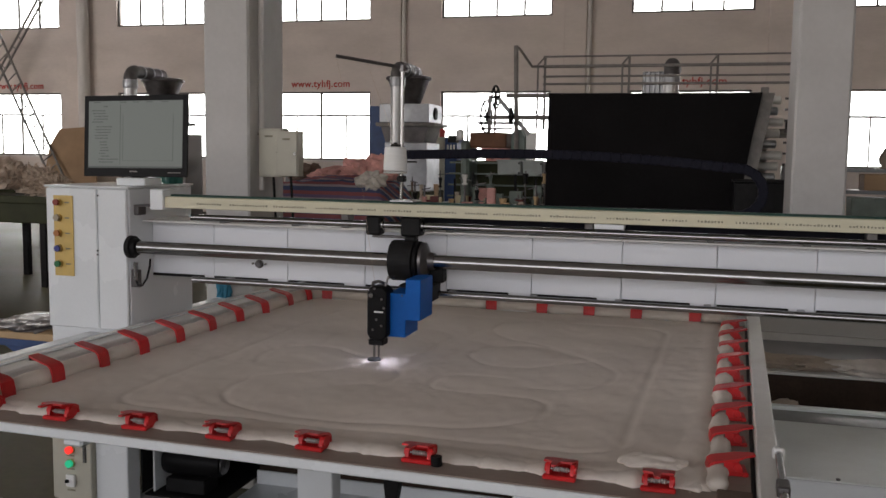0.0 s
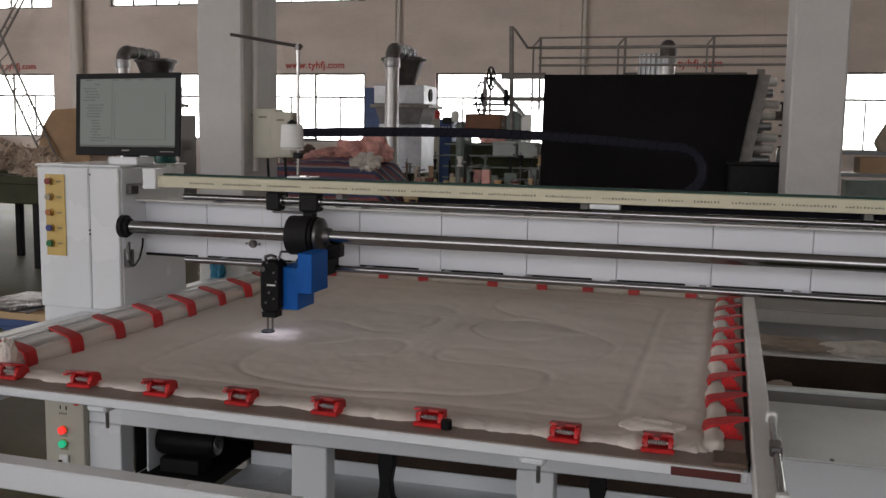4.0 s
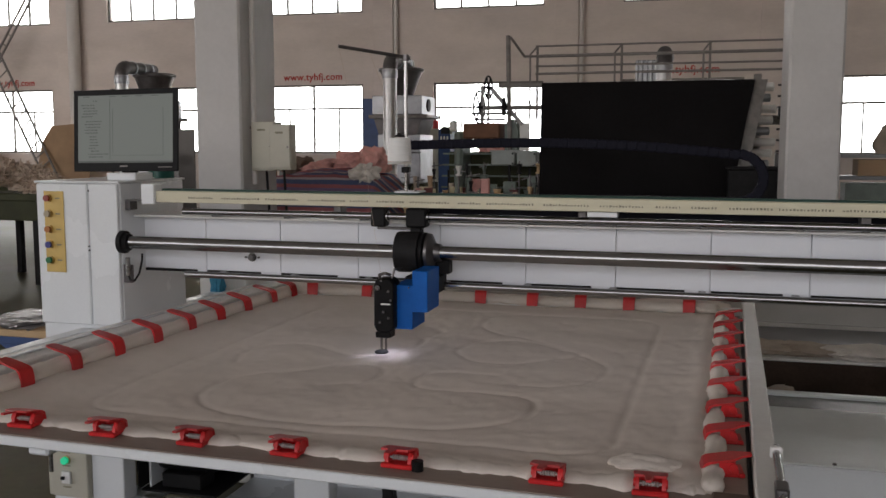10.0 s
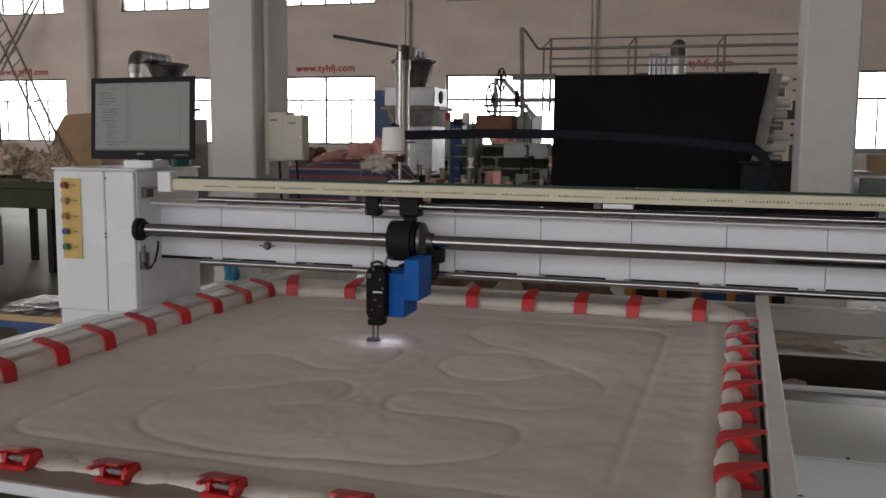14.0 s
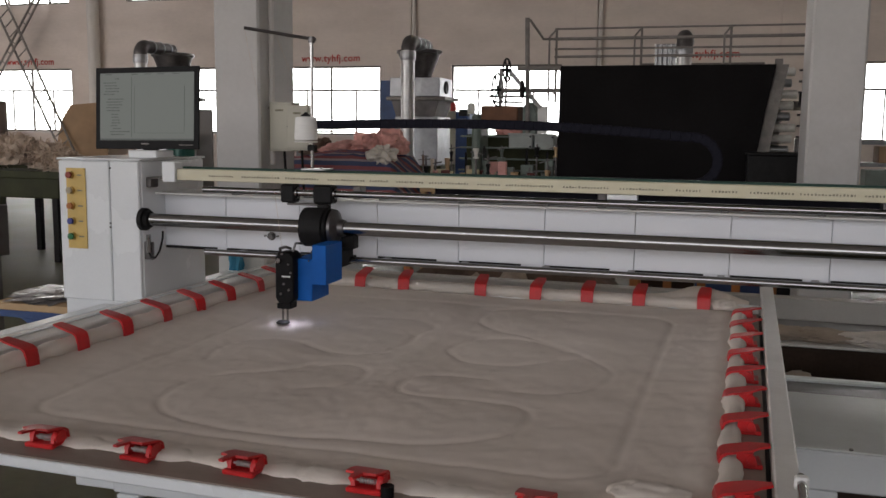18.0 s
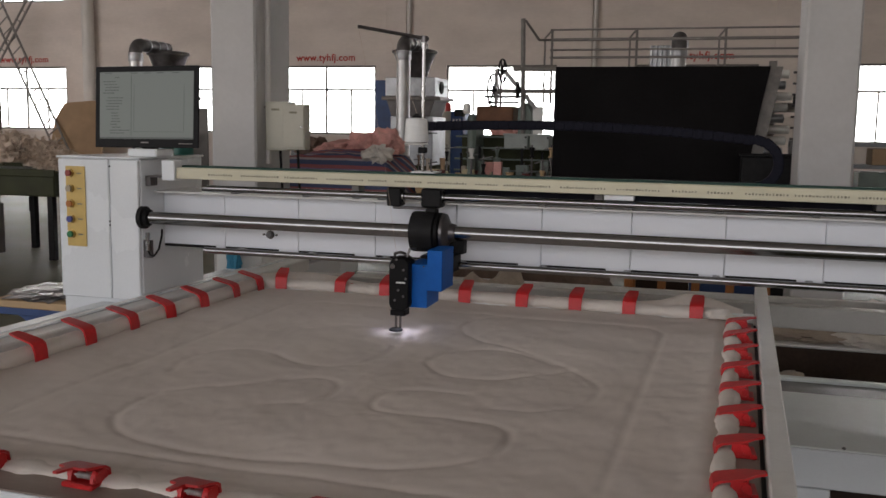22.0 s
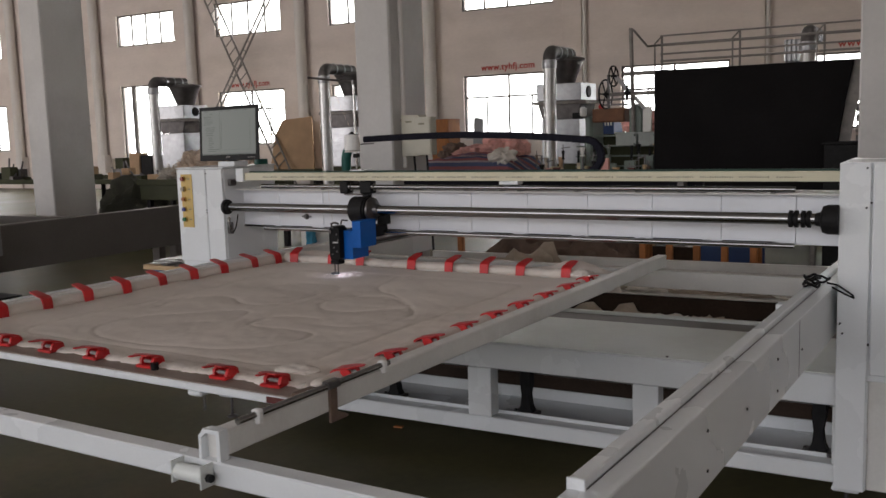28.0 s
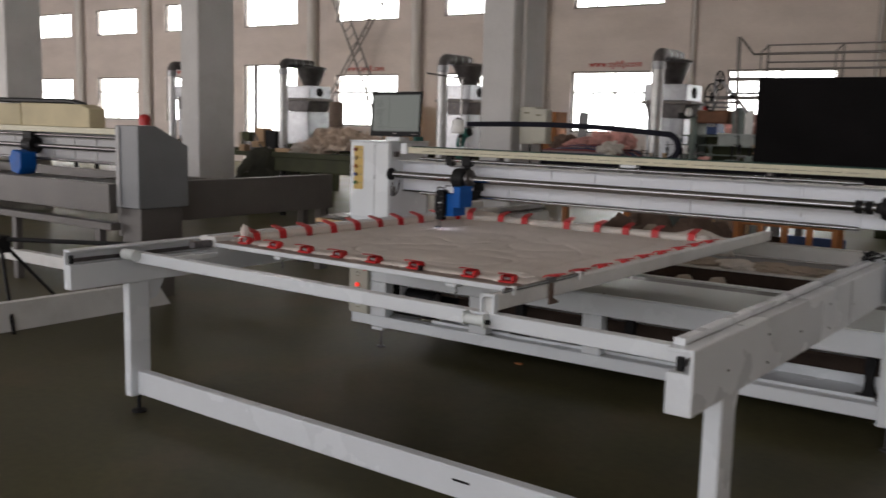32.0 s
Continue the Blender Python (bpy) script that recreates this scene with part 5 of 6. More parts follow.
def draped(name, x0, x1, y0, y1, z0, z1, seed, material, label, category, crown=0.14):
    nx, ny = 44, 30
    verts, faces = [], []
    for j in range(ny + 1):
        for i in range(nx + 1):
            u, v = i / nx, j / ny
            x, y = x0 + (x1 - x0) * u, y0 + (y1 - y0) * v
            e = min(u, 1 - u, v * 0.8, (1 - v) * 0.8)
            h = z0 + (z1 - z0) * min(1.0, e * 9) ** 0.6 + crown * math.sin(math.pi * u) * min(1, e * 4) * 0.6
            h += 0.05 * noise.fractal(Vector((x * 2.3, y * 2.3, seed)), 0.7, 2, 4)
            verts.append((x, y, h))
    for j in range(ny):
        for i in range(nx):
            a = j * (nx + 1) + i
            faces.append((a, a + 1, a + nx + 2, a + nx + 1))
    low = len(verts)
    rim = list(range(nx + 1)) + [j * (nx + 1) + nx for j in range(1, ny + 1)] + [ny * (nx + 1) + i for i in range(nx - 1, -1, -1)] + [j * (nx + 1) for j in range(ny - 1, 0, -1)]
    verts += [(verts[i][0], verts[i][1], z0 - 0.02) for i in rim]
    k = len(rim)
    faces += [(rim[i], low + i, low + (i + 1) % k, rim[(i + 1) % k]) for i in range(k)]
    faces.append(tuple(low + i for i in range(k)))
    me = bpy.data.meshes.new(name)
    me.from_pydata(verts, [], faces)
    me.materials.append(material)
    for f in me.polygons:
        f.use_smooth = True
    return tagged(new(name, me), label, category)


draped("striped_blanket", -2.92, -1.38, 6.3, 7.65, 0.785, 1.34, 3, STRIPES, "red, blue and grey striped blanket heaped over the bench", "blanket")
random.seed(21)
for k, (x, y, z, rx, rz, mm, lab) in enumerate((
    (-2.3, 7.0, 1.47, 0.26, 0.12, PINK, "crumpled pink bedding on the striped blanket"),
    (-1.95, 7.05, 1.52, 0.24, 0.16, PINK, "crumpled pink bedding on the striped blanket"),
    (-1.74, 7.1, 1.54, 0.2, 0.18, PINK, "heap of pink bedding on the striped blanket"),
    (-1.66, 6.6, 1.43, 0.15, 0.13, WHITE_FLUFF, "white crumpled wadding sack slumped on the striped blanket"),
    (-2.65, 7.15, 1.47, 0.2, 0.14, BROWN_CLOTH, "dark brown cloth bundle on the striped blanket"))):
    solid("bedding", lump(rx, 0.22, rz, 30 + k, 0.42, 1.9, 0.1, at=(x, y, z - 0.06)), mm, lab, "bedding", "bedding on the bench")


# ---- carding units with spiral duct, hopper and bright boxes ----
def filter_unit(x, name="blower_unit"):
    u = thing(name, "galvanised blower unit with spiral duct, dark hopper and bright box", "blower unit", "blower units along the hall", m=pose(x, 10.5, 0))
    part("duct", rod((0, 0, 0.0), (0, 0, 2.86), 0.106, seg=28), DUCT, u, "spiral galvanised duct")
    seam = bmesh.new()
    steps, pitch = 14, 0.125
    path = []
    for k in range(int(2.7 / pitch * steps)):
        a = 2 * math.pi * k / steps
        for r, dz in ((0.1055, -0.007), (0.1095, 0.0), (0.1055, 0.007)):
            path.append(seam.verts.new((r * math.cos(a), r * math.sin(a), 0.02 + pitch * k / steps + dz)))
    for k in range(len(path) // 3 - 1):
        for j in (0, 1):
            seam.faces.new((path[3 * k + j], path[3 * k + 3 + j], path[3 * k + 4 + j], path[3 * k + 1 + j]))
    part("seam", seam, DUCT, u)
    part("collar", lathe([(0.118, 2.72), (0.122, 2.73), (0.122, 2.84), (0.118, 2.85)], 24), ZINC, u)
    el = bmesh.new()
    prev = None
    for k in range(7):
        a = radians(15 * k)
        c = Vector((0, 0.14 - 0.14 * math.cos(a), 2.86 + 0.14 * math.sin(a)))
        t = Vector((0, math.sin(a), math.cos(a)))
        s = Vector((1, 0, 0))
        n_ = s.cross(t)
        ring = [el.verts.new(c + s * 0.11 * math.cos(q) + n_ * 0.11 * math.sin(q)) for q in [2 * math.pi * i / 20 for i in range(20)]]
        if prev:
            for i in range(20):
                el.faces.new((prev[i], prev[(i + 1) % 20], ring[(i + 1) % 20], ring[i]))
        prev = ring
    part("elbow", el, HOPPER, u)
    part("cross_duct", rod((0, 0.14, 3.0), (0, 0.95, 3.0), 0.105, seg=20), HOPPER, u)
    for y in (0.3, 0.55, 0.78):
        part("duct_ring", rod((0, y, 3.0), (0, y + 0.03, 3.0), 0.114, seg=20), ZINC, u)
    if x > 1:
        h = part("hopper", rounded(-0.44, -0.1, 0.6, 1.2, 2.62, 2.96, 0.02), ZINC, u, "bright galvanised inlet box")
        for k in range(5):
            part("rib", rod((-0.41 + 0.07 * k, 0.6, 2.63), (-0.41 + 0.07 * k, 0.6, 2.95), 0.022, seg=10), ZINC, h)
        part("hopper_cone", lathe([(0.12, 2.49), (0.24, 2.615)], 20, at=(-0.27, 0.88, 0)), HOPPER, u)
    else:
        part("hopper", lathe([(0.19, 2.49), (0.34, 2.88), (0.37, 2.89), (0.37, 2.93), (0.3, 2.95)], 28, at=(-0.1 if -3 < x < 0 else 0.06, 0.88, 0)), HOPPER, u, "dark sooty conical hopper")
    part("upper_box", rounded(-0.47, 0.36, 0.5, 1.25, 2.19, 2.488, 0.01), ZINC, u)
    part("inspection_port", rod((0.355, 0.85, 2.34), (0.38, 0.85, 2.34), 0.1, seg=20), MATT_BLACK, u)
    part("edge_bar", rounded(-0.52, 0.46, 0.46, 1.28, 2.13, 2.186, 0.008), RAIL_PAINT, u)
    neck = bmesh.new()
    rings = [[neck.verts.new((sx * w - 0.05, 0.88 + sy * 0.36, z)) for sx, sy in ((-1, -1), (1, -1), (1, 1), (-1, 1))] for w, z in ((0.32, 1.88), (0.4, 2.128))]
    for i in range(4):
        neck.faces.new((rings[0][i], rings[0][(i + 1) % 4], rings[1][(i + 1) % 4], rings[1][i]))
    neck.faces.new(rings[0][::-1])
    neck.faces.new(rings[1])
    part("neck", neck, HOPPER, u, smooth=20)
    part("lower_box", rounded(-0.38, 0.33, 0.5, 1.25, 1.1, 1.877, 0.012), ZINC, u)
    part("stand_box", rounded(-0.42, 0.4, 0.46, 1.3, 0.001, 1.098, 0.01), OLIVE, u)
    if x < -11 and x > -13:
        part("side_drum", lathe([(0.16, 1.2), (0.17, 1.22), (0.17, 2.08), (0.15, 2.12)], 24, at=(0.86, 0.9, 0)), DRUM, u, "brown fibre drum")
        part("drum_leg", rounded(0.8, 0.92, 0.84, 0.96, 0.001, 1.199, 0.004), OLIVE, u)
    return u


for x in (-2.66, -7.35, -11.95, 1.42, -16.0):
    filter_unit(x)


# ---- the black screen, its platform and railing ----
bs = thing("black_screen", "large black sheet panel leaning on a pale edge frame", "panel")
part("sheet", extruded([(0.30, 2.35), (2.44, 2.35), (2.36, 1.9), (2.25, 1.15), (2.2, 0.75), (0.28, 0.75)], 6.66, 6.72, "y", bev=0.004), PANEL_BLACK, bs)
part("edge_strip", extruded([(2.36, 2.35), (2.56, 2.35), (2.43, 1.6), (2.33, 0.75), (2.12, 0.75), (2.17, 1.15), (2.28, 1.9)], 6.724, 6.738, "y"), RAIL_PAINT, bs)
for x in (0.45, 2.05):
    part("prop", rounded(x - 0.03, x + 0.03, 6.74, 6.8, 0.001, 2.2, 0.004), RAIL_PAINT, bs)

pf = thing("platform", "steel machine platform with grey pipe railings", "platform")
part("deck", rounded(0.15, 3.12, 7.55, 9.0, 1.95, 2.02, 0.01), RAIL_PAINT, pf)
for x in (0.35, 3.0):
    for y in (7.65, 8.9):
        part("leg", rounded(x - 0.05, x + 0.05, y - 0.05, y + 0.05, 0.001, 1.949, 0.005), RAIL_PAINT, pf)
for z, r in ((2.84, 0.011), (2.727, 0.018), (2.612, 0.012), (2.525, 0.014)):
    part("rail", rod((0.06, 7.7, z), (3.12, 7.7, z), r, seg=10), RAIL_PAINT, pf)
for k in range(4):
    x = 0.08 + 0.965 * k
    part("rail_post", rod((x, 7.7, 2.0), (x, 7.7, 2.83), 0.014, seg=10), RAIL_PAINT, pf)
    part("rail_brace", bent([(x - 0.07, 7.62, 2.0), (x - 0.07, 7.62, 2.74), (x, 7.69, 2.835)], 0.011, 8), RAIL_PAINT, pf)
part("stay", bent([(-0.15, 7.25, 2.90), (-0.02, 7.4, 2.70), (0.06, 7.68, 2.725)], 0.014), RAIL_PAINT, pf)

# stacked pale rolls at the platform's end, partly hidden by the column
for k in range(8):
    z = 1.5 + 0.115 * k
    solid("foil_roll", lathe([(0.02, 0.0), (0.044, 0.004), (0.044, 0.2 + 0.03 * (k % 3)), (0.02, 0.21 + 0.03 * (k % 3))], 16, at=(2.42, 7.2, z), axis="x"), DULL_WHITE if k % 3 else ZINC, "short bright metal roller on a rack behind the column", "roller", "rollers on the rack")
rk = thing("roller_rack", "grey steel rack carrying rollers and an apron", "rack")
for x in (2.5, 2.95):
    part("upright", rounded(x - 0.04, x + 0.04, 7.32, 7.40, 0.001, 2.45, 0.004), RAIL_PAINT, rk)
for k in range(8):
    z = 1.5 + 0.115 * k
    part("bracket", rounded(2.46, 2.54, 7.13, 7.318, z - 0.054, z - 0.046, 0.001), RAIL_PAINT, rk)
    part("guide_arm", rod((2.7, 7.25, z + 0.02), (3.0, 7.28, z + 0.02), 0.012, seg=8), DARK_STEEL, rk)
part("gear_case", rounded(2.72, 3.02, 7.22, 7.4, 2.0, 2.1, 0.01), MATT_BLACK, rk)
part("gear_case", rounded(2.7, 3.0, 7.24, 7.4, 1.45, 1.62, 0.01), DARK_STEEL, rk)
part("apron", rounded(2.45, 3.1, 7.05, 7.3, 1.15, 1.42, 0.01), GREY_PAINT, rk)
part("skirt", rounded(2.5, 3.05, 7.1, 7.3, 0.001, 1.149, 0.01), GREY_DARK, rk)


# ---- the old textile machine with hand wheels ----
tm = thing("winding_machine", "old pale green winding machine with spoked iron hand wheels", "winding machine")
part("bed", rounded(-1.15, 0.15, 7.3, 8.1, 0.9, 1.12, 0.02), MINT, tm)
for x in (-1.05, 0.02):
    part("frame_leg", extruded([(x - 0.07, 0.001), (x + 0.07, 0.001), (x + 0.04, 0.4), (x + 0.06, 0.899), (x - 0.06, 0.899), (x - 0.04, 0.4)], 7.35, 8.05, "y"), MINT, tm)
part("gear_box", rounded(-0.70, -0.27, 7.25, 7.75, 1.775, 1.95, 0.015), COVER, tm, "rusty brown sheet cover")
part("side_head", extruded([(-0.22, 1.62), (-0.06, 1.62), (-0.055, 1.86), (-0.1, 1.97), (-0.17, 2.0), (-0.22, 1.93)], 7.28, 7.6, "y", bev=0.012), MINT, tm)
part("side_plate", rounded(-0.05, 0.06, 7.3, 7.34, 1.64, 1.95, 0.004), DULL_WHITE, tm)
part("side_head", rounded(-0.82, -0.72, 7.3, 7.75, 1.12, 1.86, 0.03), MINT, tm)
part("back_frame", rounded(-1.0, 0.2, 7.76, 7.84, 1.12, 1.62, 0.01), OLIVE, tm)
for x0, x1, z0, z1 in ((-0.335, -0.068, 1.475, 1.64), (-0.045, 0.18, 1.462, 1.636)):
    tr_ = part("tray", rounded(x0, x1, 7.1, 7.3, z0, z1, 0.01), TRAY, tm, "pale grey-green sheet tray")
    part("tray_lip", rounded(x0 - 0.01, x1 + 0.01, 7.085, 7.099, z1 - 0.02, z1 + 0.004, 0.003), TRAY, tr_)
    for z in (z0 + 0.02, z1 - 0.035):
        part("bolt", rod((x1 - 0.02, 7.09, z), (x1 - 0.02, 7.1, z), 0.011, seg=8), MATT_BLACK, tr_)
for k in range(4):
    z = 1.2 + 0.13 * k
    part("shelf_bar", rounded(-1.0, 0.28, 7.4 + 0.03 * k, 7.43 + 0.03 * k, z, z + 0.02, 0.003), MINT, tm)
for k, x in enumerate((-0.83, -0.62, -0.42, -0.13, 0.1, 0.16)):
    part("guide_post", rounded(x, x + 0.024, 7.05, 7.08, 0.9, 1.42 + 0.1 * math.sin(k * 2.3), 0.002), MATT_BLACK, tm)
part("roller_bar", rod((-0.6, 7.22, 2.055), (-0.14, 7.22, 2.055), 0.014, seg=10), DARK_STEEL, tm)
part("roller_bar", rod((-0.56, 7.22, 1.99), (-0.2, 7.22, 1.99), 0.012, seg=10), DARK_STEEL, tm)
part("wheel_post", rounded(-0.49, -0.455, 7.23, 7.27, 1.95, 2.37, 0.004), DARK_STEEL, tm)
part("lamp_head", lathe([(0.03, 0), (0.045, 0.02), (0.045, 0.1), (0.02, 0.12)], 14, at=(-0.8, 7.2, 1.86)), DULL_WHITE, tm)
part("motor_box", rounded(-0.95, -0.85, 7.2, 7.34, 1.83, 1.91, 0.006), MATT_BLACK, tm)
part("upright", rod((-0.15, 7.25, 1.6), (-0.18, 7.25, 2.92), 0.026, seg=10), RAIL_PAINT, tm)
part("cross_bar", rod((-0.28, 7.25, 2.365), (0.3, 7.25, 2.365), 0.026, seg=10), RAIL_PAINT, tm)
part("cross_bar", rod((-0.5, 7.25, 2.12), (0.3, 7.25, 2.12), 0.024, seg=10), RAIL_PAINT, tm)
part("diagonal", rod((-0.37, 7.22, 2.34), (-0.02, 7.3, 1.93), 0.024, seg=10), GREY_PLATE, tm)
part("rod_arm", rod((-0.02, 7.24, 2.28), (0.14, 7.24, 2.08), 0.007, seg=6), DARK_STEEL, tm)


def spoked_wheel(x, y, z, r, turn):
    w = bmesh.new()
    n = 28
    for i in range(n):
        a, b = 2 * math.pi * i / n, 2 * math.pi * (i + 1) / n
        rod((0, r * math.cos(a), r * math.sin(a)), (0, r * math.cos(b), r * math.sin(b)), 0.0105, seg=8, bm=w)
    for i in range(6):
        a = 2 * math.pi * i / 6
        rod((0, 0, 0), (0, r * math.cos(a), r * math.sin(a)), 0.009, seg=6, bm=w)
    rod((-0.03, 0, 0), (0.04, 0, 0), 0.017, seg=12, bm=w)
    bmesh.ops.rotate(w, matrix=Matrix.Rotation(radians(turn), 3, "Z"), verts=w.verts)
    bmesh.ops.translate(w, vec=(x, y, z), verts=w.verts)
    part("hand_wheel", w, MATT_BLACK, tm, "spoked cast-iron hand wheel")


spoked_wheel(-0.495, 7.2, 2.125, 0.18, -8)
spoked_wheel(-0.39, 7.2, 2.345, 0.125, -8)
spoked_wheel(-0.21, 7.18, 2.13, 0.09, 25)
random.seed(6)
for k in range(30):
    x = random.uniform(-1.25, 0.25)
    y = random.uniform(6.5, 7.0)
    h = random.uniform(1.12, 1.55)
    w = random.uniform(0.012, 0.036)
    mm = random.choice((MINT, DARK_STEEL, MATT_BLACK, DULL_WHITE, PINK, PLY, DARK_STEEL, MATT_BLACK, BROWN_CLOTH, RED_TAPE if k % 3 == 0 else TAN_SACK))
    o = thing("spindle_stand", "small workshop spindle stand among the machine parts", "spindle stand", "spindle stands")
    part("pole", rod((x, y, 0.0), (x, y, h), max(0.006, w * 0.35), seg=8), DARK_STEEL, o)
    part("foot", lathe([(w * 2.2, 0.0), (w * 2.0, 0.02), (w * 0.5, 0.05)], 12, at=(x, y, 0.001)), MATT_BLACK, o)
    part("bobbin", lathe([(w * 1.1, 0), (w * 1.1, 0.015), (w * 0.6, 0.02), (w * 0.7, random.uniform(0.04, 0.09)), (w * 1.1, 0.095), (w * 1.1, 0.11)], 12, at=(x, y, h - 0.12 - random.uniform(0, 0.12))), mm, o)
    part("arm", rod((x - random.uniform(0.02, 0.1), y, h - 0.05), (x + random.uniform(0.02, 0.1), y, h - random.uniform(0, 0.08)), 0.006, seg=6), DARK_STEEL, o)

wt = thing("parts_table", "tan wooden table crowded with small machine parts", "table")
part("top", rounded(-1.2, 0.25, 6.45, 7.0, 1.1, 1.13, 0.005), PLY, wt)
part("apron", rounded(-1.18, 0.23, 6.47, 6.5, 1.0, 1.099, 0.004), PLY, wt)
for x in (-1.15, 0.2):
    for y in (6.52, 6.94):
        part("leg", rounded(x - 0.025, x + 0.025, y - 0.025, y + 0.025, 0.001, 1.099, 0.003), PLY, wt)
random.seed(77)
for k in range(26):
    x, y = -1.12 + 0.052 * k + random.uniform(-0.03, 0.03), random.uniform(6.55, 6.95)
    w, h = random.uniform(0.02, 0.07), random.uniform(0.05, 0.26)
    mm = random.choice((PINK, TAN_SACK, CARD, PLY, MATT_BLACK, TRAY, MINT, DARK_RED, PALE_BOARD))
    bm_ = rounded(x - w, x + w, y - 0.03, y + 0.03, 1.131, 1.131 + h, 0.006) if k % 3 else lathe([(w * 0.8, 0.0), (w * 0.9, 0.01), (w * 0.5, h * 0.5), (w * 0.75, h)], 14, at=(x, y, 1.131))
    solid("machine_fitting", bm_, mm, "small worn machine fitting lying on the crowded parts table", "machine part", "fittings on the parts table")

# box added to darken the unidentified area between screen and column
dk = thing("dark_filler_box", "dark box added behind the black screen to fill a dark area", "cabinet")
part("body", rounded(2.2, 2.95, 6.35, 6.85, 0.05, 1.46, 0.01), MATT_BLACK, dk)
part("plinth", rounded(2.23, 2.92, 6.38, 6.82, 0.001, 0.049, 0.002), MATT_BLACK, dk)
part("top", rounded(2.18, 2.97, 6.33, 6.87, 1.461, 1.485, 0.005), MATT_BLACK, dk)

# cabinets and a red lamp further back
cb = thing("switch_cabinet", "tan and blue steel switch cabinet with meters", "cabinet")
part("body", rounded(-2.62, -2.42, 12.4, 12.9, 0.001, 1.99, 0.01), BEIGE, cb)
part("front", rounded(-2.415, -2.2, 12.38, 12.9, 0.001, 1.98, 0.01), CABINET_BLUE, cb)
for k in range(3):
    part("meter", rounded(-2.375 + 0.055 * k, -2.345 + 0.055 * k, 12.368, 12.379, 1.74, 1.86, 0.002), SCREEN_WHITE, cb)
part("beacon", lathe([(0.05, 0), (0.05, 0.12), (0.03, 0.15)], 16, at=(-2.52, 12.6, 1.992)), RED_TAPE, cb, "red beacon lamp")
lk = thing("locker", "tall dark blue steel locker by the window", "locker")
part("body", rounded(-6.18, -5.69, 18.92, 19.5, 0.001, 2.87, 0.01), CABINET_BLUE, lk)
part("door", rounded(-6.15, -5.72, 18.9, 18.916, 0.1, 2.82, 0.004), CABINET_BLUE, lk)
solid("orange_crate", rounded(-6.1, -5.7, 12.4, 12.9, 0.001, 1.98, 0.01), TIMBER, "orange timber crate standing behind the switch boxes", "crate")
solid("leaning_board", extruded([(-7.6, 0.9), (-7.33, 0.9), (-7.27, 2.03), (-7.52, 2.07)], 17.0, 17.05, "y"), GREY_PAINT, "grey board leaning by the bright window", "board")
solid("board_stand", rounded(-7.95, -6.95, 16.9, 17.3, 0.001, 0.899, 0.01), OLIVE, "low olive bench carrying the leaning board", "bench")
solid("bedding_bale", lump(0.32, 0.3, 0.2, 44, 0.3, 1.8, 0.2, at=(-0.75, 9.6, 1.744)), PINK, "large pink bundle on a packing crate", "bundle")
solid("packing_crate", rounded(-1.3, -0.5, 9.3, 9.9, 0.001, 1.545, 0.01), CARD, "tall brown packing crate", "crate")

# shelf with bags past the right column
sh = thing("steel_shelf", "grey steel shelf with boxes past the column", "shelf")
for z in (0.5, 1.0, 1.32, 1.56):
    part("board", rounded(3.3, 5.6, 7.9, 8.4, z, z + 0.04, 0.004), GREY_PAINT, sh)
for x in (3.34, 4.4, 5.55):
    for y in (7.92, 8.36):
        part("upright", rounded(x - 0.025, x + 0.025, y - 0.015, y + 0.015, 0.001, 1.62, 0.002), RAIL_PAINT, sh)
solid("carton", rounded(3.62, 4.1, 7.95, 8.33, 1.361, 1.54, 0.006), CARD, "brown carton on the steel shelf", "carton", "cartons on the shelf")
solid("carton", rounded(3.5, 4.3, 7.95, 8.33, 1.041, 1.28, 0.006), MINT, "grey-green carton on the steel shelf", "carton", "cartons on the shelf")
solid("sack", lump(0.2, 0.16, 0.24, 61, 0.25, 1.6, 0.12, at=(4.02, 8.15, 1.722)), TAN_SACK, "striped pale sack slumped on the shelf", "sack")
solid("sack", lump(0.2, 0.16, 0.12, 63, 0.4, 1.8, 0.08, at=(4.5, 8.15, 1.68)), TAN_SACK, "small pale sack on the shelf", "sack")

# ---- left of the machine: olive benches, fibre heaps, cardboard ----
def feed_bench(x0, x1, y0, y1, ztop, label, deep=0.07):
    b = thing("feed_bench", label, "bench", "olive feed benches")
    part("top", rounded(x0, x1, y0, y1, ztop - deep, ztop, 0.015), OLIVE, b)
    part("lip", rounded(x0 - 0.03, x1 + 0.03, y0 - 0.03, y0, ztop - 0.06, ztop + 0.03, 0.008), OLIVE, b)
    for x in (x0 + 0.12, (x0 + x1) / 2, x1 - 0.12):
        for y in (y0 + 0.1, y1 - 0.1):
            part("leg", rounded(x - 0.04, x + 0.04, y - 0.04, y + 0.04, 0.001, ztop - deep - 0.002, 0.004), MATT_BLACK, b)


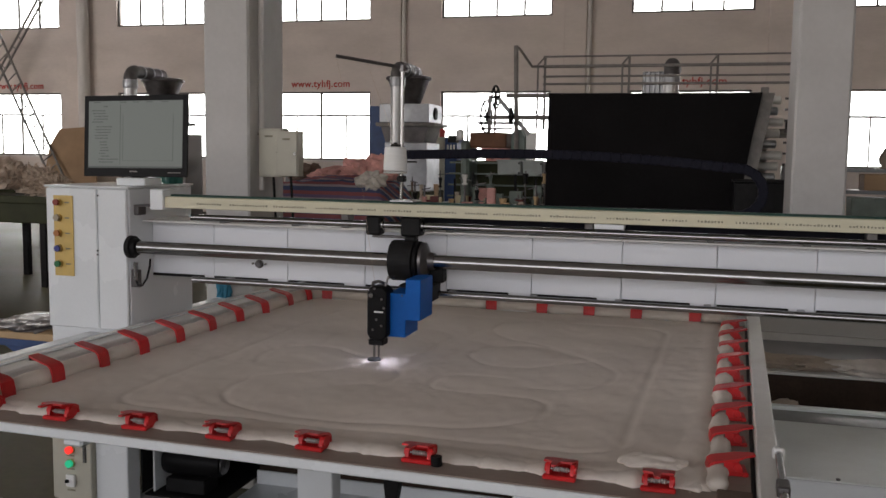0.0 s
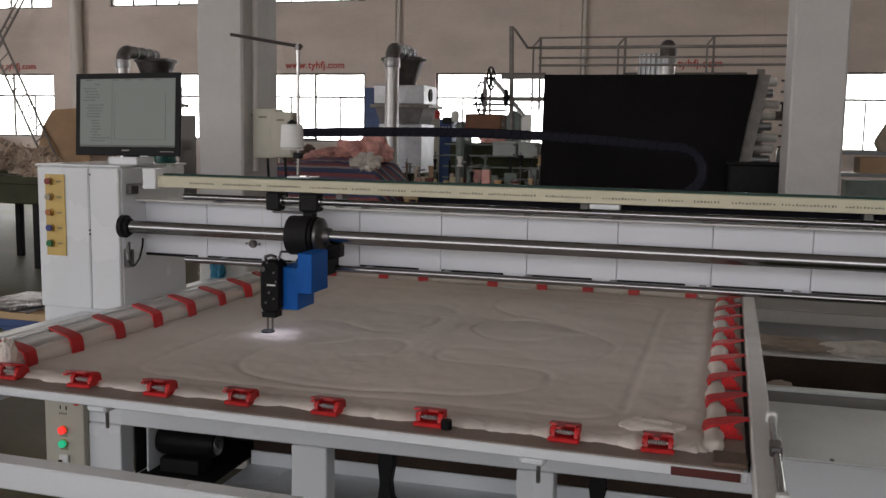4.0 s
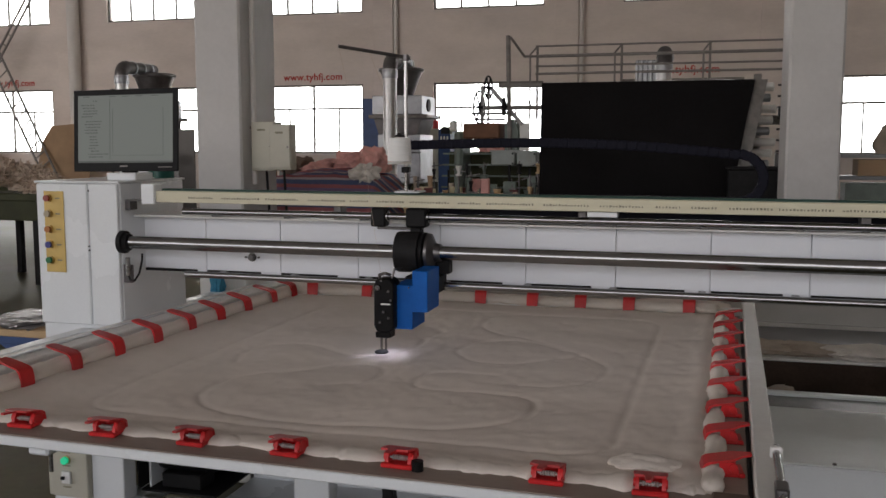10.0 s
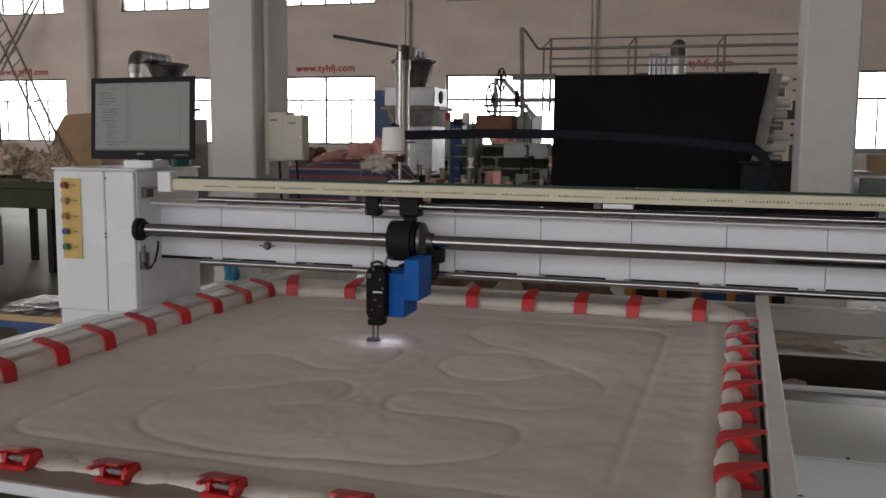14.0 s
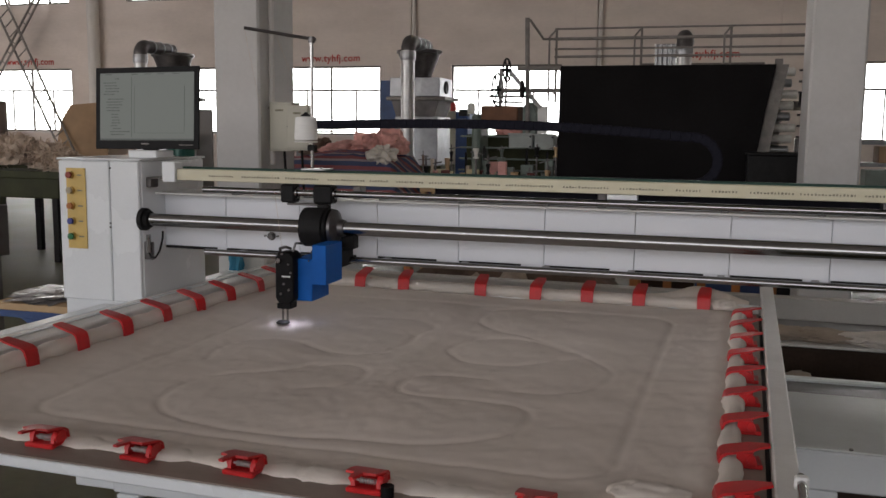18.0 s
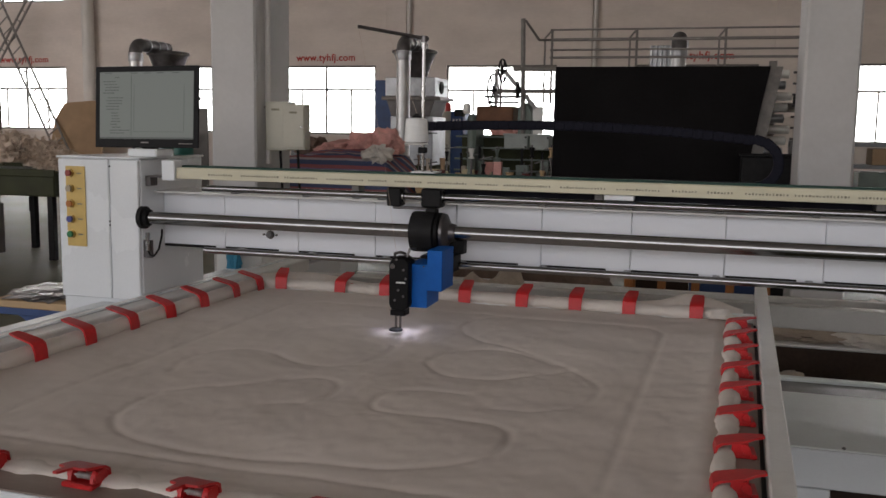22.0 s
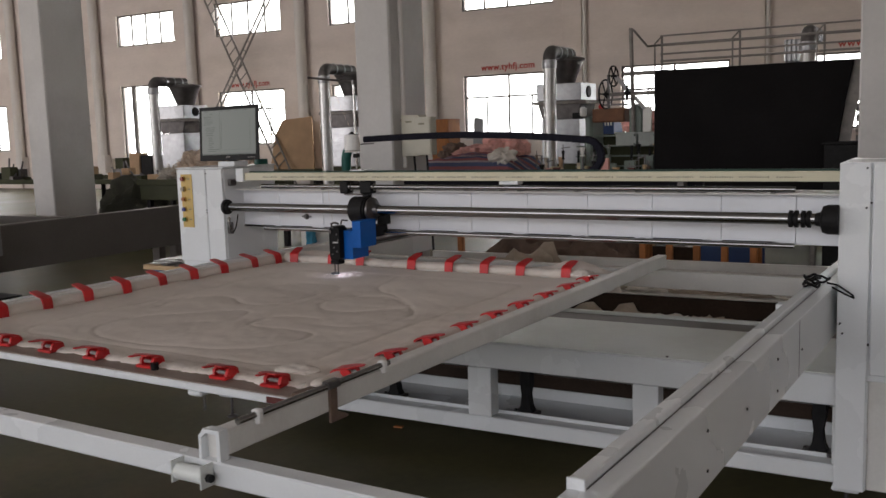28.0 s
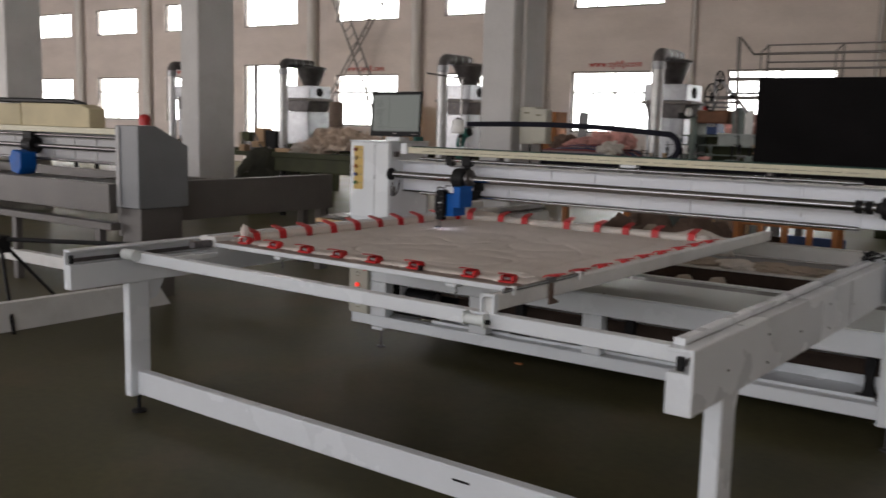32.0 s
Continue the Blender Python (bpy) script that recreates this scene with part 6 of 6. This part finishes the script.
def strands(x, y, z, r, n, seed):
    """Loose fibres standing off a heap."""
    rnd = random.Random(seed)
    verts, faces = [], []
    for _ in range(n):
        d = Vector((rnd.gauss(0, 1), rnd.gauss(0, 1), abs(rnd.gauss(0, 0.8)))).normalized()
        a = Vector((x, y, z)) + Vector((d.x * r * 0.95, d.y * r * 0.8, d.z * r * 0.75))
        out = (d + Vector((rnd.uniform(-0.9, 0.9), rnd.uniform(-0.9, 0.9), rnd.uniform(-0.7, 0.7)))).normalized()
        side = out.cross(Vector((rnd.uniform(-1, 1), rnd.uniform(-1, 1), rnd.uniform(-1, 1)))).normalized() * rnd.uniform(0.004, 0.012)
        b = a + out * rnd.uniform(0.04, 0.11)
        c = b + (out + Vector((0, 0, -0.8))).normalized() * rnd.uniform(0.02, 0.07)
        k = len(verts)
        verts += [tuple(a - side), tuple(a + side), tuple(b + side * 0.7), tuple(b - side * 0.7), tuple(c)]
        faces += [(k, k + 1, k + 2, k + 3), (k + 3, k + 2, k + 4)]
    me = bpy.data.meshes.new("strands")
    me.from_pydata(verts, [], faces)
    return me


feed_bench(-7.95, -5.7, 6.3, 7.4, 1.09, "olive green feed bench loaded with raw fibre", 0.3)
random.seed(14)
for k, (x, y, z, r, mm) in enumerate(((-7.05, 6.8, 1.30, 0.3, FLUFF), (-6.65, 6.7, 1.31, 0.29, FLUFF), (-6.3, 6.85, 1.25, 0.26, FLUFF), (-6.0, 6.8, 1.17, 0.2, FLUFF), (-7.4, 6.9, 1.2, 0.24, FLUFF), (-7.68, 6.8, 1.15, 0.17, WHITE_FLUFF))):
    heap = thing("fibre_heap", "tousled heap of raw beige fibre on the olive bench", "fibre heap", "fibre heaps")
    part("core", lump(r, r * 0.85, r * 0.8, 70 + k, 0.3, 3.6, r * 0.45, at=(x, y, z)), mm, heap, smooth=60)
    for j in range(10):
        a = random.uniform(0, 6.28)
        part("clump", lump(r * 0.3, r * 0.3, r * 0.26, 90 + k * 10 + j, 0.5, 2.6, 0.2, at=(x + r * 0.75 * math.cos(a), y + r * 0.6 * math.sin(a), z + random.uniform(0, r * 0.6))), mm, heap, smooth=60)
solid("tarpaulin", lump(0.62, 0.45, 0.54, 66, 0.3, 1.6, 0.53, at=(-8.62, 6.75, 0.532)), HEAP_GREEN, "dark olive tarpaulin heaped over goods by the bench", "tarpaulin")
solid("tall_board", rounded(-5.74, -5.46, 9.5, 9.53, 0.001, 1.94, 0.003), GREY_DARK, "tall dark grey-brown board standing beside the blower unit", "board")
tp = thing("teal_pipe", "teal green bent suction pipe with an open black mouth", "pipe")
part("pipe", bent([(-5.98, 9.2, 0.002), (-5.98, 9.2, 1.3), (-5.95, 9.2, 1.42), (-5.88, 9.2, 1.5), (-5.8, 9.2, 1.53)], 0.085, 16), TEAL, tp)
part("mouth", rod((-5.80, 9.2, 1.53), (-5.76, 9.2, 1.535), 0.078), MATT_BLACK, tp)
for k, heap in enumerate([o for o in scene.objects if o.name.startswith("fibre_heap")]):
    core = [o for o in heap.children if o.name.startswith("core")][0]
    box = [Vector(v.co) for v in core.data.vertices]
    mid = sum(box, Vector()) / len(box)
    r = max(v.x for v in box) - mid.x
    me = strands(mid.x, mid.y, mid.z - 0.05, r, 420, 40 + k)
    me.materials.append(core.data.materials[0])
    ob = new("loose_fibre", me)
    ob.parent = heap
    tagged(ob, kind="stuff")
feed_bench(-18.0, -9.8, 8.8, 9.6, 0.95, "long olive green work bench with machine parts")
feed_bench(-16.0, -10.4, 11.6, 12.4, 0.9, "long olive green work bench near the window")
random.seed(5)
for k in range(26):
    x, y = random.uniform(-17.5, -10.0), random.uniform(8.9, 9.5)
    h, w = random.uniform(0.1, 0.5), random.uniform(0.05, 0.25)
    mm = random.choice((MATT_BLACK, OLIVE, DARK_STEEL, CARD, DULL_WHITE))
    o = thing("machine_part", "small machine part standing on the olive bench", "machine part", "parts on the bench")
    part("block", rounded(x - w, x + w, y - 0.1, y + 0.1, 0.952, 0.95 + h * 0.6, 0.01), mm, o)
    part("spindle", rod((x, y, 0.95 + h * 0.6), (x + random.uniform(-0.1, 0.1), y, 0.95 + h), 0.02, seg=8), DARK_STEEL, o)
for k in range(10):
    x, y = random.uniform(-15.8, -10.6), random.uniform(11.7, 12.3)
    h, w = random.uniform(0.15, 0.6), random.uniform(0.1, 0.35)
    solid("bench_box", rounded(x - w, x + w, y - 0.15, y + 0.15, 0.902, 0.9 + h, 0.01), random.choice((CARD, OLIVE, MATT_BLACK, TAN_SACK)), "box of parts on the bench by the windows", "box", "boxes on the bench")

cs = thing("cardboard_sheet", "bent sheet of brown cardboard leaning by the ladder", "cardboard")
part("sheet", extruded([(-16.05, 0.702), (-14.3, 0.702), (-14.3, 2.33), (-15.45, 2.25), (-15.8, 1.77)], 19.1, 19.14, "y"), CARD, cs)
part("prop", rounded(-15.7, -15.6, 19.16, 19.24, 0.702, 1.85, 0.004), TIMBER, cs)
bx = thing("low_table", "low dark bench under the cardboard", "bench")
part("top", rounded(-17.6, -13.9, 18.6, 19.5, 0.62, 0.70, 0.006), OLIVE, bx)
for x in (-17.5, -14.0):
    part("leg", rounded(x - 0.04, x + 0.04, 18.7, 19.4, 0.001, 0.619, 0.004), MATT_BLACK, bx)
for k, x in enumerate((-19.7, -19.2, -18.3)):
    solid("carton", rounded(x - 0.28, x + 0.28, 18.4, 19.0, 0.001, 1.28 + 0.15 * k, 0.01), DULL_WHITE if k == 1 else CARD, "carton standing by the window", "carton", "cartons by the window")


def ladder(name, a, b, width, label):
    """A steel ladder between a and b."""
    a, b = Vector(a), Vector(b)
    o = thing(name, label, "ladder", "crossed ladders")
    side = Vector((0.25, 1, 0)).normalized() * width / 2
    run = (b - a).normalized()
    across = run.cross(side.normalized()).normalized() * width / 2
    for s in (-1, 1):
        part("stile", rod(a + across * s, b + across * s, 0.032, seg=8), RAIL_PAINT, o)
    n = int((b - a).length / 0.32)
    for i in range(1, n):
        c = a.lerp(b, i / n)
        part("rung", rod(c - across, c + across, 0.02, seg=6), RAIL_PAINT, o)


ladder("ladder", (-15.0, 18.9, 0.05), (-19.2, 19.75, 7.1), 0.5, "grey steel ladder leaning across the window wall")
ladder("ladder", (-19.45, 19.0, 0.72), (-15.6, 19.62, 7.0), 0.2, "narrow grey steel ladder crossing the other one")

# ---- under and behind the gantry ----
cr = thing("timber_crate", "orange stained slatted timber crate on the floor", "crate")
for k in range(5):
    x = 1.42 + 0.2 * k
    part("slat", rounded(x, x + 0.05, 2.55, 2.58, 0.35, 0.95, 0.004), TIMBER, cr)
for z in (0.36, 0.9):
    part("rail", rounded(1.4, 2.29, 2.582, 2.62, z, z + 0.05, 0.004), TIMBER, cr)
for x in (1.42, 2.22):
    part("leg", rounded(x, x + 0.06, 2.625, 2.69, 0.001, 0.96, 0.004), TIMBER, cr)
# dark panel added so the gaps between the slats read dark
part("panel", rounded(1.42, 1.80, 2.75, 2.78, 0.3, 0.80, 0.004), TROUGH, cr)
part("panel", rounded(1.805, 2.28, 2.75, 2.78, 0.3, 0.82, 0.004), CABINET_BLUE, cr)
part("cross_member", rounded(1.48, 2.22, 2.63, 2.79, 0.24, 0.298, 0.004), TIMBER, cr)
tr = thing("waste_trough", "dark steel trough with a pale ledge behind the machine", "trough")
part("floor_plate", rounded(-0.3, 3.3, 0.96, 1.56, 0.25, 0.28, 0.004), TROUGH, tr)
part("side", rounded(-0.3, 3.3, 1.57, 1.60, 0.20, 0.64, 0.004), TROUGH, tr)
part("ledge", rounded(-0.3, 3.3, 1.56, 1.86, 0.641, 0.656, 0.006), DULL_WHITE, tr)
part("back_sheet", rounded(-0.3, 3.3, 1.865, 2.42, 0.644, 0.652, 0.004), GREY_PAINT, tr)
part("rear_board", rounded(-0.3, 3.3, 2.425, 2.46, 0.001, 0.745, 0.004), DULL_WHITE, tr)
for x in (-0.2, 3.15):
    part("leg", rounded(x, x + 0.08, 1.61, 2.3, 0.001, 0.64, 0.004), DARK_STEEL, tr)
    part("side", rounded(x + 0.03, x + 0.05, 0.97, 1.55, 0.281, 0.5, 0.004), TROUGH, tr)
    part("foot", rounded(x, x + 0.08, 1.0, 1.5, 0.001, 0.249, 0.004), DARK_STEEL, tr)
random.seed(17)
for k in range(11):
    x = 0.55 + 0.24 * k
    rz = random.uniform(0.03, 0.05)
    solid("wadding_scrap", lump(random.uniform(0.16, 0.22), random.uniform(0.10, 0.14), rz, 120 + k, 0.3, 1.5, 0.015, at=(x, random.uniform(1.64, 1.72), 0.672)), WHITE_FLUFF if k % 4 == 1 else TAN_SACK, "soft scrap of wadding lying along the trough", "scrap", "scraps in the trough")
for k, (x, y, r, mm, lab) in enumerate(((0.1, 2.2, 0.3, TAN_SACK, "pale sack of wadding on the floor behind the gantry"), (0.6, 2.35, 0.36, TAN_SACK, "pale sack of wadding on the floor behind the gantry"), (1.0, 2.9, 0.4, BROWN_CLOTH, "brown cloth bundle behind the gantry"), (0.35, 3.0, 0.42, BROWN_CLOTH, "brown cloth bundle behind the gantry"), (2.9, 2.75, 0.3, WHITE_FLUFF, "white fleece heap behind the gantry"), (-0.3, 2.6, 0.3, TAN_SACK, "pale sack of wadding on the floor behind the gantry"))):
    solid("stuffed_sack", lump(r, r * 0.8, r * 1.15, 140 + k, 0.35, 1.7, r, at=(x, y, r + 0.002)), mm, lab, "bundle", "bundles behind the gantry")
for k in range(5):
    solid("wadding_heap", lump(random.uniform(0.18, 0.25), 0.14, 0.15, 150 + k, 0.35, 1.8, 0.13, at=(1.15 + 0.27 * k, 1.37 + random.uniform(-0.03, 0.03), 0.412)), WHITE_FLUFF if k == 3 else TAN_SACK, "loose beige wadding heaped in the dark trough", "wadding", "wadding in the trough")
solid("cyan_rag", lump(0.035, 0.03, 0.09, 160, 0.4, 2.2, 0.07, at=(-0.35, 0.885, 1.03)), CYAN, "faded cyan rag hanging on the white box", "rag")
solid("white_box", rounded(-0.47, -0.21, 0.92, 1.16, 0.001, 1.065, 0.008), DULL_WHITE, "white sheet-metal box standing behind the gantry", "box")
solid("floor_scrap", extruded([(-0.025, -0.015), (0.03, -0.012), (0.025, 0.02), (-0.03, 0.014)], 0.0, 0.006, "z"), TIMBER, "small orange scrap of paper on the floor", "scrap").location = (0.68, 0.3, 0.001)

# ---- the second quilting machine, grey, further along the hall ----
m2 = thing("grey_quilting_machine", "grey quilting machine with a blue head and pale boards on top", "quilting machine")
part("upright", extruded([(-0.104, 0.854), (-0.104, 1.6), (0.088, 1.6), (0.45, 1.419), (0.45, 0.854)], -3.4, -3.072, "x", bev=0.006), GREY_PAINT, m2)
part("upright_base", rounded(-3.377, -3.095, -0.07, 0.393, 0.526, 0.852, 0.006), GREY_DARK, m2)
part("base_plate", rounded(-3.422, -3.038, -0.138, 0.563, 0.481, 0.524, 0.004), MATT_BLACK, m2)
part("pedestal", rounded(-3.355, -3.151, -0.002, 0.337, 0.001, 0.479, 0.006), GREY_DARK, m2)
part("side_rail", rounded(-3.332, -3.219, 0.461, 2.62, 0.70, 1.08, 0.006), GREY_DARK, m2)
part("side_rail_leg", rounded(-3.321, -3.23, 2.427, 2.54, 0.001, 0.699, 0.004), GREY_DARK, m2)
part("front_strip", rounded(-3.388, -3.332, -0.117, -0.106, 0.865, 1.588, 0.002), GREY_PLATE, m2)
part("beacon", lathe([(0.055, 0), (0.055, 0.06), (0.045, 0.085), (0.02, 0.1)], 18, at=(-3.335, 0.167, 1.604)), RED_TAPE, m2, "red beacon lamp")
part("gantry", rounded(-9.592, -3.405, 0.201, 0.337, 1.215, 1.498, 0.004), GREY_PAINT, m2)
for k in range(17):
    x = -9.536 + 0.362 * k
    part("plate", rounded(x + 0.004, x + 0.353, 0.183, 0.2, 1.227, 1.487, 0.002), GREY_PLATE, m2)
part("top_bar", rounded(-9.592, -3.405, 0.111, 0.337, 1.504, 1.56, 0.003), CREAM, m2)
for z, r in ((1.475, 0.014), (1.362, 0.023), (1.232, 0.014)):
    part("rail", rod((-9.592, 0.111, z), (-3.405, 0.111, z), r, seg=12), DARK_STEEL, m2)
part("head", extruded([(-5.182, 1.091), (-5.047, 1.069), (-5.001, 1.136), (-5.001, 1.295), (-5.160, 1.317), (-5.227, 1.227)], -0.092, 0.088, "y", bev=0.01), BLUE, m2, "blue sewing head")
part("head_hub", rod((-5.205, 0.111, 1.362), (-5.047, 0.111, 1.362), 0.085, seg=20), MATT_BLACK, m2)
part("head_slide", rounded(-5.227, -5.069, 0.066, 0.145, 1.407, 1.498, 0.005), MATT_BLACK, m2)
for k in range(3):
    x = -7.784 + 1.22 * k
    part("board", extruded([(x, 1.562), (x + 1.2, 1.562), (x + 1.2, 1.746), (x + (1.02 if k == 2 else 1.19), 1.786), (x, 1.797)], 0.134, 0.314, "y", bev=0.006), PALE_BOARD, m2)
part("chain", bent([(-5.976, 0.224, 1.826), (-4.564, 0.224, 1.814), (-4.372, 0.224, 1.786), (-4.236, 0.224, 1.713), (-4.191, 0.224, 1.588)], 0.027, 10), BLACK, m2)
part("front_rail", rounded(-9.592, -3.402, -0.183, -0.092, 0.797, 1.069, 0.006), GREY_DARK, m2)
part("deck", rounded(-9.592, -3.402, -0.09, 1.015, 0.91, 0.978, 0.006), MATT_BLACK, m2)
part("lower_rail", rounded(-9.592, -3.402, -0.172, -0.059, 0.639, 0.707, 0.004), GREY_DARK, m2)
part("stretcher", rounded(-9.592, -3.402, -0.16, -0.07, 0.187, 0.3, 0.004), DULL_WHITE, m2)
for k in range(5):
    x = -9.366 + 1.42 * k
    part("post", rounded(x, x + 0.08, -0.149, -0.081, 0.001, 0.637, 0.004), GREY_DARK, m2)
part("rear_beam", rounded(-11.174, -3.428, 2.665, 2.778, 0.73, 0.91, 0.006), GREY_DARK, m2)
for x in (-10.835, -7.332, -3.829):
    part("rear_leg", rounded(x, x + 0.1, 2.676, 2.766, 0.001, 0.727, 0.004), GREY_DARK, m2)
for x in (-10.948, -6.541):
    part("side_arm", rounded(x, x + 0.07, 1.015, 2.663, 0.662, 0.888, 0.004), GREY_DARK, m2)
fb = thing("floor_channel", "white steel channel lying along the floor", "channel")
part("web", extruded([(-2.55, 0.002), (0.05, 0.002), (-0.1, 0.22), (-2.55, 0.24)], -2.93, -2.85, "x"), DULL_WHITE, fb)
fb2 = thing("tripod_stand", "low black steel stand with a long bar on thin spreading legs", "stand")
part("top_bar", rod((-4.6, -1.6, 0.62), (-1.9, -0.9, 0.72), 0.018, seg=10), MATT_BLACK, fb2)
part("clamp_block", rounded(-3.36, -3.24, -1.34, -1.22, 0.56, 0.70, 0.01), MATT_BLACK, fb2)
for a, b in (((-3.3, -1.28, 0.66), (-4.2, -1.75, 0.0)), ((-3.3, -1.28, 0.66), (-2.75, -1.5, 0.0)), ((-3.3, -1.28, 0.66), (-3.5, -0.6, 0.0))):
    part("leg", rod(a, b, 0.015, seg=8), MATT_BLACK, fb2)
solid("olive_case", rounded(-8.462, -7.558, 0.563, 0.992, 0.979, 1.848, 0.02), OLIVE, "olive green steel case standing on the grey machine", "case")
for k, (x, h) in enumerate(((-12.5, 0.95), (-15.5, 1.0), (-19.0, 1.05), (-23.0, 1.0))):
    t_ = thing("cutting_table", "long pale cutting table with goods, far along the hall", "table", "far tables")
    part("top", rounded(x - 1.5, x + 1.4, 3.0 + k, 4.2 + k, h - 0.06, h, 0.01), DULL_WHITE, t_)
    for dx in (-1.3, 1.2):
        part("leg", rounded(x + dx - 0.05, x + dx + 0.05, 3.1 + k, 4.1 + k, 0.001, h - 0.062, 0.005), RAIL_PAINT, t_)
    for j in range(4):
        solid("goods_heap", lump(0.3, 0.25, 0.2, 200 + 5 * k + j, 0.35, 1.8, 0.1, at=(x - 1.0 + 0.6 * j, 3.6 + k, h + 0.1)), random.choice((PINK, TAN_SACK, WHITE_FLUFF, OLIVE, CARD)), "soft heap of goods on a cutting table", "goods", "goods on tables")


HEAD = [(0, 0.843), (0.5, 0.79), (1, 0.746), (1.5, 0.71), (2, 0.665), (2.5, 0.612), (3, 0.555), (3.5, 0.506), (5.5, 0.441), (6, 0.466), (6.5, 0.506), (7, 0.562), (7.5, 0.62), (8, 0.676), (8.5, 0.723), (9, 0.773), (9.5, 0.834), (10, 0.889), (10.5, 0.934), (11, 0.961), (11.5, 0.972), (12, 0.972), (12.5, 0.95), (13, 0.915), (13.5, 0.866), (14, 0.808), (14.5, 0.751), (16.5, 0.569), (17, 0.514), (17.5, 0.464), (18, 0.457), (18.5, 0.495), (19, 0.552), (19.5, 0.606), (20, 0.666), (20.5, 0.72), (21, 0.775), (21.5, 0.828), (22, 0.882), (22.5, 0.931), (23, 0.968), (23.5, 0.991), (24, 0.993), (24.5, 0.996), (26.5, 0.845), (27, 0.802), (27.5, 0.753), (28, 0.687), (28.5, 0.627), (29, 0.565), (29.5, 0.502), (30, 0.451), (30.5, 0.408), (31, 0.361), (31.5, 0.342), (32, 0.347)]
CARRIAGE = [(0, -0.07), (0.5, -0.04), (1, -0.006), (1.5, 0.043), (2, 0.092), (2.5, 0.118), (3, 0.115), (3.5, 0.094), (5.5, -0.126), (6, -0.179), (6.5, -0.213), (7, -0.234), (7.5, -0.245), (8, -0.224), (8.5, -0.185), (9, -0.149), (9.5, -0.153), (10, -0.169), (10.5, -0.206), (11, -0.265), (11.5, -0.32), (12, -0.393), (12.5, -0.442), (13, -0.487), (13.5, -0.518), (14, -0.525), (14.5, -0.524), (16.5, -0.371), (17, -0.37), (17.5, -0.4), (18, -0.458), (18.5, -0.499), (19, -0.521), (19.5, -0.528), (20, -0.545), (20.5, -0.562), (21, -0.587), (21.5, -0.612), (22, -0.645), (22.5, -0.678), (23, -0.701), (23.5, -0.76), (24, -0.821), (24.5, -0.896), (26.5, -0.95), (27, -0.954), (27.5, -0.954), (28, -0.949), (28.5, -0.947), (29, -0.944), (29.5, -0.932), (30, -0.905), (30.5, -0.837), (31, -0.715), (31.5, -0.659), (32, -0.616)]


def motions():
    walk(hd, [(t, pose(x, 0, -0.0035 * x)) for t, x in HEAD])
    slide = [(t, TABLE @ pose(0, y, 0)) for t, y in CARRIAGE]
    walk(fr, slide)
    walk(qu, slide)
    for k, ob in enumerate(LINK_OBJECTS):
        rows = []
        for t, x in HEAD:
            px, py, pz, bend = chain_pose((k + 0.5) * PITCH, x)
            rows.append((t, pose(px, py, pz, 0, bend, 0)))
        walk(ob, rows)


motions()
